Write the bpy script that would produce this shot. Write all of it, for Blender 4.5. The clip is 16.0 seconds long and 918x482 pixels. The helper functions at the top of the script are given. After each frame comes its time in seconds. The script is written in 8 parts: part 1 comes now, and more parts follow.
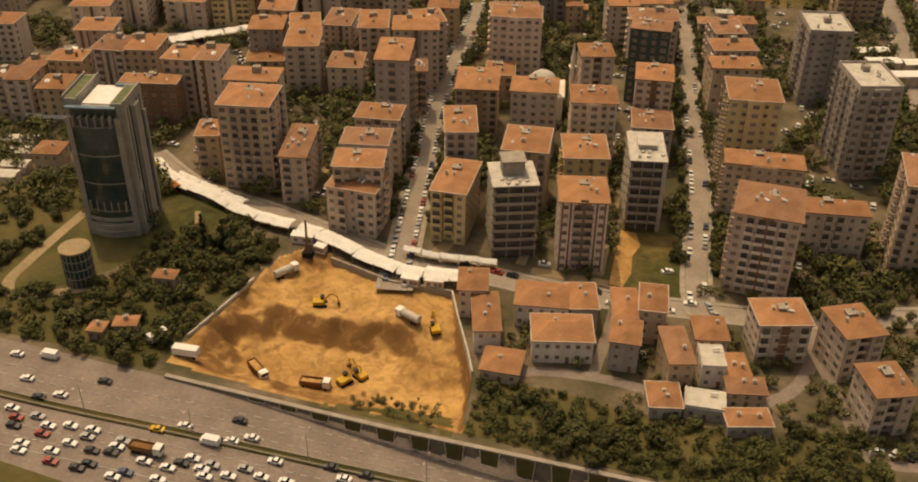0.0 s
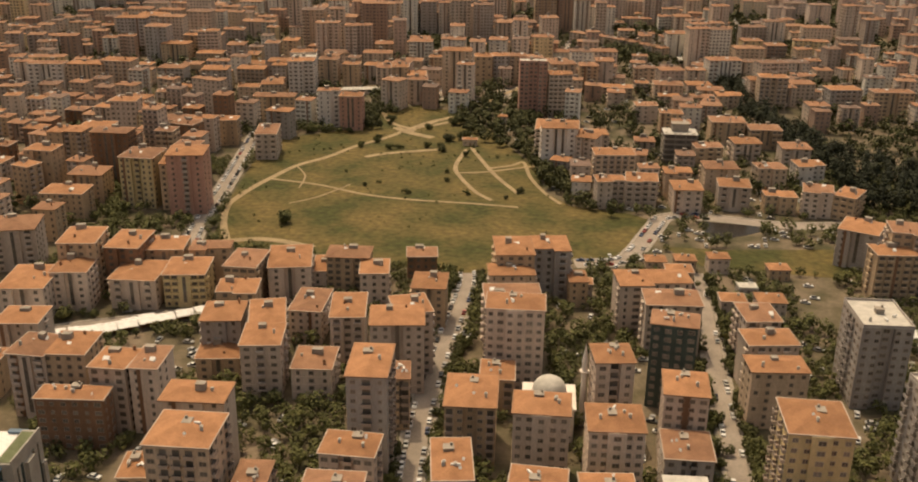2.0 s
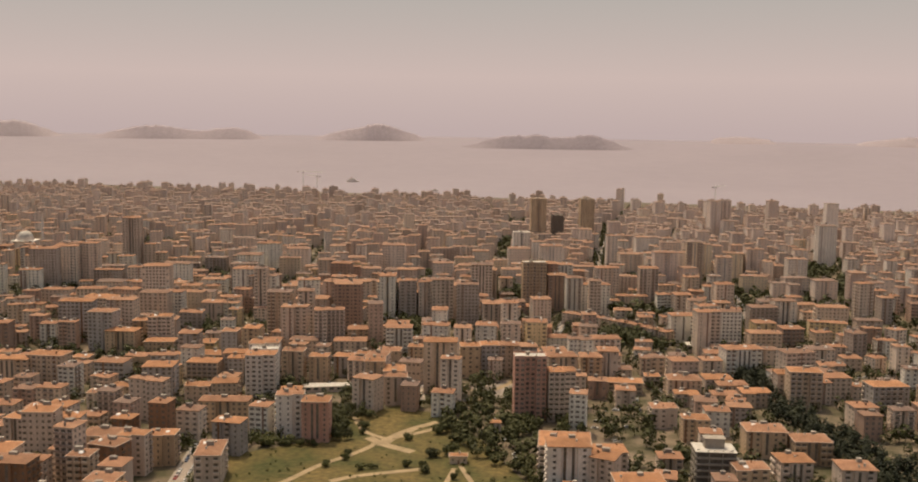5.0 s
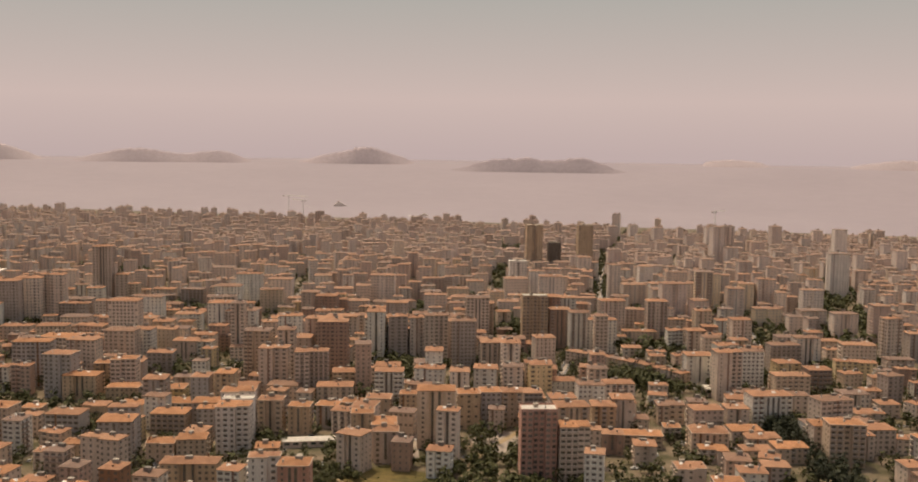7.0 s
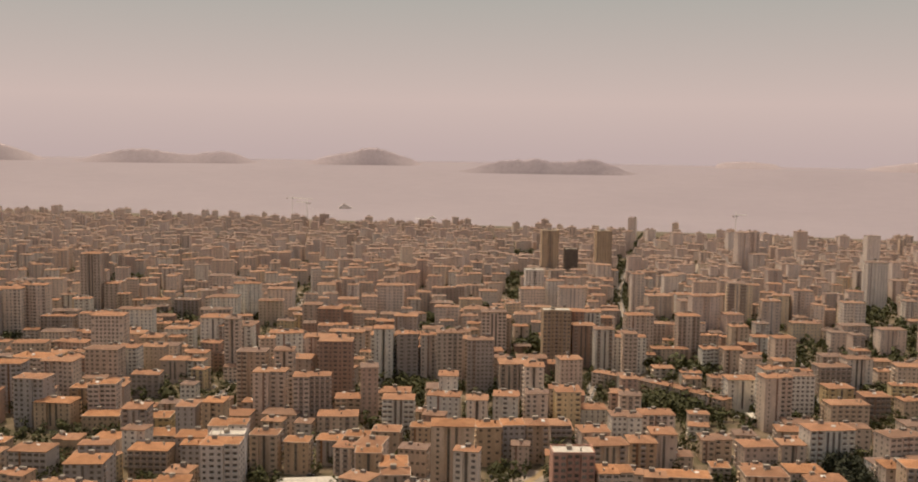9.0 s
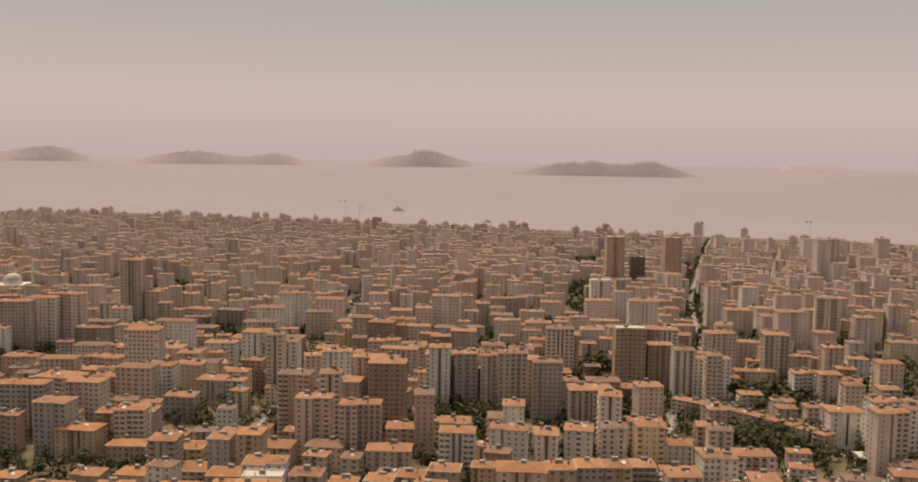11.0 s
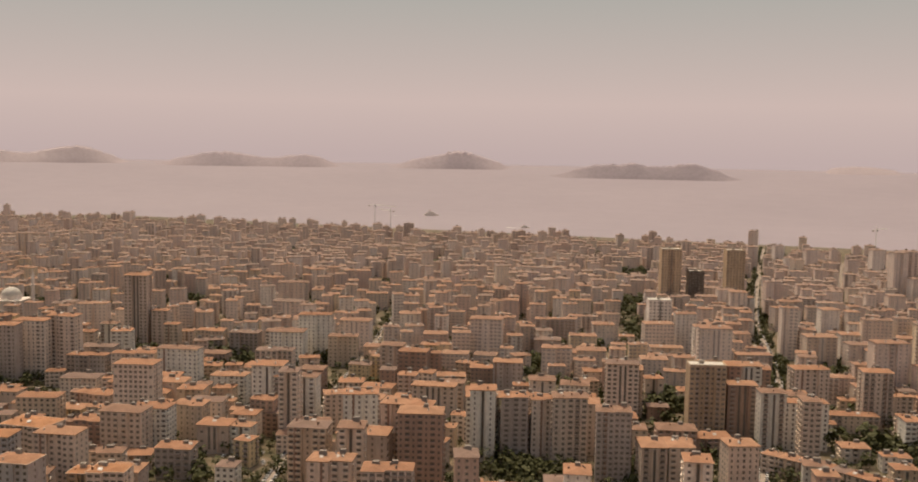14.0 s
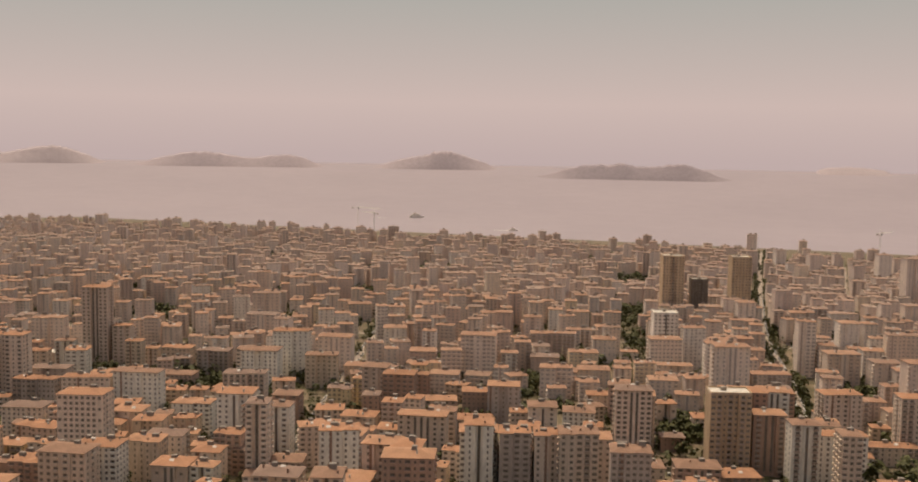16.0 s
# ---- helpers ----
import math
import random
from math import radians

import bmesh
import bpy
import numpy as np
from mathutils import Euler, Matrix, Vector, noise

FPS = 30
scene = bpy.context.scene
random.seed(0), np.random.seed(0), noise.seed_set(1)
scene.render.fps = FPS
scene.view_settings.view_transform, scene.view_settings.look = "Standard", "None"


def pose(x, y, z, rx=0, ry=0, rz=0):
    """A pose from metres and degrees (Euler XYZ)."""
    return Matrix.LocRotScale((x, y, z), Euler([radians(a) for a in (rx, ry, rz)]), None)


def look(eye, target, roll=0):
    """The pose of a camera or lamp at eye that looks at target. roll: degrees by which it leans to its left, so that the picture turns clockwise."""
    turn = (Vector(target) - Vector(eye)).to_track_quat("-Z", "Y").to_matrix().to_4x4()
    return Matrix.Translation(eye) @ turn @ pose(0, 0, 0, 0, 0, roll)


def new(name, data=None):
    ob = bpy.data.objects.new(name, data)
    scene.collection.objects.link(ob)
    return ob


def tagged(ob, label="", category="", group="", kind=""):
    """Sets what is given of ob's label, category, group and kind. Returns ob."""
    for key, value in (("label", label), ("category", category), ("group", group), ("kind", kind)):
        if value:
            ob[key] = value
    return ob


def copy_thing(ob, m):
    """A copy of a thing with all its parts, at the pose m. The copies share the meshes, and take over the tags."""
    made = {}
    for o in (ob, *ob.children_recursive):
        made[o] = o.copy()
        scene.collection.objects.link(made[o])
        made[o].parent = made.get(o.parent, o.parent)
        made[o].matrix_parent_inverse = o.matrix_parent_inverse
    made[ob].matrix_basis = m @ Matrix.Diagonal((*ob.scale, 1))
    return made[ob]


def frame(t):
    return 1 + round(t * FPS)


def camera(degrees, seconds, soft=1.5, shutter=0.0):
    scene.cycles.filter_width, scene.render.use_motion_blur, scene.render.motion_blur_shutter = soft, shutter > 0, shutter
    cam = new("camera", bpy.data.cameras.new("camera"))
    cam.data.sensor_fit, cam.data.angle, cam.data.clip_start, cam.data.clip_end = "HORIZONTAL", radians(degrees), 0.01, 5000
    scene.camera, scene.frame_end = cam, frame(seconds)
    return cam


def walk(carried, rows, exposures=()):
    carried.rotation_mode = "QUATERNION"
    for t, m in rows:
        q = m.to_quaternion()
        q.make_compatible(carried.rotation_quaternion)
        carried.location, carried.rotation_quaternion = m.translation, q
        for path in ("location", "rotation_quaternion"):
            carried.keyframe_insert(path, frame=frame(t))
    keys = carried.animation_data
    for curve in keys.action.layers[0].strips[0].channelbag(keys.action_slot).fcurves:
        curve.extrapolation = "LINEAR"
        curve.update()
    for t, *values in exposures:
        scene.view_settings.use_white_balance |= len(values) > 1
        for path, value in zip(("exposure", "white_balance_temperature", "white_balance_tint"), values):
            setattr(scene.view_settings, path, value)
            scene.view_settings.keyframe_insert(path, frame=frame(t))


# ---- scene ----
cam = camera(49.1, 16.0, soft=2.0)
METRES, EYE, TILT, LEAN, TURN = 572.0, 172.0, -1.5, 0.0, 17.3
ROWS = [
    (0.0, 0.0, 0.0, 0.0, 0.41, -31.55, -0.67),
    (0.5, -0.001, 0.0323, 0.002, 0.18, -29.1, -0.72),
    (1.0, -0.0015, 0.0664, 0.0034, -0.04, -26.27, -0.71),
    (1.5, -0.0024, 0.0976, 0.005, -0.28, -23.43, -0.73),
    (2.0, -0.0036, 0.1311, 0.0069, -0.54, -19.88, -0.73),
    (2.5, -0.0043, 0.1617, 0.0085, -0.75, -16.33, -0.75),
    (3.0, -0.0056, 0.1943, 0.0102, -1.0, -12.6, -0.74),
    (3.5, -0.0067, 0.2239, 0.0111, -1.21, -9.98, -0.77),
    (4.0, -0.0077, 0.2559, 0.0122, -1.45, -8.15, -0.74),
    (4.5, -0.009, 0.2854, 0.0132, -1.67, -6.7, -0.75),
    (5.0, -0.0104, 0.3175, 0.0139, -1.91, -5.26, -0.72),
    (7.5, -0.0178, 0.4712, 0.0166, -2.73, -3.94, -0.76),
    (8.0, -0.0195, 0.5035, 0.0174, -2.81, -3.93, -0.79),
    (8.5, -0.0212, 0.5334, 0.0182, -2.69, -3.92, -0.79),
    (9.0, -0.0232, 0.5658, 0.0188, -2.27, -3.9, -0.8),
    (11.5, -0.0351, 0.7204, 0.0213, 1.54, -3.84, -0.93),
    (12.0, -0.0381, 0.7527, 0.0223, 2.26, -3.82, -0.95),
    (12.5, -0.041, 0.7819, 0.0236, 2.81, -3.81, -1.01),
    (13.0, -0.0439, 0.8137, 0.0251, 2.93, -3.81, -1.01),
    (13.5, -0.0468, 0.8431, 0.0263, 2.77, -3.8, -1.01),
    (14.0, -0.05, 0.8748, 0.0274, 2.56, -3.8, -1.01),
    (14.5, -0.0527, 0.9042, 0.0284, 2.35, -3.8, -0.98),
    (15.0, -0.0559, 0.9359, 0.0293, 2.12, -3.8, -1.01),
    (15.5, -0.059, 0.9651, 0.03, 1.9, -3.79, -1.0),
    (16.0, -0.0624, 0.9971, 0.0306, 1.67, -3.78, -1.01),
]
walk(cam, [(t, pose(0, 0, EYE, TILT, LEAN, TURN) @ pose(METRES * x, METRES * y, METRES * z, 90 + pitch, roll, yaw)) for t, x, y, z, yaw, pitch, roll in ROWS],
     [(0.0, -0.38, 7900, 9), (2.0, -0.10, 6950, 8), (3.0, -0.04, 6450, 5), (4.0, -0.03, 6300, 7), (5.0, 0.0, 6380, 9), (7.5, 0.0, 6420, 10), (16.0, 0.0, 6420, 10)])

# ---- world, sun ----
SUN_EL, SUN_AZ = 68.0, -44.0          # degrees; azimuth clockwise from +y
sun_way = Vector((math.sin(radians(SUN_AZ)) * math.cos(radians(SUN_EL)), math.cos(radians(SUN_AZ)) * math.cos(radians(SUN_EL)), math.sin(radians(SUN_EL))))
world = bpy.data.worlds.new("sky")
scene.world = world
world.use_nodes = True
wn, wl = world.node_tree.nodes, world.node_tree.links
wn.clear()
w_out, w_bg, w_sky = wn.new("ShaderNodeOutputWorld"), wn.new("ShaderNodeBackground"), wn.new("ShaderNodeTexSky")
w_sky.sky_type, w_sky.sun_disc = "NISHITA", False
w_sky.sun_elevation, w_sky.sun_rotation = radians(SUN_EL), radians(SUN_AZ) % (2 * math.pi)
w_sky.air_density, w_sky.dust_density, w_sky.ozone_density = 1.0, 6.0, 1.0
SKY = 0.15
w_gain = wn.new("ShaderNodeVectorMath")
w_gain.operation = "SCALE"
w_gain.inputs["Scale"].default_value = SKY
wl.new(w_sky.outputs[0], w_gain.inputs[0])
w_tc, w_sep, w_ramp = wn.new("ShaderNodeTexCoord"), wn.new("ShaderNodeSeparateXYZ"), wn.new("ShaderNodeValToRGB")
wl.new(w_tc.outputs["Generated"], w_sep.inputs[0])
w_map = wn.new("ShaderNodeMapRange")
w_map.inputs["From Min"].default_value, w_map.inputs["From Max"].default_value = -0.06, 0.34
wl.new(w_sep.outputs["Z"], w_map.inputs["Value"])
wl.new(w_map.outputs[0], w_ramp.inputs[0])
for i, (p, c) in enumerate([(0.0, (0.50, 0.39, 0.38)), (0.13, (0.535, 0.413, 0.39)), (0.26, (0.61, 0.475, 0.43)), (0.50, (0.445, 0.415, 0.375)), (0.80, (0.35, 0.35, 0.325))]):
    e = w_ramp.color_ramp.elements[i] if i < 2 else w_ramp.color_ramp.elements.new(p)
    e.position, e.color = p, (*c, 1)
w_fac = wn.new("ShaderNodeMapRange")
w_fac.inputs["From Min"].default_value, w_fac.inputs["From Max"].default_value = 0.25, 0.6
wl.new(w_sep.outputs["Z"], w_fac.inputs["Value"])
w_mix = wn.new("ShaderNodeMix")
w_mix.data_type = "RGBA"
wl.new(w_fac.outputs[0], w_mix.inputs["Factor"])
wl.new(w_ramp.outputs[0], w_mix.inputs["A"])
w_warm = wn.new("ShaderNodeVectorMath")
w_warm.operation = "MULTIPLY"
w_warm.inputs[1].default_value = (1.0, 0.92, 0.78)      # warm tint added to the unseen high sky, for warmer light on shaded walls
wl.new(w_gain.outputs[0], w_warm.inputs[0])
wl.new(w_warm.outputs[0], w_mix.inputs["B"])
wl.new(w_mix.outputs["Result"], w_bg.inputs[0])
wl.new(w_bg.outputs[0], w_out.inputs[0])

sun = new("sun", bpy.data.lights.new("sun", "SUN"))
sun.data.energy, sun.data.angle, sun.data.color = 2.55, radians(0.8), (1.0, 0.82, 0.58)
sun.matrix_world = look(sun_way * 500, (0, 0, 0))

# ---- materials ----
def mat(name, a, b=None, scale=0.3, rough=0.9, bump=0.0, bump_scale=8.0, spots=None, spec=0.2, stretch=None, rand=0.0, metal=0.0, grit=0.35):
    """Two colours mixed by broad noise, a finer grain over them, optional dark spots, and relief."""
    m = bpy.data.materials.new(name)
    m.use_nodes = True
    n, l = m.node_tree.nodes, m.node_tree.links
    bs = n["Principled BSDF"]
    bs.inputs["Roughness"].default_value, bs.inputs["Specular IOR Level"].default_value, bs.inputs["Metallic"].default_value = rough, spec, metal
    b = b or tuple(v * 0.8 for v in a)
    tc = n.new("ShaderNodeTexCoord")
    vec = tc.outputs["Object"]
    if stretch:
        mp = n.new("ShaderNodeMapping")
        mp.inputs["Scale"].default_value = stretch
        l.new(vec, mp.inputs[0])
        vec = mp.outputs[0]
    big, fine, mix, grain = n.new("ShaderNodeTexNoise"), n.new("ShaderNodeTexNoise"), n.new("ShaderNodeMix"), n.new("ShaderNodeMix")
    big.inputs["Scale"].default_value, fine.inputs["Scale"].default_value = scale, scale * 9
    big.inputs["Detail"].default_value, fine.inputs["Detail"].default_value = 5, 3
    l.new(vec, big.inputs["Vector"]), l.new(vec, fine.inputs["Vector"])
    rp = n.new("ShaderNodeMapRange")
    rp.inputs["From Min"].default_value, rp.inputs["From Max"].default_value = 0.36, 0.64
    l.new(big.outputs["Fac"], rp.inputs["Value"])
    mix.data_type = grain.data_type = "RGBA"
    mix.inputs["A"].default_value, mix.inputs["B"].default_value = (*a, 1), (*b, 1)
    l.new(rp.outputs[0], mix.inputs["Factor"])
    grain.blend_type = "MULTIPLY"
    grain.inputs["Factor"].default_value = grit
    gr = n.new("ShaderNodeMapRange")
    gr.inputs["From Min"].default_value, gr.inputs["From Max"].default_value, gr.inputs["To Min"].default_value, gr.inputs["To Max"].default_value = 0.3, 0.7, 0.55, 1.25
    l.new(fine.outputs["Fac"], gr.inputs["Value"])
    l.new(mix.outputs["Result"], grain.inputs["A"]), l.new(gr.outputs[0], grain.inputs["B"])
    last = grain.outputs["Result"]
    if rand:
        oi, rr, mul = n.new("ShaderNodeObjectInfo"), n.new("ShaderNodeMapRange"), n.new("ShaderNodeMix")
        rr.inputs["To Min"].default_value, rr.inputs["To Max"].default_value = 1 - rand, 1 + rand
        l.new(oi.outputs["Random"], rr.inputs["Value"])
        mul.data_type, mul.blend_type = "RGBA", "MULTIPLY"
        mul.inputs["Factor"].default_value = 1
        l.new(last, mul.inputs["A"]), l.new(rr.outputs[0], mul.inputs["B"])
        last = mul.outputs["Result"]
    l.new(last, bs.inputs["Base Color"])
    if bump:
        bp, bn = n.new("ShaderNodeBump"), n.new("ShaderNodeTexNoise")
        bn.inputs["Scale"].default_value, bn.inputs["Detail"].default_value = bump_scale, 4
        l.new(vec, bn.inputs["Vector"]), l.new(bn.outputs["Fac"], bp.inputs["Height"])
        bp.inputs["Strength"].default_value, bp.inputs["Distance"].default_value = bump, 0.3
        l.new(bp.outputs[0], bs.inputs["Normal"])
    return m


def island_mat(name, colours, rough=0.9, spec=0.2, grain=0.3, scale=0.25):
    """One colour of the list for each connected piece, with stains over it."""
    m = mat(name, (1, 1, 1), (0.78, 0.76, 0.74), scale=scale, rough=rough, spec=spec)
    n, l = m.node_tree.nodes, m.node_tree.links
    bs = n["Principled BSDF"]
    old = bs.inputs["Base Color"].links[0].from_socket
    g, ramp, mul = n.new("ShaderNodeNewGeometry"), n.new("ShaderNodeValToRGB"), n.new("ShaderNodeMix")
    ramp.color_ramp.interpolation = "CONSTANT"
    for i, c in enumerate(colours):
        e = ramp.color_ramp.elements[i] if i < 2 else ramp.color_ramp.elements.new(i / len(colours))
        e.position, e.color = i / len(colours), (*c, 1)
    l.new(g.outputs["Random Per Island"], ramp.inputs[0])
    mul.data_type, mul.blend_type = "RGBA", "MULTIPLY"
    mul.inputs["Factor"].default_value = 1
    l.new(ramp.outputs[0], mul.inputs["A"]), l.new(old, mul.inputs["B"])
    l.new(mul.outputs["Result"], bs.inputs["Base Color"])
    return m


def tile_mat(name, a, b):
    """Clay pantiles: rows of rounded ridges, patches of newer and weathered tile."""
    m = mat(name, a, b, scale=0.22, rough=0.85, rand=0.16)
    n, l = m.node_tree.nodes, m.node_tree.links
    tc, wv, bp = n.new("ShaderNodeTexCoord"), n.new("ShaderNodeTexWave"), n.new("ShaderNodeBump")
    wv.inputs["Scale"].default_value, wv.inputs["Distortion"].default_value = 1.6, 0.6
    l.new(tc.outputs["Object"], wv.inputs["Vector"]), l.new(wv.outputs["Fac"], bp.inputs["Height"])
    bp.inputs["Strength"].default_value, bp.inputs["Distance"].default_value = 0.5, 0.08
    l.new(bp.outputs[0], n["Principled BSDF"].inputs["Normal"])
    return m


M = {
    "pale": mat("plaster_pale", (0.671, 0.541, 0.439), (0.554, 0.442, 0.353), stretch=(1, 1, 0.25), rand=0.14),
    "white": mat("plaster_white", (0.794, 0.705, 0.62), (0.666, 0.58, 0.50), stretch=(1, 1, 0.25), rand=0.08),
    "beige": mat("plaster_beige", (0.642, 0.490, 0.359), (0.526, 0.390, 0.274), stretch=(1, 1, 0.25), rand=0.1),
    "tan": mat("plaster_tan", (0.584, 0.423, 0.277), (0.467, 0.335, 0.219), stretch=(1, 1, 0.25), rand=0.16),
    "yellow": mat("plaster_yellow", (0.700, 0.540, 0.292), (0.584, 0.453, 0.249), stretch=(1, 1, 0.25), rand=0.1),
    "grey": mat("plaster_grey", (0.479, 0.422, 0.370), (0.382, 0.331, 0.294), stretch=(1, 1, 0.25), rand=0.12),
    "brown": mat("brick_brown", (0.285, 0.157, 0.092), (0.214, 0.121, 0.071), stretch=(1, 1, 0.25), rand=0.1),
    "pink": mat("plaster_pink", (0.575, 0.328, 0.246), (0.479, 0.274, 0.205), stretch=(1, 1, 0.25)),
    "dark": mat("plaster_dark", (0.17, 0.13, 0.10), (0.13, 0.10, 0.08), stretch=(1, 1, 0.25), rand=0.12),
    "green": mat("plaster_green", (0.09, 0.11, 0.09), (0.07, 0.085, 0.07), stretch=(1, 1, 0.25)),
    "red": mat("paint_oxide_red", (0.26, 0.08, 0.05)),
    "concrete": mat("concrete", (0.38, 0.325, 0.265), (0.29, 0.25, 0.205), scale=0.4, bump=0.2),
    "concrete_light": mat("concrete_light", (0.58, 0.53, 0.46), (0.46, 0.42, 0.36), scale=0.4, bump=0.2),
    "eaves": mat("eaves_board", (0.33, 0.19, 0.115), (0.26, 0.15, 0.09)),
    "stair_glass_shade": mat("stair_glass_shade", (0.13, 0.105, 0.085), (0.09, 0.075, 0.06), rough=0.3, spec=0.5, rand=0.5),
    "rim": mat("rim_paint", (0.52, 0.42, 0.34), (0.40, 0.31, 0.25)),
    "roof": tile_mat("clay_tiles", (0.40, 0.198, 0.098), (0.30, 0.146, 0.072)),
    "roof_old": tile_mat("clay_tiles_weathered", (0.33, 0.175, 0.10), (0.25, 0.13, 0.075)),
    "glass": mat("window_glass", (0.155, 0.13, 0.105), (0.20, 0.168, 0.138), rough=0.12, spec=0.6, rand=0.5),
    "town_pane": mat("far_window_glass", (0.12, 0.10, 0.08), (0.20, 0.165, 0.135), scale=0.6, rough=0.2, spec=0.5, grit=0.6),
    "dark_shade": mat("recess_shade", (0.19, 0.162, 0.132), (0.13, 0.11, 0.09)),
    "bark": mat("bark", (0.10, 0.07, 0.05)),
    "leaf": mat("leaves", (0.096, 0.093, 0.029), (0.042, 0.044, 0.014), scale=0.5, rough=0.7, rand=0.35),
    "leaf_dark": mat("cypress_leaves", (0.042, 0.046, 0.020), (0.027, 0.031, 0.014), scale=0.5, rough=0.7, rand=0.25),
    "asphalt": mat("asphalt", (0.15, 0.135, 0.12), (0.115, 0.105, 0.095), scale=0.12, bump=0.15),
    "street": mat("street_dust", (0.345, 0.285, 0.232), (0.27, 0.222, 0.18), scale=0.12, bump=0.15),
    "asphalt_pale": mat("asphalt_dusty", (0.265, 0.212, 0.178), (0.205, 0.164, 0.138), scale=0.12, bump=0.15),
    "line": mat("road_paint", (0.5, 0.48, 0.43)),
    "grass": mat("grass_dry", (0.062, 0.062, 0.018), (0.150, 0.108, 0.038), scale=0.034, grit=0.85, bump=0.4, bump_scale=0.8),
    "meadow": mat("meadow", (0.065, 0.064, 0.020), (0.125, 0.098, 0.036), scale=0.05, bump=0.4, bump_scale=0.8),
    "path": mat("trodden_earth", (0.36, 0.265, 0.155), (0.27, 0.20, 0.115), scale=0.1),
    "sand": mat("quarry_sand", (0.56, 0.335, 0.125), (0.40, 0.222, 0.078), scale=0.09, bump=0.5, bump_scale=0.6),
    "tent": mat("white_canvas", (0.80, 0.77, 0.72), (0.74, 0.70, 0.64), scale=0.3, rough=0.8),
    "rubber": mat("rubber", (0.02, 0.02, 0.02)),
    "car_glass": mat("car_glass", (0.02, 0.02, 0.022), rough=0.08, spec=0.6),
    "rust": mat("rusty_paint", (0.24, 0.12, 0.05)),
    "yellow_paint": mat("yellow_paint", (0.60, 0.36, 0.04), rough=0.5),
    "orange": mat("orange_canvas", (0.60, 0.20, 0.06)),
    # haze over the water is painted into this base colour
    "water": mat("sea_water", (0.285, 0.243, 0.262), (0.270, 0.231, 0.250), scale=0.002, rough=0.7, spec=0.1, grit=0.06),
    # island colours have haze painted in, paler for the fainter islands
    "island": mat("island_haze", (0.275, 0.23, 0.244), (0.258, 0.216, 0.23), scale=0.01, grit=0.2),
    "island_far": mat("island_haze_far", (0.325, 0.27, 0.281), (0.31, 0.258, 0.27), scale=0.01, grit=0.2),
    "island_faint": mat("island_haze_faint", (0.35, 0.292, 0.298), (0.34, 0.284, 0.29), scale=0.01, grit=0.15),
    "pool": mat("dark_pond", (0.035, 0.028, 0.022), rough=0.25),
}
n_, l_ = M["sand"].node_tree.nodes, M["sand"].node_tree.links
bs_ = n_["Principled BSDF"]
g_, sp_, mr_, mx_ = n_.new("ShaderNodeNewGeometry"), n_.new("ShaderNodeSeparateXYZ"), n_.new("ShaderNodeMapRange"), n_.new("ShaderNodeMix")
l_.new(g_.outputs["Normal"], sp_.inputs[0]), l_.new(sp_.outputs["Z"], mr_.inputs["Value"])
mr_.inputs["From Min"].default_value, mr_.inputs["From Max"].default_value = 0.985, 0.80      # steeper faces turn browner, in streaks
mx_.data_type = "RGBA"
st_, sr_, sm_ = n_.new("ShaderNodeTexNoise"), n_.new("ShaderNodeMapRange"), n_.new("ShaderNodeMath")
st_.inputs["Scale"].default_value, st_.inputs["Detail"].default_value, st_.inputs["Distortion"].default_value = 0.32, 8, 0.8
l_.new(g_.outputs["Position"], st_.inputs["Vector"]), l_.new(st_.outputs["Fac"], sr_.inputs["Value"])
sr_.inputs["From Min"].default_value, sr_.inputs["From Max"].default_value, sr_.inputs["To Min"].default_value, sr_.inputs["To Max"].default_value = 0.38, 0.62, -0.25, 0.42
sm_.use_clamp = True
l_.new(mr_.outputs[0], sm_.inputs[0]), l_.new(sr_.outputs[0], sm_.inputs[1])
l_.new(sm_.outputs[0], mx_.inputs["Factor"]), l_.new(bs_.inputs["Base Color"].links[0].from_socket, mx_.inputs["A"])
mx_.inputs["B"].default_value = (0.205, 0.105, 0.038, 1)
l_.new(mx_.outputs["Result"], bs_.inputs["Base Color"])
PAINT = [mat("car_white", (0.75, 0.73, 0.70), (0.72, 0.70, 0.67), rough=0.3, spec=0.5), mat("car_silver", (0.40, 0.39, 0.37), rough=0.3, spec=0.5),
         mat("car_black", (0.03, 0.03, 0.032), rough=0.25, spec=0.5), mat("car_red", (0.32, 0.05, 0.035), rough=0.3, spec=0.5),
         mat("car_blue", (0.05, 0.07, 0.14), rough=0.3, spec=0.5), mat("car_yellow", (0.62, 0.38, 0.03), rough=0.3, spec=0.5)]


# ---- mesh tools ----
def mesh(name, verts, faces, mats, index=None):
    me = bpy.data.meshes.new(name)
    me.from_pydata(verts, [], faces)
    for m in mats:
        me.materials.append(m)
    if index is not None:
        me.polygons.foreach_set("material_index", index)
    me.update()
    return me


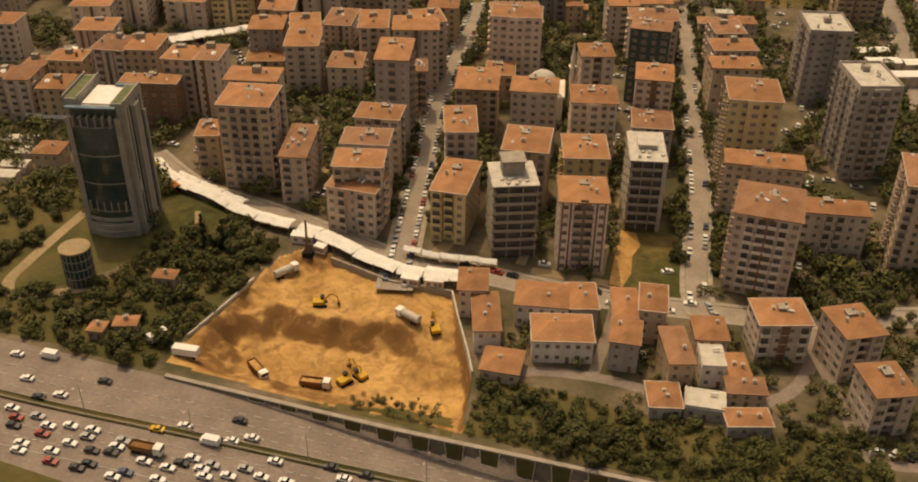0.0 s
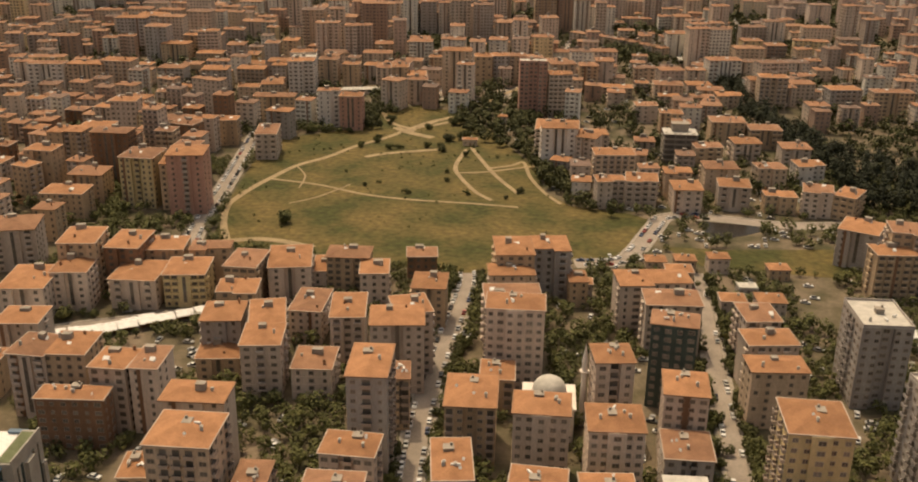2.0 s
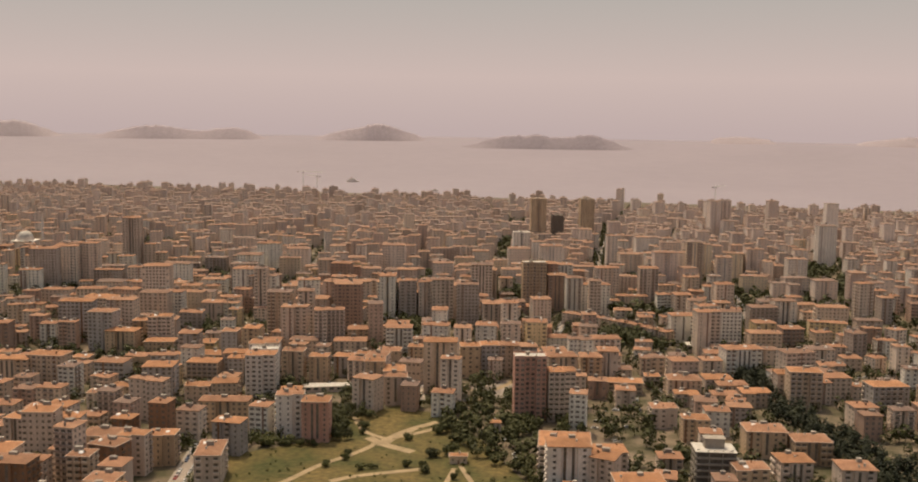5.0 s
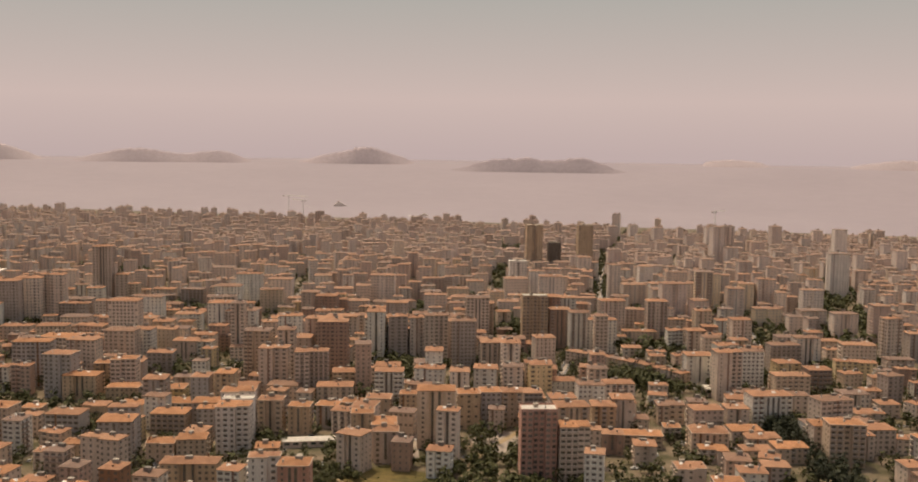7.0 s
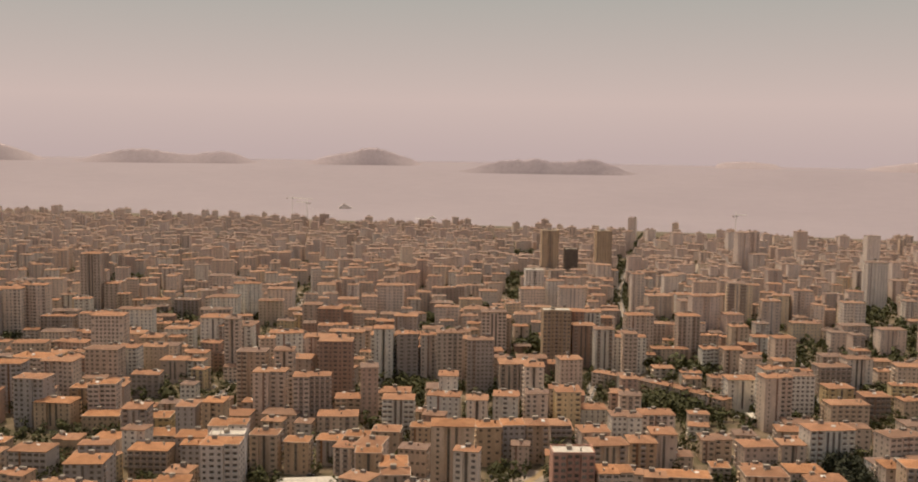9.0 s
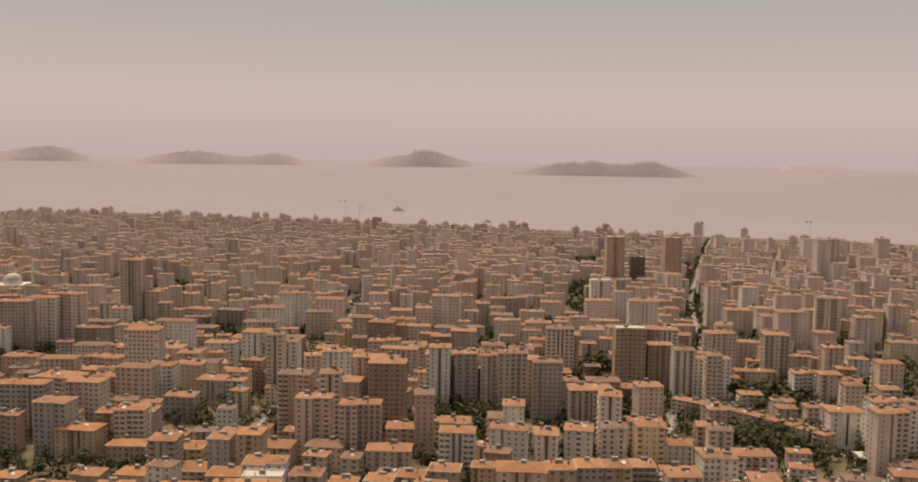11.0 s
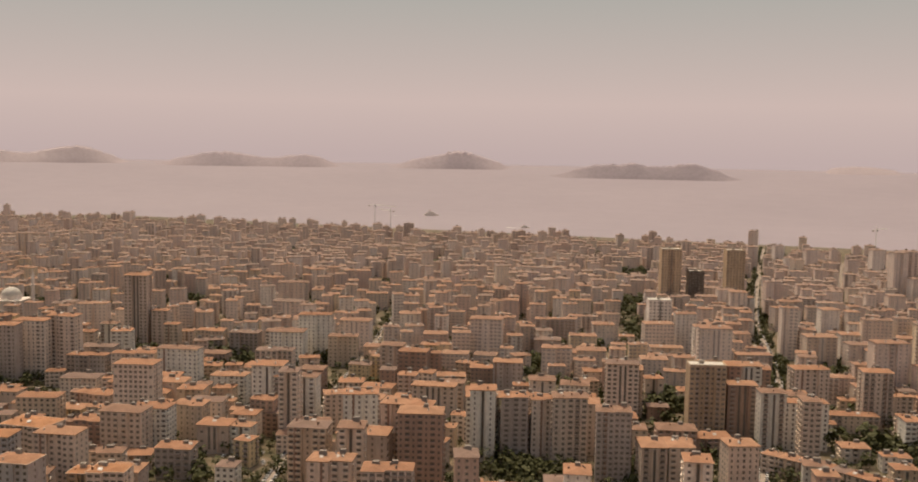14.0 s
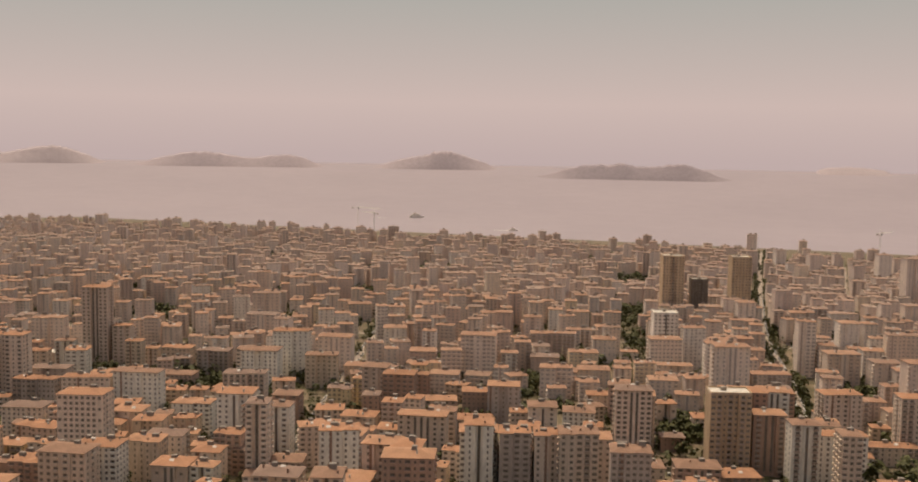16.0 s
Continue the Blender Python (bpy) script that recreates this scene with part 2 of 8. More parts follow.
def box_data(boxes):
    """Verts and faces of boxes (x0, y0, z0, x1, y1, z1)."""
    v, f = [], []
    for x0, y0, z0, x1, y1, z1 in boxes:
        k = len(v)
        v += [(x0, y0, z0), (x1, y0, z0), (x1, y1, z0), (x0, y1, z0), (x0, y0, z1), (x1, y0, z1), (x1, y1, z1), (x0, y1, z1)]
        f += [(k + 3, k + 2, k + 1, k), (k + 4, k + 5, k + 6, k + 7), (k, k + 1, k + 5, k + 4), (k + 1, k + 2, k + 6, k + 5), (k + 2, k + 3, k + 7, k + 6), (k + 3, k, k + 4, k + 7)]
    return v, f


def boxes_mesh(name, boxes, m):
    v, f = box_data(boxes)
    return mesh(name, v, f, [m])


def part(name, me, parent, m=None, label=""):
    ob = new(name, me)
    ob.parent = parent
    if m is not None:
        ob.matrix_basis = m
    return tagged(ob, label) if label else ob


def root(name, m, label, category, group="", kind=""):
    ob = new(name)
    ob.matrix_basis = m
    ob.empty_display_size = 0.5
    return tagged(ob, label, category, group, kind)


def tube(a, b, ra, rb, n=6):
    """Verts and faces of a tapered round bar from a to b."""
    a, b = Vector(a), Vector(b)
    q = (b - a).to_track_quat("Z", "Y")
    v = [tuple(p + q @ Vector((r * math.cos(2 * math.pi * i / n), r * math.sin(2 * math.pi * i / n), 0))) for p, r in ((a, ra), (b, rb)) for i in range(n)]
    f = [(i, (i + 1) % n, n + (i + 1) % n, n + i) for i in range(n)] + [tuple(range(n))[::-1], tuple(range(n, 2 * n))]
    return v, f


def join(pieces):
    v, f = [], []
    for pv, pf in pieces:
        k = len(v)
        v += pv
        f += [tuple(i + k for i in q) for q in pf]
    return v, f


def strip(name, line, width, z, m, label="", kind="structure", category="road"):
    """A flat band of that width along a line of (x, y) points, 6 cm thick, lying at z."""
    pts = [Vector((p[0], p[1], 0)) for p in line]
    v, f = [], []
    for i, p in enumerate(pts):
        d = (pts[min(i + 1, len(pts) - 1)] - pts[max(i - 1, 0)]).normalized()
        s = Vector((-d.y, d.x, 0)) * width / 2
        zz = z(p.x, p.y) if callable(z) else z
        v += [(*(p + s).xy, zz), (*(p - s).xy, zz), (*(p - s).xy, zz - 0.3), (*(p + s).xy, zz - 0.3)]
        if i:
            k = 4 * i
            f += [(k - 4, k - 3, k + 1, k), (k - 3, k - 2, k + 2, k + 1), (k - 1, k - 4, k, k + 3)]
    return tagged(new(name, mesh(name, v, f, [m])), label, category, kind=kind)


def smooth_line(pts, n=6):
    """Points along a smooth curve through pts."""
    out = []
    for i in range(len(pts) - 1):
        p0, p1, p2, p3 = (np.array(pts[max(0, min(len(pts) - 1, j))], float) for j in (i - 1, i, i + 1, i + 2))
        for k in range(n):
            s = k / n
            out.append(tuple(0.5 * (2 * p1 + (p2 - p0) * s + (2 * p0 - 5 * p1 + 4 * p2 - p3) * s * s + (3 * p1 - p0 - 3 * p2 + p3) * s ** 3)))
    return out + [tuple(map(float, pts[-1]))]


def inside(x, y, poly):
    hit = False
    for i in range(len(poly)):
        (xa, ya), (xb, yb) = poly[i - 1], poly[i]
        if (ya > y) != (yb > y) and x < (xb - xa) * (y - ya) / (yb - ya) + xa:
            hit = not hit
    return hit


def off_line(x, y, line):
    """Distance from a point to a line of points."""
    best = 1e9
    for (xa, ya), (xb, yb) in zip(line, line[1:]):
        dx, dy = xb - xa, yb - ya
        s = max(0, min(1, ((x - xa) * dx + (y - ya) * dy) / (dx * dx + dy * dy)))
        best = min(best, math.hypot(x - xa - s * dx, y - ya - s * dy))
    return best


# ---- plan of the place ----
STREET_A = [(-88.8, 221.3), (-92.5, 238.1), (-105.1, 292.9), (-120.0, 359.9), (-131.1, 440.8), (-135.8, 461.3)]
STREET_B = [(1.9, 234.4), (-4.4, 248.3), (-9.3, 297.6), (-14.9, 336.7), (-25.1, 399.9), (-32.9, 452.0), (-40.9, 492.9)]
CROSS = [(-200.0, 272.0), (-173.0, 256.0), (-141.0, 249.5), (-108.0, 240.5), (-90.0, 236.5), (-73.5, 237.5), (-37.2, 236.2), (0.0, 240.0), (20.5, 243.7), (55.8, 255.8), (93.0, 269.7)]
BY_PARK = [(-251.1, 420.4), (-272.4, 463.0), (-293.9, 530.1), (-313.9, 591.5), (-331.1, 641.7)]
EAST_ROAD = [(-93.0, 487.3), (-74.4, 495.7), (-68.8, 511.5), (-64.2, 544.1), (-59.5, 563.6), (-37.2, 569.2), (0.0, 570.1), (33.5, 582.2)]
CUT_ROAD = [(33.5, 582.2), (55.8, 544.1), (61.4, 483.6), (65.1, 399.9)]
LANE = [(-53.9, 193.4), (-37.2, 200.0), (-18.6, 201.8), (3.7, 199.0), (22.3, 210.2), (28.8, 228.8), (27.9, 243.7)]
LANE_IN = [(-26.0, 236.2), (-25.6, 219.5), (-26.0, 200.9)]
TENT_ROAD = [(-288.3, 342.2), (-265.1, 360.8), (-243.7, 375.7), (-223.2, 390.6), (-197.2, 401.8)]
PARK = [(-263.2, 465.0), (-243.7, 453.8), (-210.2, 452.9), (-167.4, 458.5), (-130.2, 462.2), (-93.0, 487.3), (-72.5, 506.9), (-65.1, 554.3), (-78.1, 561.7), (-109.7, 563.6), (-128.3, 583.1), (-139.5, 621.2), (-160.0, 651.0),
        (-186.0, 692.9), (-219.5, 734.7), (-255.8, 745.9), (-280.9, 706.8), (-279.0, 665.0), (-308.8, 632.4), (-303.2, 584.0), (-283.7, 520.8)]
PIT = [(-134, 172), (-133.4, 183), (-130.6, 201), (-129.2, 212), (-128, 226), (-121, 235), (-112, 232.2), (-91, 226.6), (-71, 227.4), (-66, 213), (-60, 201.5), (-56, 193), (-52, 171), (-100, 170)]
GROVE = [(-215, 170), (-136, 168), (-135, 186), (-131, 212), (-130, 232), (-150, 238), (-163, 234), (-168, 214), (-170, 203), (-186, 186), (-215, 182)]
SCRUB = [(-52.1, 171.1), (18.6, 171.1), (55.8, 173.0), (40.9, 199.0), (27.9, 199.0), (20.5, 190.7), (3.7, 192.5), (-13.0, 191.6), (-37.2, 193.4), (-52.1, 191.6)]
BELT = [(-63.2, 920.7), (-48.4, 920.7), (-9.3, 790.5), (22.3, 720.8), (55.8, 688.2), (102.3, 669.6), (102.3, 609.1), (42.8, 595.2), (31.6, 613.8), (5.6, 688.2), (-37.2, 790.5)]
POND = [(-45.6, 561.7), (-4.7, 565.4), (-20.5, 548.7), (-34.4, 536.6)]
LOT = [(-29.8, 243.7), (-7.4, 243.7), (-12.1, 275.3), (-31.6, 275.3)]
EAST_GREEN = [(27.9, 243.7), (65.1, 249.2), (69.8, 279.0), (52.1, 279.0), (20.5, 275.3), (22.3, 249.2)]
WOODS = [(-222, 725), (-205, 690), (-184, 664), (-152, 642), (-140, 690), (-150, 790), (-190, 830), (-214, 790)]
WEST_WOOD = [(-300, 660), (-268, 670), (-262, 720), (-300, 730)]
ROADS = [(STREET_A, 7.8), (STREET_B, 6.4), (CROSS, 6.5), (BY_PARK, 7.5), (EAST_ROAD, 7.5), (CUT_ROAD, 6.0), (TENT_ROAD, 9.0)]


def road_level(x):
    """The motorway sinks into a cutting towards +x."""
    s = max(0.0, min(1.0, (x + 132) / 120))
    return -8.0 * s * s * (3 - 2 * s)


def edge_y(x):
    """The motorway's far edge."""
    return 166.5 + 0.03 * max(0.0, x + 70)


PIT_FLOOR = [(-116.1, 201.6), (-111.1, 199.3), (-106.2, 199.6), (-97.7, 200.5), (-90.2, 200.5), (-82.8, 203.6), (-79.3, 201.0), (-81.8, 194.6), (-96.7, 184.3), (-116.5, 175.4), (-133.6, 174.9), (-137.3, 181.5), (-134.8, 185.6), (-127.5, 188.6), (-123.6, 193.8), (-118.5, 193.9), (-115.7, 196.8)]


def pit_level(x, y):
    """The excavation: a dug floor, a bank up to a bench along the back that runs down as a ramp, and slopes to the rim."""
    if not inside(x, y, PIT):
        return 0.0
    rim = off_line(x, y, PIT + PIT[:1])
    n1, n2 = noise.noise((x * 0.07, y * 0.07, 1.0)), noise.noise((x * 0.22, y * 0.22, 4.0))
    n3 = abs(noise.noise((x * 0.16, y * 0.16, 9.0)))
    rough = 0.35 * noise.noise((x * 0.55, y * 0.55, 6.0)) + 0.5 * max(0.0, noise.noise((x * 0.33, y * 0.33, 8.0)))
    d = 0.0 if inside(x, y, PIT_FLOOR) else off_line(x, y, PIT_FLOOR + PIT_FLOOR[:1])
    down = max(0.0, min(1.0, (207 - y + 0.25 * (x + 98)) / 22)) if x > -104 else 0.0
    bench = -1.8 - 6.0 * down + 0.7 * n1 + 0.4 * n2 - (2.6 * n3 if x < -108 else 0.0)
    s = max(0.0, min(1.0, (d + 1.5 * n2 + 0.4 * n1) / 5.5))
    z = (-8.2 + 0.5 * n1 + 0.3 * n2) * (1 - s) + bench * s
    front = max(0.0, min(1.0, (y - 168) / 15))
    left = max(0.0, min(1.0, (x + 134) / 14)) if y < 190 else 1.0
    soft = 1.2 if (y > 216 and x > -114) or x > -70 else 5.0
    return (z + rough) * min(1.0, rim / soft) * front * left


def ground_level(x, y):
    if y < edge_y(x):
        return road_level(x) - 0.12
    n = 0.25 * noise.noise((x * 0.05, y * 0.05, 0.0)) if y < 200 else 0.0
    return pit_level(x, y) + min(n, 0.0)


# the ground: one sheet, finer round the excavation
xs = sorted(set([-3400, -2600, -1800, -1200, -800, -500, -380] + list(range(-300, -150, 10)) + [v * 1.0 for v in range(-150, -40)] + list(range(-40, 120, 8)) + [160, 260, 500, 900, 1500, 2400]))
ys = sorted(set([-400, -150, 0, 80, 110, 125, 140, 155, 162] + [164.0, 165.5, 166.3, 166.7, 167.5, 168.2] + [v * 1.0 for v in range(169, 242)] + list(range(244, 330, 12)) + [400, 500, 700, 1000, 1500, 2000, 2300, 2460]))
gv = [(x, y, ground_level(x, y)) for y in ys for x in xs]
nx = len(xs)
gf = [(j * nx + i, j * nx + i + 1, (j + 1) * nx + i + 1, (j + 1) * nx + i) for j in range(len(ys) - 1) for i in range(nx - 1)]
def cell_kind(x, y):
    if y < edge_y(x) + 0.5:
        return 1 if y > 126 else 2
    if inside(x, y, [(-90, 169), (-54, 169), (-58, 183), (-74, 181)]) and noise.noise((x * 0.3, y * 0.3, 0)) > -0.25:
        return 2
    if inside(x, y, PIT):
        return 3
    if inside(x, y, GROVE) or inside(x, y, SCRUB) or inside(x, y, LOT):
        return 2
    return 0
gi = [cell_kind((gv[q[0]][0] + gv[q[2]][0]) / 2, (gv[q[0]][1] + gv[q[2]][1]) / 2) for q in gf]
M["ground"] = mat("city_ground", (0.20, 0.15, 0.102), (0.068, 0.062, 0.030), scale=0.06, bump=0.3, bump_scale=0.7)
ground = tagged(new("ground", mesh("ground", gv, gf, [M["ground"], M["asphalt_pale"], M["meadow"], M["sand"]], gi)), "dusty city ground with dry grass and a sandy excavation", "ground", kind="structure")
for p in ground.data.polygons:
    p.use_smooth = True


def flat_area(name, poly, z, m, label, category):
    v = [(x, y, z) for x, y in poly] + [(x, y, z - 0.3) for x, y in poly]
    k = len(poly)
    f = [tuple(range(k))] + [(i, (i + 1) % k, k + (i + 1) % k, k + i) for i in range(k)]
    me = mesh(name, v, f, [m])
    bm = bmesh.new()
    bm.from_mesh(me)
    bmesh.ops.recalc_face_normals(bm, faces=bm.faces)
    bm.to_mesh(me)
    bm.free()
    return tagged(new(name, me), label, category, kind="structure")


flat_area("lawn", [(-234, 186), (-216, 184), (-186, 188), (-172, 204), (-169, 216), (-165, 236), (-150, 240), (-158, 252), (-190, 268), (-232, 252)], 0.02, M["meadow"], "rough green lawn round an office tower", "lawn")
flat_area("park", PARK, 0.08, M["grass"], "dry yellow-green meadow crossed by trodden paths", "park")
flat_area("pond", POND, 0.06, M["pool"], "dark excavated hollow beside a road", "pond")
FIELD = [(-57.7, 520.8), (-27.9, 526.4), (37.2, 548.7), (44.6, 520.8), (18.6, 506.9), (-37.2, 502.2)]
flat_area("field", FIELD, 0.05, M["grass"], "dry grass plot beside a dark hollow", "field")
PLAZA = [(-223.8, 803.5), (-217.9, 824.7), (-204.3, 828.9), (-193.8, 824.1), (-193.4, 807.5), (-195.3, 784.1), (-208.5, 786.1)]
flat_area("plaza", PLAZA, 0.10, M["street"], "pale paved yard with parked cars among trees", "yard")
YARD = [(-266.6, 813.0), (-259.5, 815.2), (-242.0, 761.9), (-246.1, 758.7)]
flat_area("yard", YARD, 0.09, M["street"], "pale concrete yard beside a tall block", "yard")
flat_area("lot", LOT, 0.08, M["grass"], "empty building plot with dry grass and sand", "plot")
for level, (line, width) in enumerate(ROADS):
    strip("road", smooth_line(line), width, 0.06 + 0.007 * level, M["street"], "dusty grey asphalt street lined with parked cars")
    for side in (-1, 1):
        pts = smooth_line(line)
        shifted = []
        for i, p in enumerate(pts):
            a, b = pts[max(i - 1, 0)], pts[min(i + 1, len(pts) - 1)]
            d = math.hypot(b[0] - a[0], b[1] - a[1])
            o = side * (width / 2 + 0.9)
            shifted.append((p[0] - (b[1] - a[1]) / d * o, p[1] + (b[0] - a[0]) / d * o))
        strip("pavement", shifted, 1.5, 0.16 + 0.004 * level + 0.002 * side, M["concrete"], "pale concrete pavement with a raised kerb", category="pavement")
strip("lane", smooth_line(LANE), 3.6, 0.046, M["asphalt_pale"], "narrow dusty lane between low houses")
strip("lane", smooth_line(LANE_IN), 3.0, 0.052, M["asphalt_pale"], "narrow dusty lane between low houses")
for k, (line, width) in enumerate([
        ([(-253, 461), (-268, 484), (-278, 506), (-280, 520), (-280, 538), (-278.6, 555), (-275, 582), (-265, 605), (-258, 632), (-248, 654), (-243, 671)], 3.6),
        ([(-243, 671), (-239, 683), (-233.5, 701), (-222, 722)], 5.0), ([(-241, 683), (-257, 693), (-272, 717)], 3.4),
        ([(-278.6, 555), (-248, 553.7), (-219, 546.8), (-194, 546.3), (-159, 551), (-135, 553)], 2.0), ([(-244, 612), (-233, 624), (-205, 643)], 4.0)] + [
        ([(-182.0, 599.5), (-168.5, 605.7), (-149.5, 621.4), (-141, 628)], 2.0), ([(-250.4, 682.3), (-237.2, 673), (-219, 666)], 6.0), ([(-237, 676), (-235.2, 687.4), (-227.7, 711.6)], 3.0), ([(-191, 648), (-187, 611.5), (-178, 592), (-163, 570), (-151, 559)], 2.6), ([(-189, 652.6), (-176.5, 629.5), (-159, 600), (-140, 574)], 2.6),
        ([(-167, 614), (-156, 624), (-151, 632), (-141, 606), (-128, 582), (-115, 565)], 2.2), ([(-257, 460), (-242, 468.7), (-229, 470), (-212, 467)], 4.5),
        ([(-239, 683), (-222, 705), (-211, 732), (-211, 780), (-202.5, 815), (-194, 849)], 4.0), ([(-275, 582), (-262, 566), (-256, 545)], 1.0), ([(-232, 560), (-240, 535), (-250, 520)], 1.0)]):
    strip("path", smooth_line(line), width, 0.115 + 0.006 * k, M["path"], "pale trodden earth path across dry grass", category="path")

# the sea: level off the shore, its far part lifted to the eye's level so that it meets the sky
COAST = [(-3162.0, 1960.5), (-2325.0, 2081.4), (-1767.0, 2155.8), (-1302.0, 2248.8), (-837.0, 2327.8), (-465.0, 2341.8), (-93.0, 2304.6), (232.5, 2341.8), (651.0, 2379.0), (1395.0, 2286.0), (2232.0, 2193.0)]
def sea_level(r):
    """Height of the water at a distance from the middle of the path."""
    return -1.0 + (88.0 * ((r - 2700) / 1200) ** 1.3 if r > 2700 else 0.0)


sv, sf = [], []
steps = [0, 60, 200, 350, 500, 650, 800, 950, 1100, 1250, 1400, 1600, 1800, 2000, 2200, 2400]
for i, (x, y) in enumerate(smooth_line(COAST, 8)):
    way = Vector((x + 110, y - 330, 0))
    r0 = way.length
    way.normalize()
    for s in steps:
        r = r0 + s * max(0.02, (4130 - r0) / 2400)
        sv.append((-110 + way.x * r, 330 + way.y * r, sea_level(r)))
    if i:
        k, n = i * len(steps), len(steps)
        sf += [(k - n + j, k - n + j + 1, k + j + 1, k + j) for j in range(n - 1)]
sea = tagged(new("sea", mesh("sea", [v for v in sv], [q[::-1] for q in sf], [M["water"]])), "calm sea with pale summer haze put into its colour", "sea", kind="structure")
for p in sea.data.polygons:
    p.use_smooth = True


def island(profile, dist, m, seed):
    """A hilly island; profile: bearings (degrees left of +y, seen from mid path) and heights of its skyline there (degrees over the eye's level)."""
    cx, cy, eye = -110.0, 330.0, 174.0
    n, rows_n, v = 84, 9, []
    water = sea_level(dist - 45)
    line = smooth_line(profile, 12)
    for i in range(n + 1):
        q = i / n * (len(line) - 1)
        k = min(int(q), len(line) - 2)
        az, el = (line[k][c] + (line[k + 1][c] - line[k][c]) * (q - k) for c in (0, 1))
        shore = min(1.0, 9.0 * min(i, n - i) / n)
        top = max(0.0, eye + dist * math.tan(radians(el)) - water) * shore * (1 + 0.05 * noise.noise((i * 0.45, seed, 5)) + 0.06 * noise.noise((i * 0.13, seed, 0)))
        az = radians(az)
        for j in range(rows_n + 1):
            p = j / rows_n
            r = dist + (p - 0.5) * 90
            prof = min(1.0, 1.22 * p, 6.0 * (1 - p)) ** 0.9
            z = sea_level(r) - 3 + (3 + top * (1 + 0.10 * noise.noise((i * 0.36, p * 5, seed)))) * prof
            v.append((cx - math.sin(az) * r, cy + math.cos(az) * r, z if 0 < j < rows_n else sea_level(r) - 4.0))
    k = rows_n + 1
    f = [(i * k + j, i * k + j + 1, (i + 1) * k + j + 1, (i + 1) * k + j) for i in range(n) for j in range(rows_n)]
    ob = tagged(new("island", mesh("island", v, f, [m])), "low hazy wooded island rising from the sea", "island", "islands off the coast")
    for p in ob.data.polygons:
        p.use_smooth = True
    return ob


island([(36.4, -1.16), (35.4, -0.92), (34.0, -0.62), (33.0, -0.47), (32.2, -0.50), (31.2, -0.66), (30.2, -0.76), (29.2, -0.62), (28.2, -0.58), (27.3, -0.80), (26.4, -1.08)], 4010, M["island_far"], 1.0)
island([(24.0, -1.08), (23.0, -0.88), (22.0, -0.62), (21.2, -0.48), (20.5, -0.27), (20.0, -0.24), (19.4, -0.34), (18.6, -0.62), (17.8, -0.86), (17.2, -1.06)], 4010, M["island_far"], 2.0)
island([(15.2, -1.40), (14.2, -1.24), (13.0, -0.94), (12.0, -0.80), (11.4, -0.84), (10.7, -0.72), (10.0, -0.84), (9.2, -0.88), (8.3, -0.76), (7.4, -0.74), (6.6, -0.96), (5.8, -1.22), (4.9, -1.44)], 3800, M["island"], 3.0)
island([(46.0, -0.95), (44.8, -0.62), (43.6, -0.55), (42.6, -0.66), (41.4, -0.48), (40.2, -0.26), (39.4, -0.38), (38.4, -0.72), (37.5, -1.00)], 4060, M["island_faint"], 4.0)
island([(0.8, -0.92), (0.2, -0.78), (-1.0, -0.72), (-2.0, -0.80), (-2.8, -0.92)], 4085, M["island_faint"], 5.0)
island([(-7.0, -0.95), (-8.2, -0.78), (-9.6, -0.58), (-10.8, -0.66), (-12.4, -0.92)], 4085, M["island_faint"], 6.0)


# ---- buildings ----
EYE_SIDE = Vector((-60.0, 150.0, 0.0))   # the camera's side, towards which facades carry detail
RECT = []                                # (x, y, cos, sin, half width, half depth)
FOOT = []                                # (x, y, radius) of all that stands


def hip_shell(x0, y0, x1, y1, z, rise, over=0.5, verge=0.0):
    """A hipped roof on its slab as one piece; the first five faces are the fascia, four more a verge of that width along the edges."""
    x0, y0, x1, y1 = x0 - over, y0 - over, x1 + over, y1 + over
    mx, my, k = (x0 + x1) / 2, (y0 + y1) / 2, min(x1 - x0, y1 - y0) * 0.42
    along = x1 - x0 > y1 - y0
    r0, r1 = ((x0 + k, my), (x1 - k, my)) if along else ((mx, y0 + k), (mx, y1 - k))
    v = [(x, y, zz) for zz in (z, z + 0.34) for x, y in ((x0, y0), (x1, y0), (x1, y1), (x0, y1))]
    f = [(3, 2, 1, 0), (0, 1, 5, 4), (1, 2, 6, 5), (2, 3, 7, 6), (3, 0, 4, 7)]
    c = 4
    if verge:
        v += [(x0 + verge, y0 + verge, z + 0.36), (x1 - verge, y0 + verge, z + 0.36), (x1 - verge, y1 - verge, z + 0.36), (x0 + verge, y1 - verge, z + 0.36)]
        f += [(4, 5, 9, 8), (5, 6, 10, 9), (6, 7, 11, 10), (7, 4, 8, 11)]
        c = 8
    v += [(*r0, z + 0.34 + rise), (*r1, z + 0.34 + rise)]
    a, b = c + 4, c + 5
    return v, f + ([(c, c + 1, b, a), (c + 1, c + 2, b), (c + 2, c + 3, a, b), (c + 3, c, a)] if along else [(c, c + 1, a), (c + 1, c + 2, b, a), (c + 2, c + 3, b), (c + 3, c, a, b)])


def hip_roof(w, d, over, rise, m, rim=None):
    """A low hipped tile roof with eaves and a pale verge."""
    v, f = hip_shell(-w / 2, -d / 2, w / 2, d / 2, 0.0, rise, over, 0.28)
    return mesh("roof", v, f, [rim or M["rim"], m], [0] * 9 + [1] * 4)


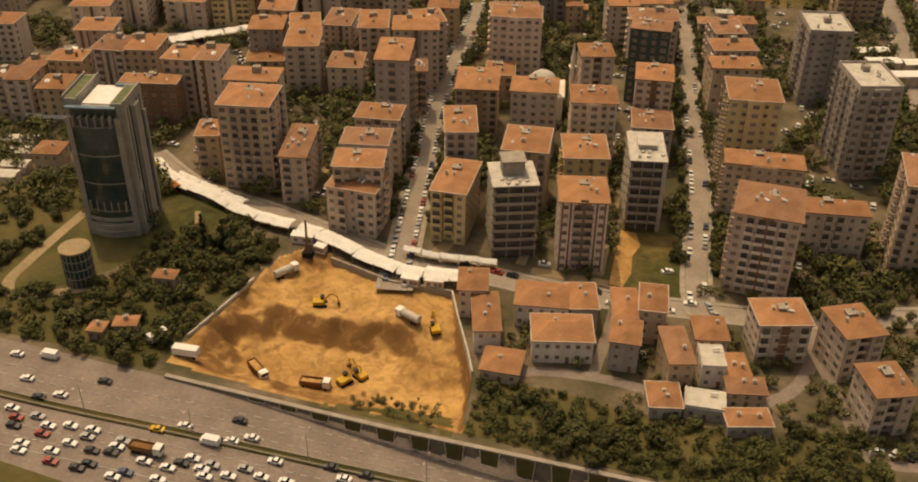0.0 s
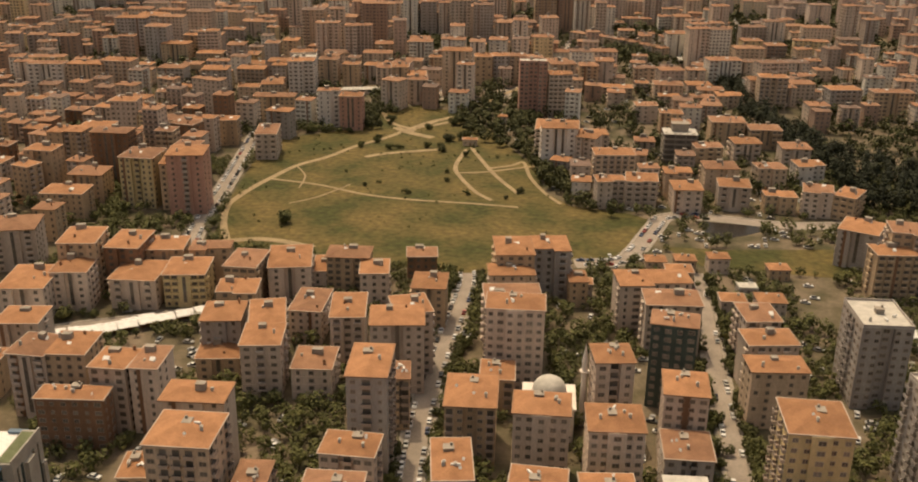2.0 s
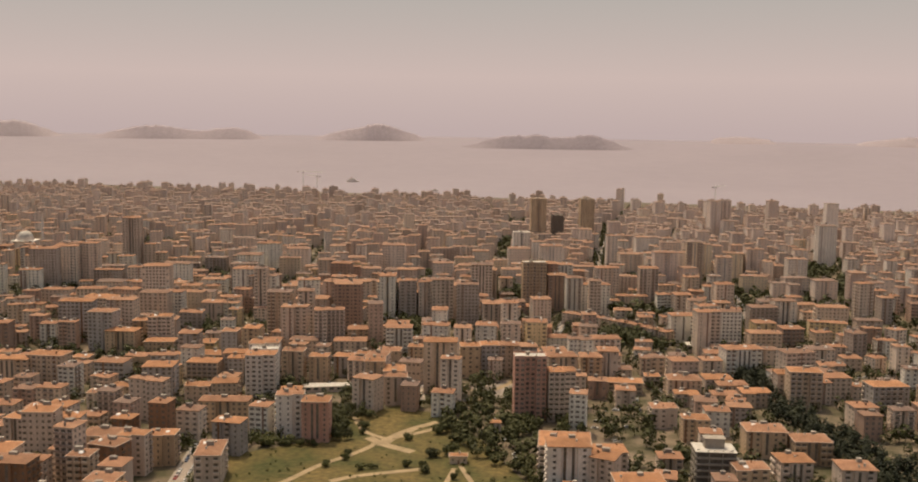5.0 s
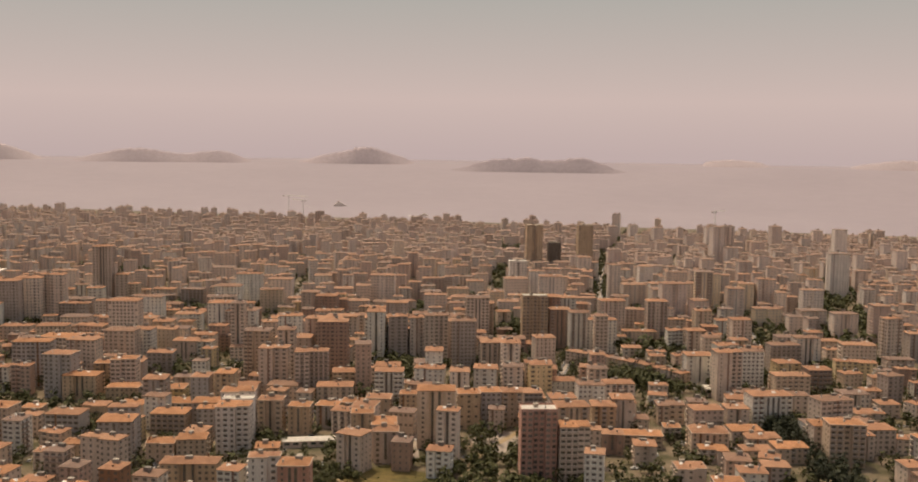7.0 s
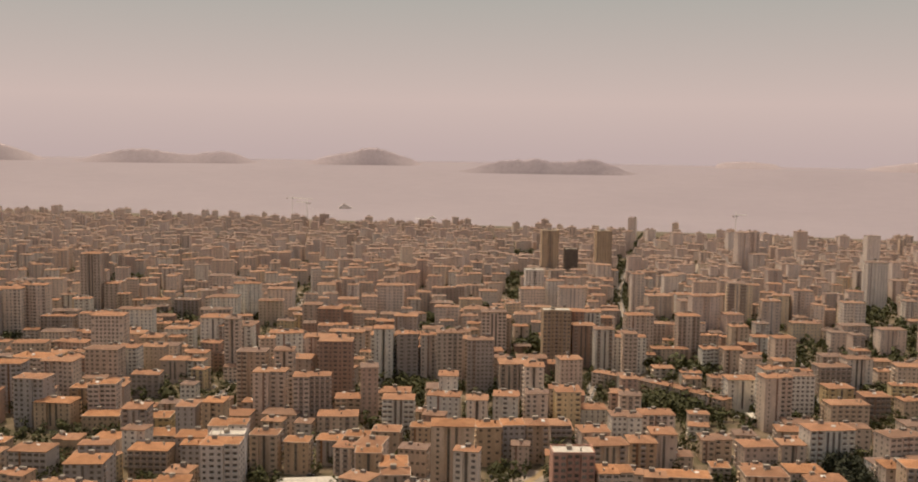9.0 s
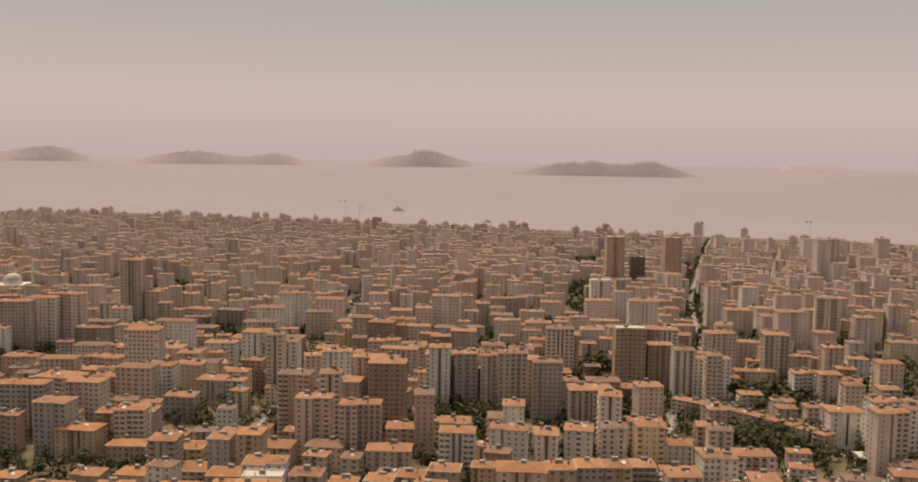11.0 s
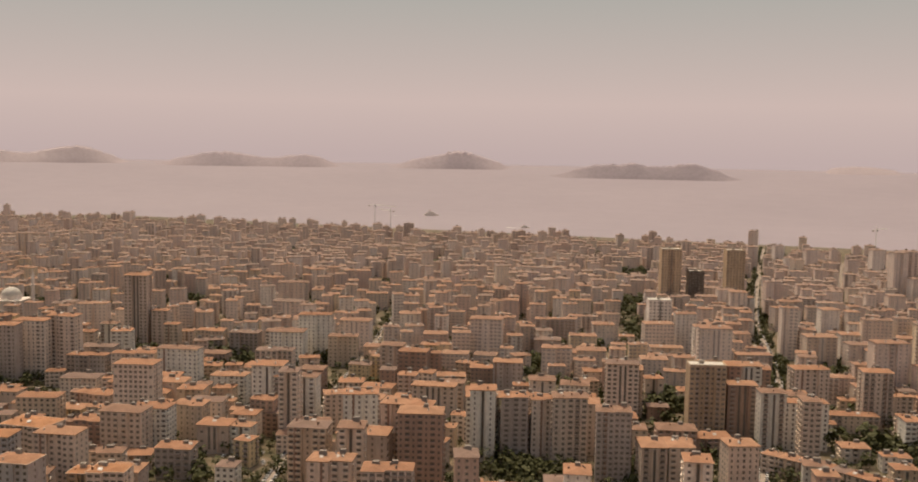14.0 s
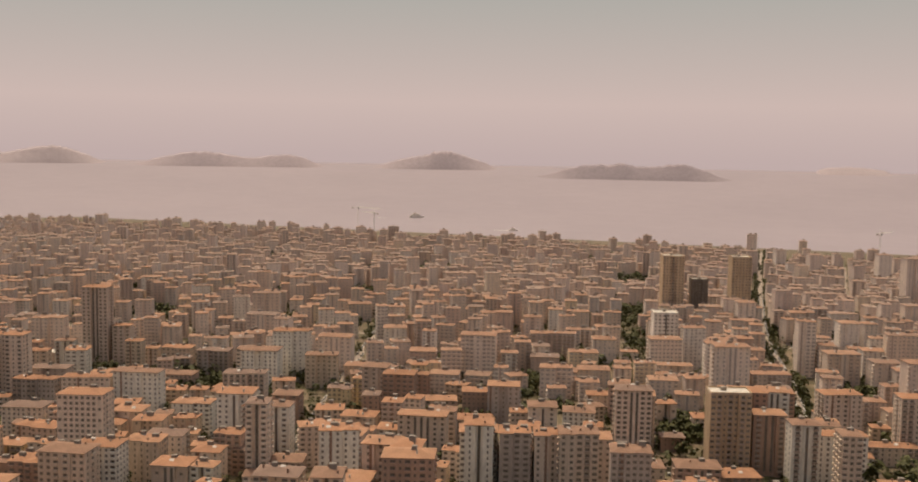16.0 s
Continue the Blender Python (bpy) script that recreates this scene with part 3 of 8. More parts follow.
def window_mesh(w, h):
    """Two recessed panes in one raised frame with a mullion, facing -y, centred on its place."""
    a, b, t, o, g = w / 2, h / 2, 0.09, -0.07, -0.015
    xs_, zs_ = [-a, -a + t, -0.035, 0.035, a - t, a], [-b, -b + t, b - t, b]
    v = [(x, o, z) for z in zs_ for x in xs_]
    f, mi = [], []
    for r in range(3):
        for c in range(5):
            q = (r * 6 + c, r * 6 + c + 1, r * 6 + c + 7, r * 6 + c + 6)
            if r == 1 and c in (1, 3):
                k = len(v)
                v += [(v[i][0], g, v[i][2]) for i in q]
                f.append((k, k + 1, k + 2, k + 3))
                mi.append(1)
                for e in range(4):
                    f.append((q[e], q[(e + 1) % 4], k + (e + 1) % 4, k + e))
                    mi.append(0)
            else:
                f.append(q)
                mi.append(0)
    ring = [0, 5, 23, 18]
    k = len(v)
    v += [(v[i][0], 0.02, v[i][2]) for i in ring]
    for e in range(4):
        f.append((ring[(e + 1) % 4], ring[e], k + e, k + (e + 1) % 4))
        mi.append(0)
    return mesh("window", v, f, [M["rim"], M["glass"]], mi)


def balcony_mesh(w, depth, m, name="balcony"):
    """Slab, three parapets with a rail, and a glazed door in the wall behind."""
    a = w / 2
    v1, f1 = box_data([(-a, -depth, -0.16, a, 0.02, 0.0), (-a, -depth, 0.0, a, -depth + 0.1, 0.85), (-a, -depth + 0.1, 0.0, -a + 0.1, 0.02, 0.85), (a - 0.1, -depth + 0.1, 0.0, a, 0.02, 0.85), (-a, -depth - 0.02, 0.92, a, -depth + 0.05, 0.98)])
    v2, f2 = box_data([(-a + 0.3, -0.03, 0.05, a - 0.3, 0.02, 2.15)])
    v, f = join([(v1, f1), (v2, f2)])
    return mesh(name, v, f, [m, M["glass"]], [0] * len(f1) + [1] * len(f2))


WIN = {"s": window_mesh(1.15, 1.3), "m": window_mesh(1.6, 1.4), "l": window_mesh(2.1, 1.5)}
BALC = {}
CHIMNEY = boxes_mesh("chimney", [(-0.4, -0.3, 0, 0.4, 0.3, 1.5), (-0.5, -0.4, 1.5, 0.5, 0.4, 1.65), (-0.25, -0.2, 1.65, 0.25, 0.2, 1.9)], M["concrete_light"])
HUT = boxes_mesh("stair_hut", [(-1.3, -1.1, 0, 1.3, 1.1, 1.7), (-1.5, -1.3, 1.7, 1.5, 1.3, 1.9), (-0.5, -1.15, 0.2, 0.2, -1.05, 1.5), (0.5, 0.2, 1.9, 1.1, 0.8, 2.7)], M["concrete"])
tank_v, tank_f = join([tube((-0.9, 0, 0.9), (0.9, 0, 0.9), 0.35, 0.35, 8), box_data([(-0.8, -0.1, 0, -0.7, 0.1, 0.6), (0.7, -0.1, 0, 0.8, 0.1, 0.6)])])
TANK = mesh("water_tank", tank_v, tank_f, [M["tent"]])
dish_v, dish_f = join([tube((0, 0, 0), (0, 0, 0.9), 0.04, 0.04, 5), tube((0, -0.1, 1.0), (0, -0.22, 1.08), 0.12, 0.45, 10)])
DISH = mesh("satellite_dish", dish_v, dish_f, [M["tent"]])
LABELS = {"pale": "pale plastered apartment block with a red tile roof", "white": "white plastered apartment tower", "beige": "beige apartment block with balconies and a red tile roof",
          "tan": "tan plastered apartment block with a red tile roof", "yellow": "faded yellow apartment block with a red tile roof", "grey": "grey plastered apartment tower with a tile roof",
          "brown": "brown brick-faced apartment block with a red tile roof", "pink": "dusty pink apartment block with a tile roof", "dark": "dark brown apartment block with a tile roof",
          "green": "dark green apartment block with pale window frames", "redwhite": "white apartment block with oxide red bands and red roof", "brownwhite": "pale apartment block with brown window bays and red roof"}


def facade(b, at, face_w, n, st, h, rng, style, wide):
    """Windows and balconies on one face; at places (u, z) of the face into the building's space."""
    cols = max(2, int(face_w / (3.0 if wide else 3.4)))
    pitch = face_w / cols
    kinds = [rng.choice("mmlsb") for _ in range(cols)]
    if wide and "b" not in kinds:
        kinds[rng.randrange(cols)] = "b"
    if cols > 3:                      # the two halves of a front mirror each other
        for i in range(cols // 2):
            kinds[cols - 1 - i] = kinds[i]
    if style in ("green", "dark"):
        kinds = ["l" if i % 2 else "m" for i in range(cols)]
    for s in range(n):
        for i, k in enumerate(kinds):
            u = (i + 0.5) * pitch - face_w / 2
            if s == 0 and k == "b":
                k = "m"
            if k == "b":
                key = (style, pitch > 3.6)
                if key not in BALC:
                    BALC[key] = balcony_mesh(2.9 if pitch > 3.6 else 2.5, 1.1, M.get(style, M["white"]) if rng.random() < 0.5 else M["rim"])
                part("balcony", BALC[key], b, at(u, s * st + 0.35))
            else:
                part("window", WIN[k], b, at(u, s * st + st * 0.56))


def apartment(x, y, yaw, w, d, h, style, seed=None, detail=2, roof_m=None, flat=False, label=None):
    """A block of flats: walls, tile roof with eaves, stair hut, chimneys, windows and balconies storey by storey."""
    if detail < 2 and not flat:
        if y > 900:
            FOOT.append((x, y, 0.5 * math.hypot(w, d)))
            LATER.append((x, y, yaw, w, d, h, style))
            return None
        return city_flats(x, y, yaw, w, d, h, style, seed, label, roof_m)
    rng = random.Random(seed if seed is not None else int(abs(x) * 31 + abs(y) * 17))
    wall = {"redwhite": "white", "brownwhite": "pale"}.get(style, style)
    b = root("apartment_building", pose(x, y, 0, 0, 0, yaw), label or LABELS[style], "building", "apartment blocks")
    FOOT.append((x, y, 0.5 * math.hypot(w, d)))
    RECT.append((x, y, math.cos(radians(yaw)), math.sin(radians(yaw)), w / 2, d / 2))
    n = max(3, round(h / 3.0))
    st = (h - 0.4) / n
    mid, step_y = 0.0, 0.0                               # the middle of the front steps out as a bay or back as a recess
    pick = rng.random()
    if d > 9 and w > 9 and style not in ("redwhite", "brownwhite") and pick < 0.85:
        mid, step_y = w * rng.uniform(0.13, 0.18), -0.8 if pick < 0.35 else 1.5
    front = [(-w / 2, -d / 2), (w / 2, -d / 2)]
    if mid:
        front = [(-w / 2, -d / 2), (-mid, -d / 2), (-mid, -d / 2 + step_y), (mid, -d / 2 + step_y), (mid, -d / 2), (w / 2, -d / 2)]
    band = detail > 0 and rng.random() < 0.6
    part("wall", mesh("wall", *outline_shell(front + [(w / 2, d / 2), (-w / 2, d / 2)], h, [s * st + 0.2 for s in range(1, n)] if band else []), [M[wall]]), b)
    tiles = roof_m or (M["roof"] if rng.random() < 0.75 else M["roof_old"])
    rise = 0.10 * min(w, d)
    top = h + 0.28 + rise * 0.6
    if flat:
        part("roof", boxes_mesh("roof", [(-w / 2 - 0.1, -d / 2 - 0.1, h, w / 2 + 0.1, d / 2 + 0.1, h + 0.15)], M["concrete_light"]), b)
        part("parapet", boxes_mesh("parapet", [(-w / 2, -d / 2, h + 0.15, w / 2, -d / 2 + 0.25, h + 1.0), (-w / 2, d / 2 - 0.25, h + 0.15, w / 2, d / 2, h + 1.0), (-w / 2, -d / 2 + 0.25, h + 0.15, -w / 2 + 0.25, d / 2 - 0.25, h + 1.0), (w / 2 - 0.25, -d / 2 + 0.25, h + 0.15, w / 2, d / 2 - 0.25, h + 1.0)], M[wall]), b)
        top = h + 0.15
    else:
        part("roof", hip_roof(w, d, 0.55, rise, tiles, M["rim"] if rng.random() < 0.55 else M["eaves"]), b, pose(0, 0, h))
    if w > 7:
        part("stair_hut", HUT, b, pose(rng.uniform(-0.12, 0.12) * w, rng.uniform(0.0, 0.22) * d, h + 0.2, 0, 0, rng.choice((0, 90))))
    for _ in range(rng.randint(1, 3) if detail > 1 else rng.randint(0, 1)):
        part("chimney", CHIMNEY, b, pose(rng.uniform(-0.3, 0.3) * w, rng.uniform(-0.3, 0.1) * d, top - 0.4, 0, 0, rng.choice((0, 90))))
    if detail > 1:
        for _ in range(rng.randint(0, 2)):
            part("water_tank", TANK, b, pose(rng.uniform(-0.3, 0.3) * w, rng.uniform(-0.3, 0.3) * d, top - 0.25, 0, 0, rng.uniform(0, 180)))
        for _ in range(rng.randint(0, 3)):
            part("satellite_dish", DISH, b, pose(rng.uniform(-0.35, 0.35) * w, rng.uniform(-0.35, 0.35) * d, top - 0.35, 0, 0, rng.uniform(-60, 60)))
    local = pose(x, y, 0, 0, 0, yaw).inverted() @ EYE_SIDE
    if style in ("redwhite", "brownwhite"):
        m = M["red"] if style == "redwhite" else M["brown"]
        for u in (-0.44, -0.27, -0.11, 0.11, 0.27, 0.44) if style == "redwhite" else (0.0,):
            half = 0.018 if style == "redwhite" else 0.09
            part("painted_band", boxes_mesh("painted_band", [(u * w - w * half, -d / 2 - 0.05, 0, u * w + w * half, -d / 2 + 0.1, h - 0.1)], m), b)
        if style == "redwhite":
            part("stair_shaft", boxes_mesh("stair_shaft", [(-w * 0.08, -d / 2 - 0.12, 0, w * 0.08, -d / 2 + 0.1, h + 1.0)], M["glass"]), b)
    elif not mid and h > 14 and rng.random() < 0.42:     # dark strip down the front: stair glass with a recess's shade in its colour
        u = rng.choice((-0.22, 0.0, 0.0, 0.22)) * w
        part("stair_strip", boxes_mesh("stair_strip", [(u - 0.75, -d / 2 - 0.05, 2.4, u + 0.75, -d / 2 + 0.1, h - 0.6)], M["stair_glass_shade"]), b)
    def on_front(u, z):
        return pose(u, -d / 2 + (step_y - 0.09 if abs(u) < mid else -0.06 if style in ("redwhite", "brownwhite") else -0.09 if band else 0.0), z)
    if detail > 1:
        facade(b, on_front, w, n, st, h, rng, style, True)
        if abs(local.x) > w / 2:
            side = 1 if local.x > 0 else -1
            facade(b, lambda u, z: pose(side * w / 2, side * u, z, 0, 0, 90 * side), d, n, st, h, rng, style, False)
    else:
        facade(b, on_front, w, n, st, h, rng, style, True)
    return b


def outline_shell(outline, h, ledges):
    """Walls over an outline of corners, as one shell, with a ledge at each of the heights."""
    n = len(outline)
    rings = [(-1.0, 0.0)]
    for z in ledges:
        rings += [(z - 0.1, 0.0), (z - 0.1, 0.09), (z + 0.12, 0.09), (z + 0.12, 0.0)]
    rings.append((h, 0.0))
    push = []
    for i in range(n):
        (xa, ya), (xb, yb), (xc, yc) = outline[i - 1], outline[i], outline[(i + 1) % n]
        da, db = math.hypot(xb - xa, yb - ya), math.hypot(xc - xb, yc - yb)
        push.append(((yb - ya) / da + (yc - yb) / db, -(xb - xa) / da - (xc - xb) / db))
    v = [(x + px * o, y + py * o, z) for z, o in rings for (x, y), (px, py) in zip(outline, push)]
    f = [(r * n + i, r * n + (i + 1) % n, (r + 1) * n + (i + 1) % n, (r + 1) * n + i) for r in range(len(rings) - 1) for i in range(n)]
    k = n * (len(rings) - 1)
    return v, f + [tuple(range(k, k + n))]


def flats(rng, w, d, h, fine=True, sides=(1, -1), verge=0.0):
    """The pieces of a block of flats: a plan of one or two bodies, with a bay or a recess; hipped roofs, window columns, balconies, stair shafts, things on the roof."""
    out = {k: [] for k in ("wall", "roof", "deck", "pane", "band", "balcony", "hut", "chimney", "heater")}
    def box(kind, b, faces=(1, 2, 3, 4, 5)):
        v, f = box_data([b])
        out[kind].append((v, [f[i] for i in faces]))
    def quad(kind, *p):
        out[kind].append((list(p), [(0, 1, 2, 3)]))
    n = max(2, round(h / 2.95))
    st, a, b, style = h / n, w / 2, d / 2, rng.random()
    plan = [(-a, a, -b)]                                 # (left, right, y) of the stretches of the front
    if w >= 13 and style < 0.34:                         # two bodies, one set back
        c, o = rng.uniform(-0.1, 0.1) * w, rng.uniform(1.2, 2.6)
        plan = [(-a, c, -b + o), (c, a, -b)] if rng.random() < 0.5 else [(-a, c, -b), (c, a, -b + o)]
    elif w >= 11 and style < 0.8:                        # a recess or a bay in the middle
        c, o = w * rng.uniform(0.11, 0.2), 1.6 if style < 0.55 else -0.9
        plan = [(-a, -c, -b), (-c, c, -b + o), (c, a, -b)]
    outline = [q for x0, x1, y0 in plan for q in ((x0, y0), (x1, y0))] + [(a, b), (-a, b)]
    out["wall"].append(outline_shell(outline, h, [s * st for s in range(1, n)] if fine and rng.random() < 0.4 else []))
    flat = not fine and rng.random() < 0.08
    tops = [(x0, y0, x1, b) for x0, x1, y0 in plan] if len(plan) == 2 else [(-a, min(y0 for _, _, y0 in plan), a, b)]
    for x0, y0, x1, y1 in tops:
        ww, dd, mx, my = x1 - x0, y1 - y0, (x0 + x1) / 2, (y0 + y1) / 2
        rise = 0.05 if flat else 0.11 * min(ww, dd)
        if flat:
            box("deck", (x0 - 0.15, y0 - 0.15, h, x1 + 0.15, y1 + 0.15, h + 0.5))
        else:
            out["roof"].append(hip_shell(x0, y0, x1, y1, h, rise, verge=verge))
        hx, hy, hw = mx + rng.uniform(-0.15, 0.15) * ww, my + rng.uniform(-0.05, 0.2) * dd, rng.uniform(1.0, 1.9)
        box("hut", (hx - hw, hy - 1.1, h + 0.3, hx + hw, hy + 1.1, h + rise + rng.uniform(1.2, 2.3)))
        for _ in range(rng.randint(1, 3) if fine else 1):
            cx, cy, cw = mx + rng.uniform(-0.38, 0.38) * ww, my + rng.uniform(-0.38, 0.38) * dd, rng.uniform(0.25, 0.5)
            box("chimney", (cx - cw, cy - 0.3, h + 0.3, cx + cw, cy + 0.3, h + rise * 0.6 + rng.uniform(0.9, 1.9)))
        if rng.random() < 0.45:
            cx, cy, cw, hz = mx + rng.uniform(-0.3, 0.3) * ww, my + rng.uniform(-0.3, 0.2) * dd, rng.uniform(0.6, 1.2), h + rise * 0.5 + 0.2
            v = [(cx - cw, cy - 0.7, hz), (cx + cw, cy - 0.7, hz), (cx + cw, cy + 0.7, hz), (cx - cw, cy + 0.7, hz), (cx - cw, cy - 0.7, hz + 0.35), (cx + cw, cy - 0.7, hz + 0.35), (cx + cw, cy + 0.7, hz + 1.1), (cx - cw, cy + 0.7, hz + 1.1)]
            out["heater"].append((v, [(4, 5, 6, 7), (0, 1, 5, 4), (1, 2, 6, 5), (2, 3, 7, 6), (3, 0, 4, 7)]))
    wide, tall_w = rng.uniform(0.55, 0.95), rng.uniform(0.6, 0.78)
    pool = rng.choice(("wwb", "wsb", "wlbb", "wwsl", "lb", "wwwn"))
    step = rng.uniform(2.8, 3.6) * (1.0 if fine else 1.35)
    first = []
    for k, (x0, x1, y0) in enumerate(plan):
        cols = max(1, int((x1 - x0) / step))
        kinds = [rng.choice(pool) for _ in range(cols)]
        for i in range(cols // 2):
            kinds[cols - 1 - i] = kinds[i]
        if len(plan) == 3 and k == 2 and len(first) == cols:
            kinds = first[::-1]
        first = kinds if k == 0 else first
        if len(plan) == 3 and k == 1 and rng.random() < 0.6:
            kinds = ["x"] * cols
        for i, kind in enumerate(kinds):
            u, e = x0 + (i + 0.5) * (x1 - x0) / cols, y0 - 0.1
            if kind == "x":
                quad("pane", (u - 0.7, e, 2.5), (u + 0.7, e, 2.5), (u + 0.7, e, h - 0.7), (u - 0.7, e, h - 0.7))
                continue
            for s in range(n):
                z = s * st + st * 0.54
                if kind == "n" and s % 2:
                    continue
                if kind == "b" and s:
                    quad("pane", (u - 1.1, e, z - 1.2), (u + 1.1, e, z - 1.2), (u + 1.1, e, z + 0.8), (u - 1.1, e, z + 0.8))
                    box("balcony", (u - 1.35, y0 - 1.1, z - 1.6, u + 1.35, y0, z - 0.5), (0, 1, 2, 3, 5))
                else:
                    ww = min(wide * {"s": 0.55, "l": 1.35}.get(kind, 0.9), (x1 - x0) / cols * 0.42)
                    quad("pane", (u - ww, e, z - tall_w), (u + ww, e, z - tall_w), (u + ww, e, z + tall_w), (u - ww, e, z + tall_w))
    if rng.random() < 0.22:                              # a painted bay down the front
        x0, x1, y0 = plan[0]
        u = x0 + rng.uniform(0.2, 0.8) * (x1 - x0)
        box("band", (u - 0.6, y0 - 0.12, 0.0, u + 0.6, y0, h - 0.1), (2, 3, 5))
    for side in sides:
        y0 = plan[-1 if side > 0 else 0][2]
        e, cols = side * (a + 0.1), max(1, int((b - y0) / (step * 1.15)))
        for i in range(cols):
            u, kind = y0 + (i + 0.5) * (b - y0) / cols, rng.choice("wwsbn")
            for s in range(n if kind != "n" else 0):
                z, ww = s * st + st * 0.54, 1.05 if kind == "b" else 0.65 if kind == "w" else 0.4
                quad("pane", (e, u - side * ww, z - tall_w), (e, u + side * ww, z - tall_w), (e, u + side * ww, z + tall_w), (e, u - side * ww, z + tall_w))
                if kind == "b" and s and fine:
                    box("balcony", (min(side * a, side * (a + 1.0)), u - 1.3, z - 1.6, max(side * a, side * (a + 1.0)), u + 1.3, z - 0.5), (0, 1, 2, 3, 5) if side > 0 else (0, 1, 2, 4, 5))
    return out


LATER = []                               # blocks too far off to be picked apart: (x, y, yaw, w, d, h, style)


def city_flats(x, y, yaw, w, d, h, style, seed=None, label=None, tiles=None):
    """A block of flats past the nearest streets."""
    rng = random.Random(seed if seed is not None else int(abs(x) * 31 + abs(y) * 17))
    b = root("apartment_building", pose(x, y, 0, 0, 0, yaw), label or LABELS[style], "building", "apartment blocks")
    FOOT.append((x, y, 0.5 * math.hypot(w, d)))
    RECT.append((x, y, math.cos(radians(yaw)), math.sin(radians(yaw)), w / 2, d / 2))
    g = flats(rng, w, d, h, verge=0.25)
    rim = M["rim"] if rng.random() < 0.6 else M["eaves"]
    rail = M[style] if rng.random() < 0.55 else M["rim"]
    tiles = tiles or (M["roof"] if rng.random() < 0.7 else M["roof_old"])
    part("wall", mesh("wall", *g["wall"][0], [M[style]]), b)
    for v, f in g["roof"]:
        part("roof", mesh("roof", v, f, [rim, tiles], [0] * 9 + [1] * (len(f) - 9)), b)
    for v, f in g["deck"]:
        part("roof_deck", mesh("roof_deck", v, f, [M["concrete_light"]]), b)
    v, f = join(g["pane"] + g["band"])
    tagged(part("glazing", mesh("glazing", v, f, [M["town_pane"], M["brown"]], [0] * len(g["pane"]) + [1] * (len(f) - len(g["pane"]))), b), kind="stuff")
    if g["balcony"]:
        v, f = join(g["balcony"])
        tagged(part("balcony_front", mesh("balcony_front", v, f, [rail]), b), kind="stuff")
    for v, f in g["hut"][:1]:
        part("stair_hut", mesh("stair_hut", v, f, [M["concrete"]]), b)
    for v, f in g["chimney"][:2]:
        part("chimney", mesh("chimney", v, f, [M["concrete_light"] if rng.random() < 0.6 else M["brown"]]), b)
    for v, f in g["heater"][:1]:
        part("solar_heater", mesh("solar_heater", v, f, [M["tent"]]), b)
    return b


def concrete_frame(x, y, yaw, w, d, h, style):
    """An unfinished block: slabs on columns, a solid core coloured dark for the rooms' shade, parapets, a lift head on
    the roof.
    """
    pale = style == "whiteframe"
    b = root("unfinished_building", pose(x, y, 0, 0, 0, yaw), "unfinished concrete block with open floors and bare white roof" if pale else "unfinished grey concrete frame building with open floors", "building", "apartment blocks")
    FOOT.append((x, y, 0.5 * math.hypot(w, d)))
    RECT.append((x, y, math.cos(radians(yaw)), math.sin(radians(yaw)), w / 2, d / 2))
    n = max(4, round(h / 3.0))
    st = h / n
    m = M["concrete_light"] if pale else M["concrete"]
    # shade inside the open floors is put into the core's dark colour
    part("core", boxes_mesh("core", [(-w / 2 + 1.3, -d / 2 + 1.3, -0.5, w / 2 - 1.3, d / 2 - 1.3, h - 0.3)], M["dark_shade"]), b)
    slab = boxes_mesh("floor_slab", [(-w / 2, -d / 2, -0.22, w / 2, d / 2, 0.0)], M["concrete"])
    sill = boxes_mesh("parapet", [(-w / 2 + 0.05, -d / 2 + 0.05, 0, w / 2 - 0.05, -d / 2 + 0.2, 0.8), (-w / 2 + 0.05, -d / 2 + 0.2, 0, -w / 2 + 0.2, d / 2 - 0.05, 0.8), (w / 2 - 0.2, -d / 2 + 0.2, 0, w / 2 - 0.05, d / 2 - 0.05, 0.8)], M["concrete"])
    for s in range(1, n + 1):
        part("floor_slab", slab, b, pose(0, 0, s * st))
        if s < n:
            part("parapet", sill, b, pose(0, 0, s * st))
    col = boxes_mesh("column", [(-0.18, -0.18, -0.5, 0.18, 0.18, h - 0.2)], M["concrete"])
    for i in range(4):
        for j in (0, 1, 2, 3):
            if i in (0, 3) or j in (0, 3):
                part("column", col, b, pose((i / 3 - 0.5) * (w - 0.9), (j / 3 - 0.5) * (d - 0.9), 0))
    if pale:
        part("side_wall", boxes_mesh("side_wall", [(w / 2 - 1.2, -d / 2 - 0.03, 0, w / 2 + 0.03, d / 2, h - 0.25)], M["grey"]), b)
    part("roof_deck", boxes_mesh("roof_deck", [(-w / 2 - 0.1, -d / 2 - 0.1, h + 0.004, w / 2 + 0.1, d / 2 + 0.1, h + 0.25)], M["concrete_light"]), b)
    part("lift_head", boxes_mesh("lift_head", [(-w * 0.24, -d * 0.1, h + 0.25, w * 0.24, d * 0.28, h + (1.8 if pale else 5.0)), (-w * 0.27, -d * 0.14, h + (1.8 if pale else 5.0), w * 0.27, d * 0.31, h + (2.0 if pale else 5.25))], m), b)
    rng = random.Random(int(abs(x) * 7))
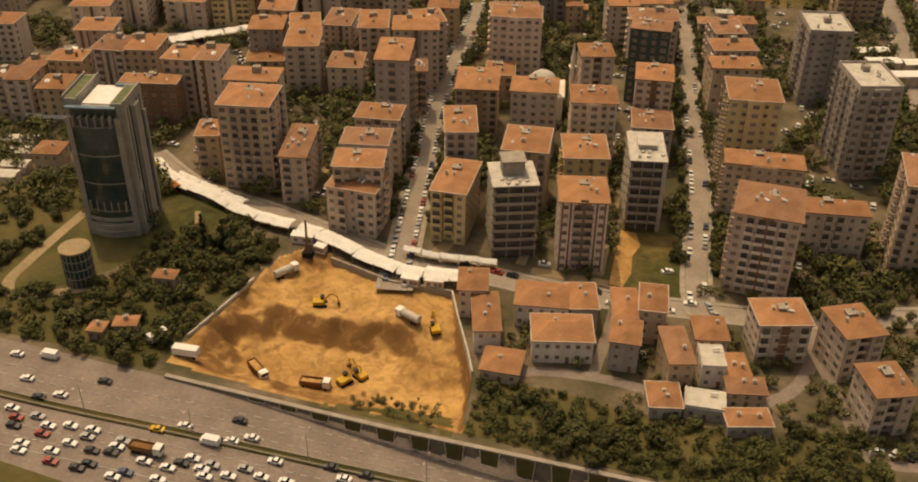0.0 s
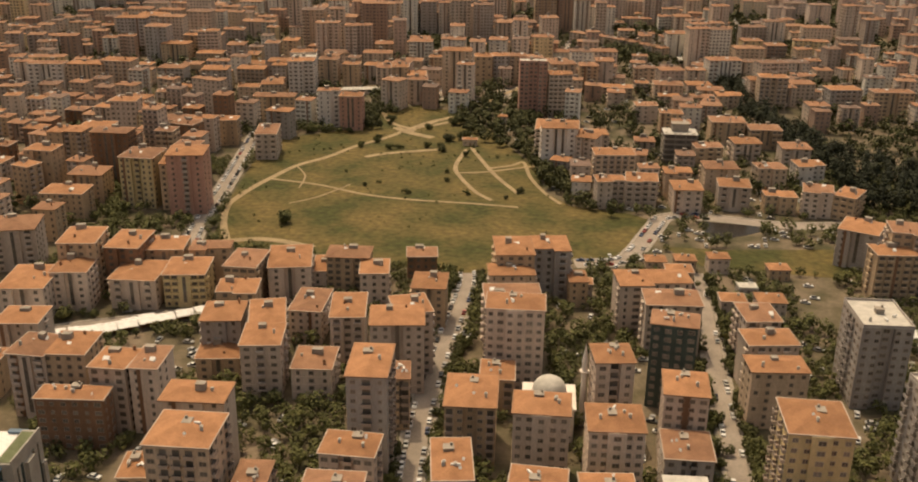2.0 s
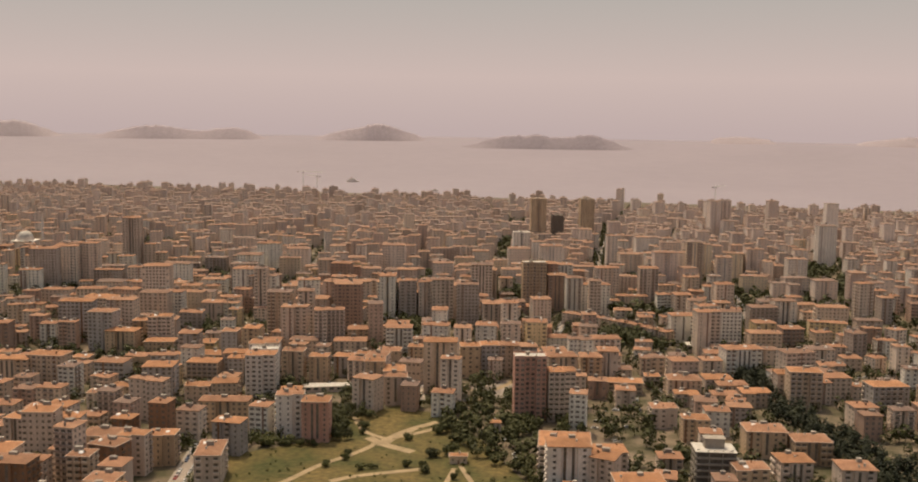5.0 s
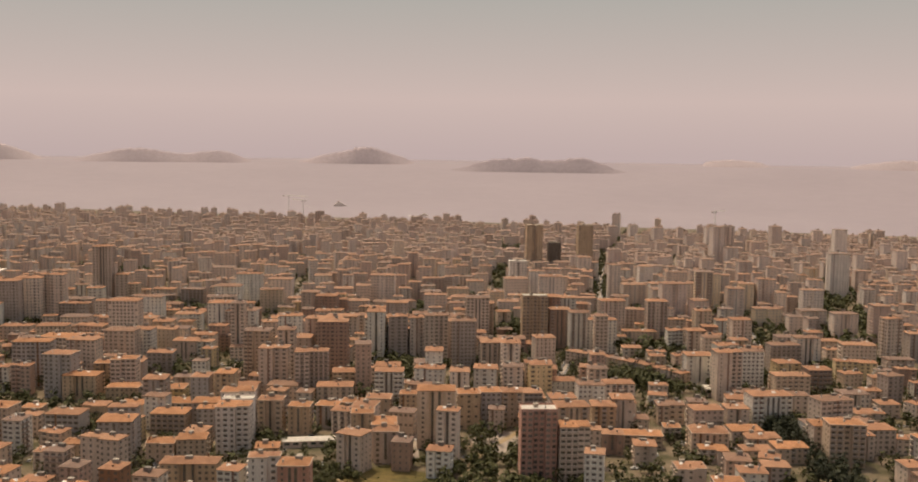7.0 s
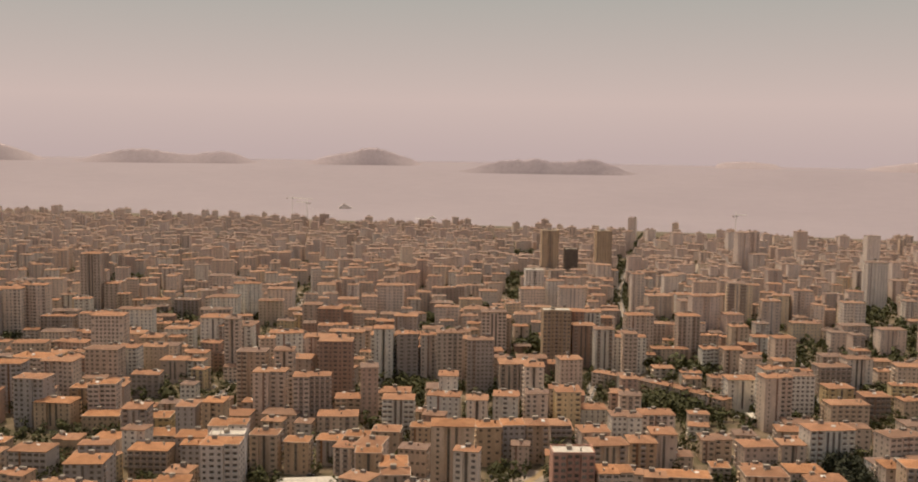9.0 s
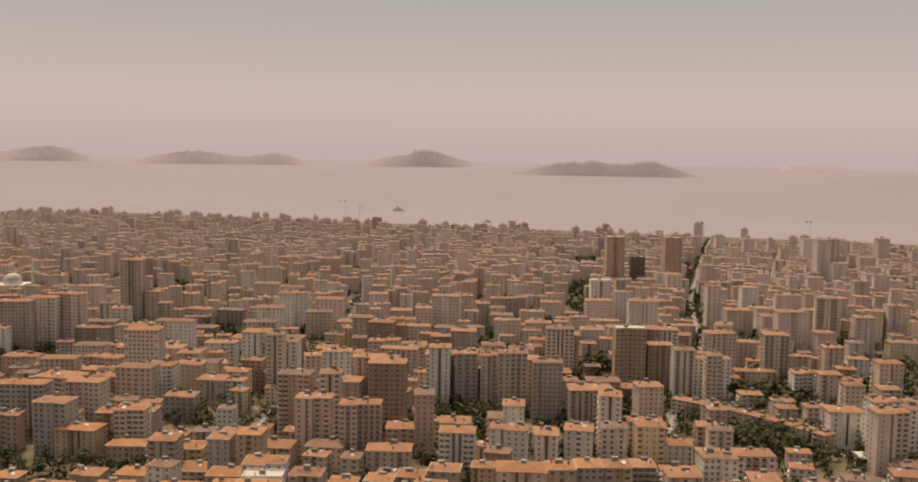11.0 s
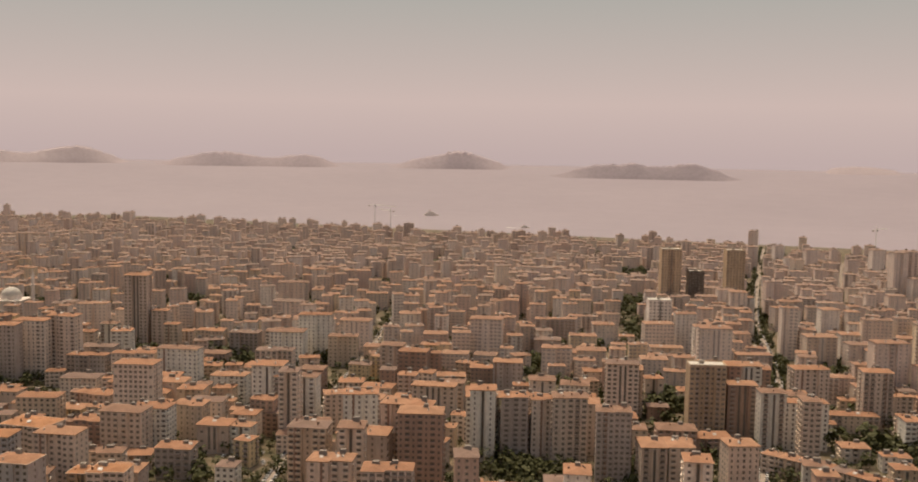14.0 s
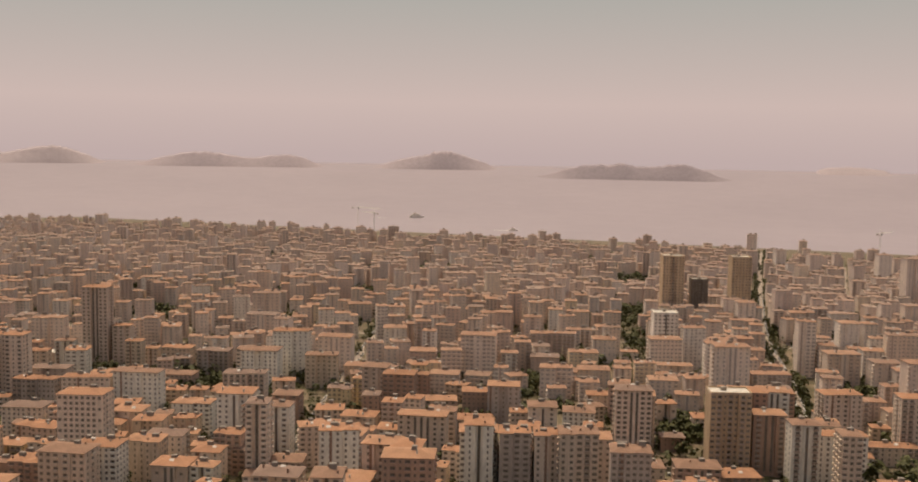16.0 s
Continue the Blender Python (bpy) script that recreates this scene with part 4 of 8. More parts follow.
    for _ in range(7):
        part("material_pile", boxes_mesh("material_pile", [(-0.6, -0.4, 0, 0.6, 0.4, 0.6)], M["concrete_light"]), b, pose(rng.uniform(-0.42, 0.42) * w, rng.uniform(-0.45, -0.2) * d, h + 0.25, 0, 0, rng.uniform(0, 90)))
    return b


def house(x, y, yaw, w, d, h, style):
    """A low house: plastered walls, tile roof with eaves, windows and a door."""
    flat, grey = style == "houseflat", style == "housegrey"
    rng = random.Random(int(abs(x) * 13 + y))
    b = root("house", pose(x, y, 0, 0, 0, yaw), "low house with a flat pale concrete roof" if flat else ("low house with a weathered grey-brown roof" if grey else "low plastered house with a red tile roof"), "house", "low houses by the lane")
    FOOT.append((x, y, 0.5 * math.hypot(w, d)))
    RECT.append((x, y, math.cos(radians(yaw)), math.sin(radians(yaw)), w / 2, d / 2))
    wall = M[rng.choice(("pale", "tan", "grey", "white", "beige"))]
    part("wall", boxes_mesh("wall", [(-w / 2, -d / 2, -0.4, w / 2, d / 2, h)], wall), b)
    if flat:
        part("roof", boxes_mesh("roof", [(-w / 2 - 0.15, -d / 2 - 0.15, h, w / 2 + 0.15, d / 2 + 0.15, h + 0.2)], M["concrete_light"]), b)
        part("parapet", boxes_mesh("parapet", [(-w / 2, -d / 2, h + 0.2, w / 2, -d / 2 + 0.2, h + 0.8), (-w / 2, -d / 2 + 0.2, h + 0.2, -w / 2 + 0.2, d / 2, h + 0.8)], M["concrete_light"]), b)
        part("water_tank", TANK, b, pose(w * 0.2, d * 0.2, h + 0.2))
    else:
        part("roof", hip_roof(w, d, 0.5, 0.16 * min(w, d), M["roof_old"] if grey else M["roof"], M["eaves"] if rng.random() < 0.6 else M["rim"]), b, pose(0, 0, h))
        for _ in range(rng.randint(1, 2)):
            part("chimney", CHIMNEY, b, pose(rng.uniform(-0.25, 0.25) * w, rng.uniform(-0.2, 0.2) * d, h + 0.4))
    n = max(1, round(h / 3.0))
    st = h / n
    for s in range(n):
        cols = max(2, int(w / 2.6))
        for i in range(cols):
            u = (i + 0.5) * w / cols - w / 2
            if s == 0 and i == cols // 2:
                part("door", boxes_mesh("door", [(-0.5, -0.06, 0, 0.5, 0.02, 2.1), (-0.42, -0.08, 0.9, -0.36, -0.06, 1.0)], M["brown"]), b, pose(u, -d / 2, 0))
            else:
                part("window", WIN["s"], b, pose(u, -d / 2, s * st + st * 0.55))
        side = 1 if (pose(x, y, 0, 0, 0, yaw).inverted() @ EYE_SIDE).x > 0 else -1
        for i in range(max(1, int(d / 4))):
            u = (i + 0.5) * d / max(1, int(d / 4)) - d / 2
            part("window", WIN["s"], b, pose(side * w / 2, side * u, s * st + st * 0.55, 0, 0, 90 * side))
    return b


apartment(-157.0, 269.0, 12, 17.2, 16.7, 30.7, "beige")
apartment(-174.3, 270.1, 19, 7.7, 12.0, 15.4, "tan")
apartment(-139.6, 268.2, 14, 8.6, 23.2, 17.2, "pale")
apartment(-111.8, 251.7, 1, 16.1, 12.8, 16.1, "pale")
apartment(-112.2, 254.7, 15, 15.2, 11.5, 22.3, "pale")
apartment(-115.6, 269.1, 13, 15.1, 11.2, 22.3, "pale")
apartment(-118.4, 287.8, 9, 15.0, 11.3, 22.3, "pale")
apartment(-122.4, 313.3, 14, 11.6, 20.0, 34.4, "grey")
apartment(-121.6, 337.4, 19, 5.0, 11.2, 18.6, "tan")
apartment(-82.4, 260.7, 4, 11.0, 21.1, 18.2, "yellow")
apartment(-88.5, 284.0, 19, 10.1, 19.0, 26.0, "grey")
apartment(-95.9, 328.8, 13, 15.2, 19.4, 20.5, "tan")
apartment(-95.0, 357.2, 13, 10.9, 13.3, 13.0, "tan")
concrete_frame(-63.0, 255.7, 23, 13.8, 15.0, 25.1, "frame")
apartment(-65.3, 282.7, 8, 14.3, 17.2, 23.2, "tan")
apartment(-72.4, 320.3, 11, 16.1, 12.4, 25.1, "pale")
apartment(-41.5, 255.6, 15, 14.0, 14.8, 23.7, "redwhite")
apartment(-48.2, 292.4, 16, 14.1, 16.5, 18.6, "yellow")
apartment(-50.9, 317.3, 14, 15.4, 14.4, 26.0, "pale")
concrete_frame(-27.7, 286.2, 13, 11.4, 20.0, 25.2, "whiteframe")
apartment(-30.9, 325.9, 11, 13.6, 15.0, 15.8, "grey")
apartment(-33.7, 343.3, 8, 12.9, 14.8, 26.0, "brownwhite")
apartment(-40.4, 377.2, 3, 14.9, 10.6, 30.7, "green")
apartment(-57.1, 352.0, 19, 11.9, 12.4, 27.9, "pale")
apartment(-93.5, 374.1, 12, 19.5, 13.1, 30.7, "pale")
apartment(1.3, 320.0, 10, 16.6, 17.8, 34.4, "yellow")
apartment(8.4, 298.6, 6, 24.1, 9.4, 20.5, "beige")
apartment(11.2, 261.4, -0, 18.1, 18.7, 26.6, "brownwhite")
apartment(30.6, 283.6, 10, 19.9, 8.5, 15.8, "pale")
apartment(54.8, 288.0, 2, 13.6, 20.6, 29.8, "beige")
apartment(38.4, 345.8, 19, 14.7, 21.5, 34.1, "grey", flat=True)
apartment(24.1, 403.4, 13, 16.5, 21.4, 30.4, "grey", flat=True)
apartment(18.1, 228.3, 19, 13.6, 11.2, 12.6, "brownwhite")
apartment(36.2, 227.7, 29, 10.8, 12.9, 14.4, "pale")
apartment(43.7, 208.1, 24, 9.9, 11.8, 12.8, "pale")
house(-64.5, 221.2, 15, 7.9, 10.5, 9.3, "house")
house(-57.6, 210.5, 19, 7.0, 17.1, 7.4, "house")
house(-44.8, 222.9, 11, 14.7, 11.0, 7.4, "house")
house(-34.1, 225.8, 17, 7.5, 11.9, 7.4, "house")
house(-36.4, 210.1, 16, 16.0, 11.4, 7.2, "house")
house(-48.9, 196.3, 5, 9.9, 9.3, 3.7, "house")
house(-22.2, 224.9, 14, 6.7, 13.5, 8.4, "house")
house(-14.9, 226.0, 8, 7.2, 12.2, 11.1, "house")
house(-19.7, 211.1, 6, 7.6, 9.9, 9.5, "house")
house(1.0, 224.7, 15, 8.5, 10.0, 5.6, "house")
house(-6.4, 211.0, 19, 6.2, 14.8, 8.4, "housegrey")
house(2.8, 211.9, 14, 6.3, 9.4, 6.5, "houseflat")
house(9.0, 212.3, 18, 5.7, 9.3, 4.7, "house")
house(-7.1, 196.2, 15, 7.9, 9.1, 3.7, "house")
house(12.1, 205.0, 14, 9.4, 6.0, 4.7, "housegrey")
house(3.0, 197.8, 6, 9.9, 7.5, 3.7, "houseflat")
house(13.5, 194.4, 18, 10.6, 6.0, 3.7, "house")
apartment(-212.3, 294.5, 15, 20.9, 8.0, 17.8, "brown")
apartment(-169.0, 294.7, 13, 18.6, 10.8, 26.0, "pale", detail=1)
apartment(-236.5, 309.6, 9, 12.8, 13.9, 23.2, "pale", detail=1)
apartment(-225.8, 313.6, 15, 13.3, 16.0, 23.2, "tan", detail=1)
apartment(-206.8, 309.0, 10, 11.6, 13.4, 23.2, "pale", detail=1)
apartment(-196.5, 313.0, 13, 8.8, 15.2, 23.2, "pale", detail=1)
apartment(-173.3, 343.5, 19, 13.2, 16.6, 20.4, "pale", detail=1)
apartment(-193.8, 349.9, 19, 14.9, 14.9, 8.4, "tan", detail=1)
apartment(-157.0, 348.6, 15, 13.5, 16.0, 11.5, "pale", detail=1)
apartment(-196.9, 359.2, 19, 14.0, 15.1, 18.6, "grey", detail=1)
apartment(-180.0, 360.1, 26, 12.1, 20.0, 20.5, "tan", detail=1)
apartment(-176.1, 387.5, 11, 12.0, 20.7, 13.5, "pale", detail=1)
apartment(-156.7, 378.2, 19, 12.2, 21.1, 18.3, "pale", detail=1)
apartment(-131.4, 360.5, 19, 18.0, 15.3, 26.0, "pale", detail=1)
apartment(-131.4, 374.1, 31, 12.6, 15.6, 24.2, "pale", detail=1)
apartment(-163.6, 421.8, 19, 11.4, 15.3, 15.2, "pale", detail=1)
apartment(-187.3, 431.4, 19, 13.6, 17.4, 9.6, "pale", detail=1)
apartment(-152.9, 450.1, 19, 12.6, 10.9, 12.0, "brown", detail=1)
apartment(-136.7, 412.0, 13, 12.9, 15.5, 16.7, "tan", detail=1)
apartment(-99.0, 393.6, 19, 20.3, 23.5, 23.0, "pale", detail=1)
apartment(-97.9, 453.5, 19, 14.7, 17.2, 21.6, "grey", detail=1)
apartment(-109.3, 435.4, 19, 14.8, 20.0, 26.0, "tan", detail=1)
apartment(-107.3, 424.0, 19, 17.5, 11.5, 20.5, "beige", detail=1)
apartment(-84.9, 447.0, 19, 7.4, 11.8, 11.2, "tan", detail=1)
apartment(-53.4, 434.6, 19, 28.0, 15.5, 20.0, "pale", detail=1)
apartment(-44.6, 417.5, 14, 20.3, 13.3, 20.5, "pale", detail=1)
apartment(-13.9, 418.5, 19, 12.6, 14.7, 18.6, "pale", detail=1)
apartment(-9.7, 398.6, 19, 17.3, 12.3, 18.6, "pale", detail=1)
apartment(-7.3, 375.3, 16, 18.2, 11.2, 20.5, "beige", detail=1)
apartment(-287.2, 368.9, 19, 17.3, 23.4, 15.4, "pale", detail=1)
apartment(-276.0, 381.3, 19, 14.2, 16.5, 17.1, "pale", detail=1)
apartment(-254.2, 393.6, 13, 18.6, 20.0, 12.9, "pale", detail=1)
apartment(-236.2, 400.3, 19, 16.7, 17.4, 14.4, "yellow", detail=1)
apartment(-280.8, 394.6, 19, 15.0, 18.8, 24.2, "tan", detail=1)
apartment(-266.1, 405.1, 13, 13.9, 20.7, 20.5, "brown", detail=1)
apartment(-254.5, 414.9, 19, 15.8, 14.7, 16.7, "tan", detail=1)
apartment(-235.5, 417.8, 19, 16.3, 10.9, 16.7, "tan", detail=1)
apartment(-212.6, 405.9, 10, 13.1, 19.0, 18.6, "tan", detail=1)
apartment(-198.9, 417.6, 23, 16.9, 24.0, 16.7, "pale", detail=1)
apartment(-178.0, 430.1, 14, 17.6, 12.0, 16.7, "tan", detail=1)
apartment(-204.6, 383.7, 19, 14.9, 13.9, 16.7, "tan", detail=1)
apartment(-325.8, 409.4, 26, 18.6, 17.9, 19.2, "pale", detail=1)
apartment(-320.2, 498.8, 9, 17.8, 19.2, 26.5, "yellow", detail=1)
apartment(-298.1, 500.4, 20, 21.5, 13.0, 24.1, "tan", detail=1)
apartment(-293.1, 497.4, 20, 18.2, 18.0, 31.0, "pink", detail=1)
apartment(-300.8, 598.5, 20, 12.5, 24.0, 15.5, "pale", detail=1)
apartment(-292.4, 671.4, 20, 14.7, 8.9, 24.5, "white", detail=1)
apartment(-279.9, 682.7, 20, 11.7, 12.3, 18.8, "pale", detail=1)
apartment(-135.9, 654.6, 10, 25.4, 24.0, 18.8, "white", detail=1)
apartment(-91.0, 571.7, 19, 14.7, 11.5, 14.6, "pale", detail=1)
apartment(-75.5, 579.4, 8, 16.2, 16.3, 14.5, "pale", detail=1)
apartment(-52.6, 580.1, 15, 14.7, 15.5, 12.5, "pale", detail=1)
apartment(-29.1, 590.3, 8, 16.0, 13.9, 13.2, "pale", detail=1)
concrete_frame(-64.0, 663.4, 12, 19.7, 14.3, 18.8, "frame")
apartment(-5.6, 590.6, 12, 15.7, 10.3, 9.4, "tan", detail=1)
apartment(12.8, 592.7, -0, 14.5, 15.9, 13.6, "pale", detail=1)
apartment(28.3, 594.4, -20, 10.6, 17.7, 12.6, "tan", detail=1)
apartment(29.2, 529.4, -15, 16.9, 18.5, 17.6, "grey", detail=1)
apartment(39.2, 494.6, 15, 17.9, 12.3, 20.5, "tan", detail=1)
apartment(44.6, 502.3, 5, 15.3, 16.0, 27.9, "tan", detail=1)


# ---- landmarks farther off ----
apartment(-73.7, 1041.7, 19, 17.8, 9.2, 16.9, "yellow", detail=1)
apartment(-252.0, 975.6, 19, 13.2, 18.0, 26.3, "beige", detail=1)
apartment(-238.9, 980.0, 19, 12.8, 18.0, 26.4, "beige", detail=1)
apartment(-351.6, 760.8, 19, 17.7, 10.3, 26.1, "white", detail=1, flat=True)
apartment(-405.3, 727.2, 19, 15.7, 9.0, 25.9, "grey", detail=1)
apartment(-280.0, 778.4, 5, 13.3, 18.0, 23.6, "pale", detail=1)
apartment(-262.9, 762.8, 18, 13.4, 18.0, 19.4, "pale", detail=1)
apartment(-419.1, 989.7, 8, 20.1, 18.0, 29.8, "beige", detail=1)
apartment(-849.5, 1346.2, 24, 14.3, 18.0, 36.2, "tan", detail=1)
apartment(-566.6, 1161.3, 16, 26.0, 18.0, 29.0, "white", detail=1)
apartment(-552.6, 872.2, 5, 26.0, 18.0, 30.5, "pale", detail=1)
apartment(-389.0, 924.0, 13, 26.0, 16.8, 30.8, "grey", detail=1)
apartment(-237.5, 1087.9, 17, 22, 14, 46, "tan", detail=1, flat=True)
apartment(-217.4, 1097.3, 17, 18, 14, 34, "brown", detail=1)
apartment(-198.6, 1079.9, 17, 15, 12, 35, "white", detail=1)
apartment(-329.1, 1580.8, 17, 22, 18, 68, "tan", detail=1, flat=True)
apartment(-263.1, 1603.5, 17, 20, 18, 68, "tan", detail=1, flat=True)
apartment(-302.9, 1591.2, 17, 17, 14, 44, "dark", detail=1, flat=True)
apartment(-307.8, 1363.6, 17, 20, 16, 43, "white", detail=1, flat=True)
apartment(-283.4, 1354.3, 17, 18, 14, 34, "white", detail=1)
apartment(-256.9, 1294.2, 17, 24, 16, 34, "white", detail=1)
apartment(-349.5, 995.2, 17, 14, 15, 41, "white", detail=1)
apartment(-333.0, 1001.4, 17, 15, 15, 37, "grey", detail=1)
apartment(-317.0, 1007.4, 17, 15, 15, 36, "pale", detail=1)
apartment(-302.1, 1004.9, 17, 19, 15, 39, "beige", detail=1)
apartment(-358.7, 925.4, 17, 22, 15, 44, "dark", detail=1)
apartment(-501.8, 1022.6, 17, 20, 16, 36, "white", detail=1)
apartment(-555.9, 961.2, 17, 24, 16, 44, "pale", detail=1)
apartment(-172.7, 747.5, 17, 19, 12, 38, "pink", detail=1, flat=True)
apartment(-154.2, 750.6, 17, 16, 13, 30, "pale", detail=1)
apartment(-62.4, 987.4, 17, 22, 13, 29, "white", detail=1)
apartment(-195.0, 1035.0, -23, 8.6, 10, 10.5, "pale", detail=1)
apartment(-186.0, 1031.1, -23, 8.6, 10, 10.5, "tan", detail=1)
apartment(-177.0, 1027.2, -23, 8.6, 10, 10.5, "tan", detail=1)
apartment(-168.0, 1023.3, -23, 8.6, 10, 10.5, "pale", detail=1)
apartment(-159.6, 1018.8, -31, 8.6, 10, 10.5, "tan", detail=1)
apartment(-151.5, 1014.0, -31, 8.6, 10, 10.5, "tan", detail=1)
apartment(-143.4, 1009.2, -31, 8.6, 10, 10.5, "pale", detail=1)
apartment(-135.0, 1003.6, -39, 8.6, 10, 10.5, "tan", detail=1)
apartment(-126.0, 996.4, -39, 8.6, 10, 10.5, "tan", detail=1)
apartment(-117.0, 989.2, -39, 8.6, 10, 10.5, "pale", detail=1)
apartment(-108.0, 982.0, -39, 8.6, 10, 10.5, "tan", detail=1)


# ---- the glass tower by the motorway ----
M["tower_stone"] = mat("tower_stone", (0.37, 0.335, 0.28), (0.30, 0.27, 0.228), scale=0.3)
M["tower_glass"] = mat("tower_glass", (0.028, 0.048, 0.046), (0.042, 0.064, 0.062), scale=0.15, rough=0.12, spec=0.7)
M["blue_steel"] = mat("blue_steel", (0.16, 0.22, 0.28), rough=0.5)
M["roof_green"] = mat("roof_garden", (0.16, 0.17, 0.09), (0.11, 0.12, 0.06), scale=0.5)


def glass_tower(x, y, yaw, w, d, h):
    b = root("office_tower", pose(x, y, 0, 0, 0, yaw), "tall dark glass office tower with stone-clad piers", "tower")
    FOOT.append((x, y, 14))
    a, e = w / 2, d / 2
    part("core", boxes_mesh("core", [(-a + 3.4, -e + 1.2, -0.5, a - 4.4, e, h - 1.5)], M["tower_stone"]), b)
    part("roof_deck", boxes_mesh("roof_deck", [(-a + 3.6, -e + 2.4, h - 1.5, a - 4.5, e + 0.3, h - 1.2)], M["tent"]), b)
    pier = boxes_mesh("pier", [(-a - 1.6, -e + 1.5, -0.5, -a + 3.2, e + 4.0, h + 0.5)], M["tower_stone"])
    left = part("pier", pier, b)
    part("roof_garden", boxes_mesh("roof_garden", [(-a - 1.0, -e + 2.2, h + 0.5, -a + 2.6, e + 3.2, h + 0.6)], M["roof_green"]), left)
    part("parapet", boxes_mesh("parapet", [(-a - 1.6, -e + 1.5, h + 0.5, -a - 1.2, e + 4.0, h + 1.4)], M["tower_stone"]), left)
    part("parapet", boxes_mesh("parapet", [(-a + 2.8, -e + 1.5, h + 0.5, -a + 3.2, e + 4.0, h + 1.4)], M["tower_stone"]), left)
    right = part("pier", boxes_mesh("pier", [(a - 4.2, -e + 0.6, -0.5, a, e, h - 0.3)], M["tower_stone"]), b)
    part("roof_garden", boxes_mesh("roof_garden", [(a - 3.8, -e + 1.2, h - 0.3, a - 0.4, e - 1, h - 0.15)], M["roof_green"]), right)
    part("parapet", boxes_mesh("parapet", [(a - 0.4, -e + 0.6, h - 0.3, a, e, h + 0.6)], M["tower_stone"]), right)
    # flanking front columns and the curved glass between them
    for u in (-a - 0.2, a - 2.4):
        part("front_column", boxes_mesh("front_column", [(u - 0.8, -e - 0.8, -0.5, u + 0.8, -e + 2, h - 4.5)], M["tower_stone"]), b)
    x0, x1 = -a + 0.6, a - 3.2
    n = 9
    arc = [(x0 + (x1 - x0) * i / n, -e - 0.3 - 1.5 * math.sin(math.pi * i / n)) for i in range(n + 1)]
    floors = 13
    st = (h - 14.0) / floors
    for s in range(floors + 1):
        z = 7.0 + s * st
        v = [(px, py, zz) for zz in (z, z + st - 0.35) for px, py in arc]
        f = [(i, i + 1, n + 2 + i, n + 1 + i) for i in range(n)]
        if s < floors:
            part("glass_band", mesh("glass_band", v, f, [M["tower_glass"]]), b)
        v = [(px, py - 0.06, zz) for zz in (z + st - 0.35, z + st) for px, py in arc] if s < floors else [(px, py - 0.3, zz) for zz in (5.6, 7.0) for px, py in arc]
        part("floor_edge", mesh("floor_edge", v, f, [M["tower_glass"] if 0 < s < floors and s % 4 else M["tower_stone"]]), b)
    for row, z in (("upper", h - 7.2), ("lower", 9.0)):
        for i in range(6):
            u = x0 + (i + 0.8) * (x1 - x0) / 6
            part("mullion", boxes_mesh("mullion", [(u - 0.75, -e - 2.0, z, u - 0.45, -e - 0.2, z + 3.6)], M["tower_stone"]), b)
    part("sky_lounge", boxes_mesh("sky_lounge", [(-a + 0.4, -e + 0.4, h - 5.0, a - 2.6, -e + 3.5, h - 1.6)], M["tower_glass"]), b)
    part("canopy", boxes_mesh("canopy", [(-a - 0.4, -e - 1.0, h - 1.5, a - 2.4, -e + 0.6, h - 1.1)], M["blue_steel"]), b)
    part("canopy", boxes_mesh("canopy", [(a - 7.5, e - 0.8, h - 1.0, a - 3.0, e + 0.6, h - 0.5)], M["blue_steel"]), b)
    for z0, z1, r in ((-0.5, 1.8, 2.2), (1.8, 2.4, 2.7), (2.4, 4.0, 2.0), (4.0, 4.6, 2.5)):
        ring = [(x0 - 1 + (x1 - x0 + 2) * i / 12, -e - 0.4 - r * math.sin(math.pi * i / 12)) for i in range(13)]
        v = [(px, py, z0) for px, py in ring] + [(px, py, z1) for px, py in ring]
        f = [(i, i + 1, 14 + i, 13 + i) for i in range(12)] + [tuple(range(13, 26))]
        part("podium_ring", mesh("podium_ring", v, f, [M["tower_stone"]]), b)
    for k, u in enumerate((-e + 2.2, -e + 4.0, e - 5.2, e - 2.6)):
        part("glass_slot", boxes_mesh("glass_slot", [(a - 0.1, u, 3.0, a + 0.06, u + (1.1 if k % 3 else 0.7), h - 2.5)], M["tower_glass"]), b)
    part("side_fin", boxes_mesh("side_fin", [(a, -e + 5.6, -0.5, a + 1.1, e - 5.6, h - 3.0)], M["tower_stone"]), b)
    part("side_fin", boxes_mesh("side_fin", [(a, e - 1.9, -0.5, a + 0.7, e - 0.3, h - 8.0)], M["tower_stone"]), b)


glass_tower(-182.8, 229.5, 14, 17.0, 15.0, 45.0)

cyl = root("round_pavilion", pose(-177, 196.5, 0), "small round dark glass building with a pale roof", "building")
FOOT.append((-177, 196.5, 6))
part("wall", mesh("wall", *tube((0, 0, -0.5), (0, 0, 11.5), 4.2, 4.2, 24), [M["tower_glass"]]), cyl)
part("roof", mesh("roof", *tube((0, 0, 11.5), (0, 0, 12.0), 4.5, 4.5, 24), [M["path"]]), cyl)
for i in range(20):
    part("mullion", boxes_mesh("mullion", [(-0.07, -4.32, 0, 0.07, -4.15, 11.5)], M["tower_stone"]), cyl, pose(0, 0, 0, 0, 0, i * 18))
for s in range(1, 4):
    part("floor_edge", mesh("floor_edge", *tube((0, 0, s * 2.9), (0, 0, s * 2.9 + 0.3), 4.28, 4.28, 24), [M["tower_stone"]]), cyl)
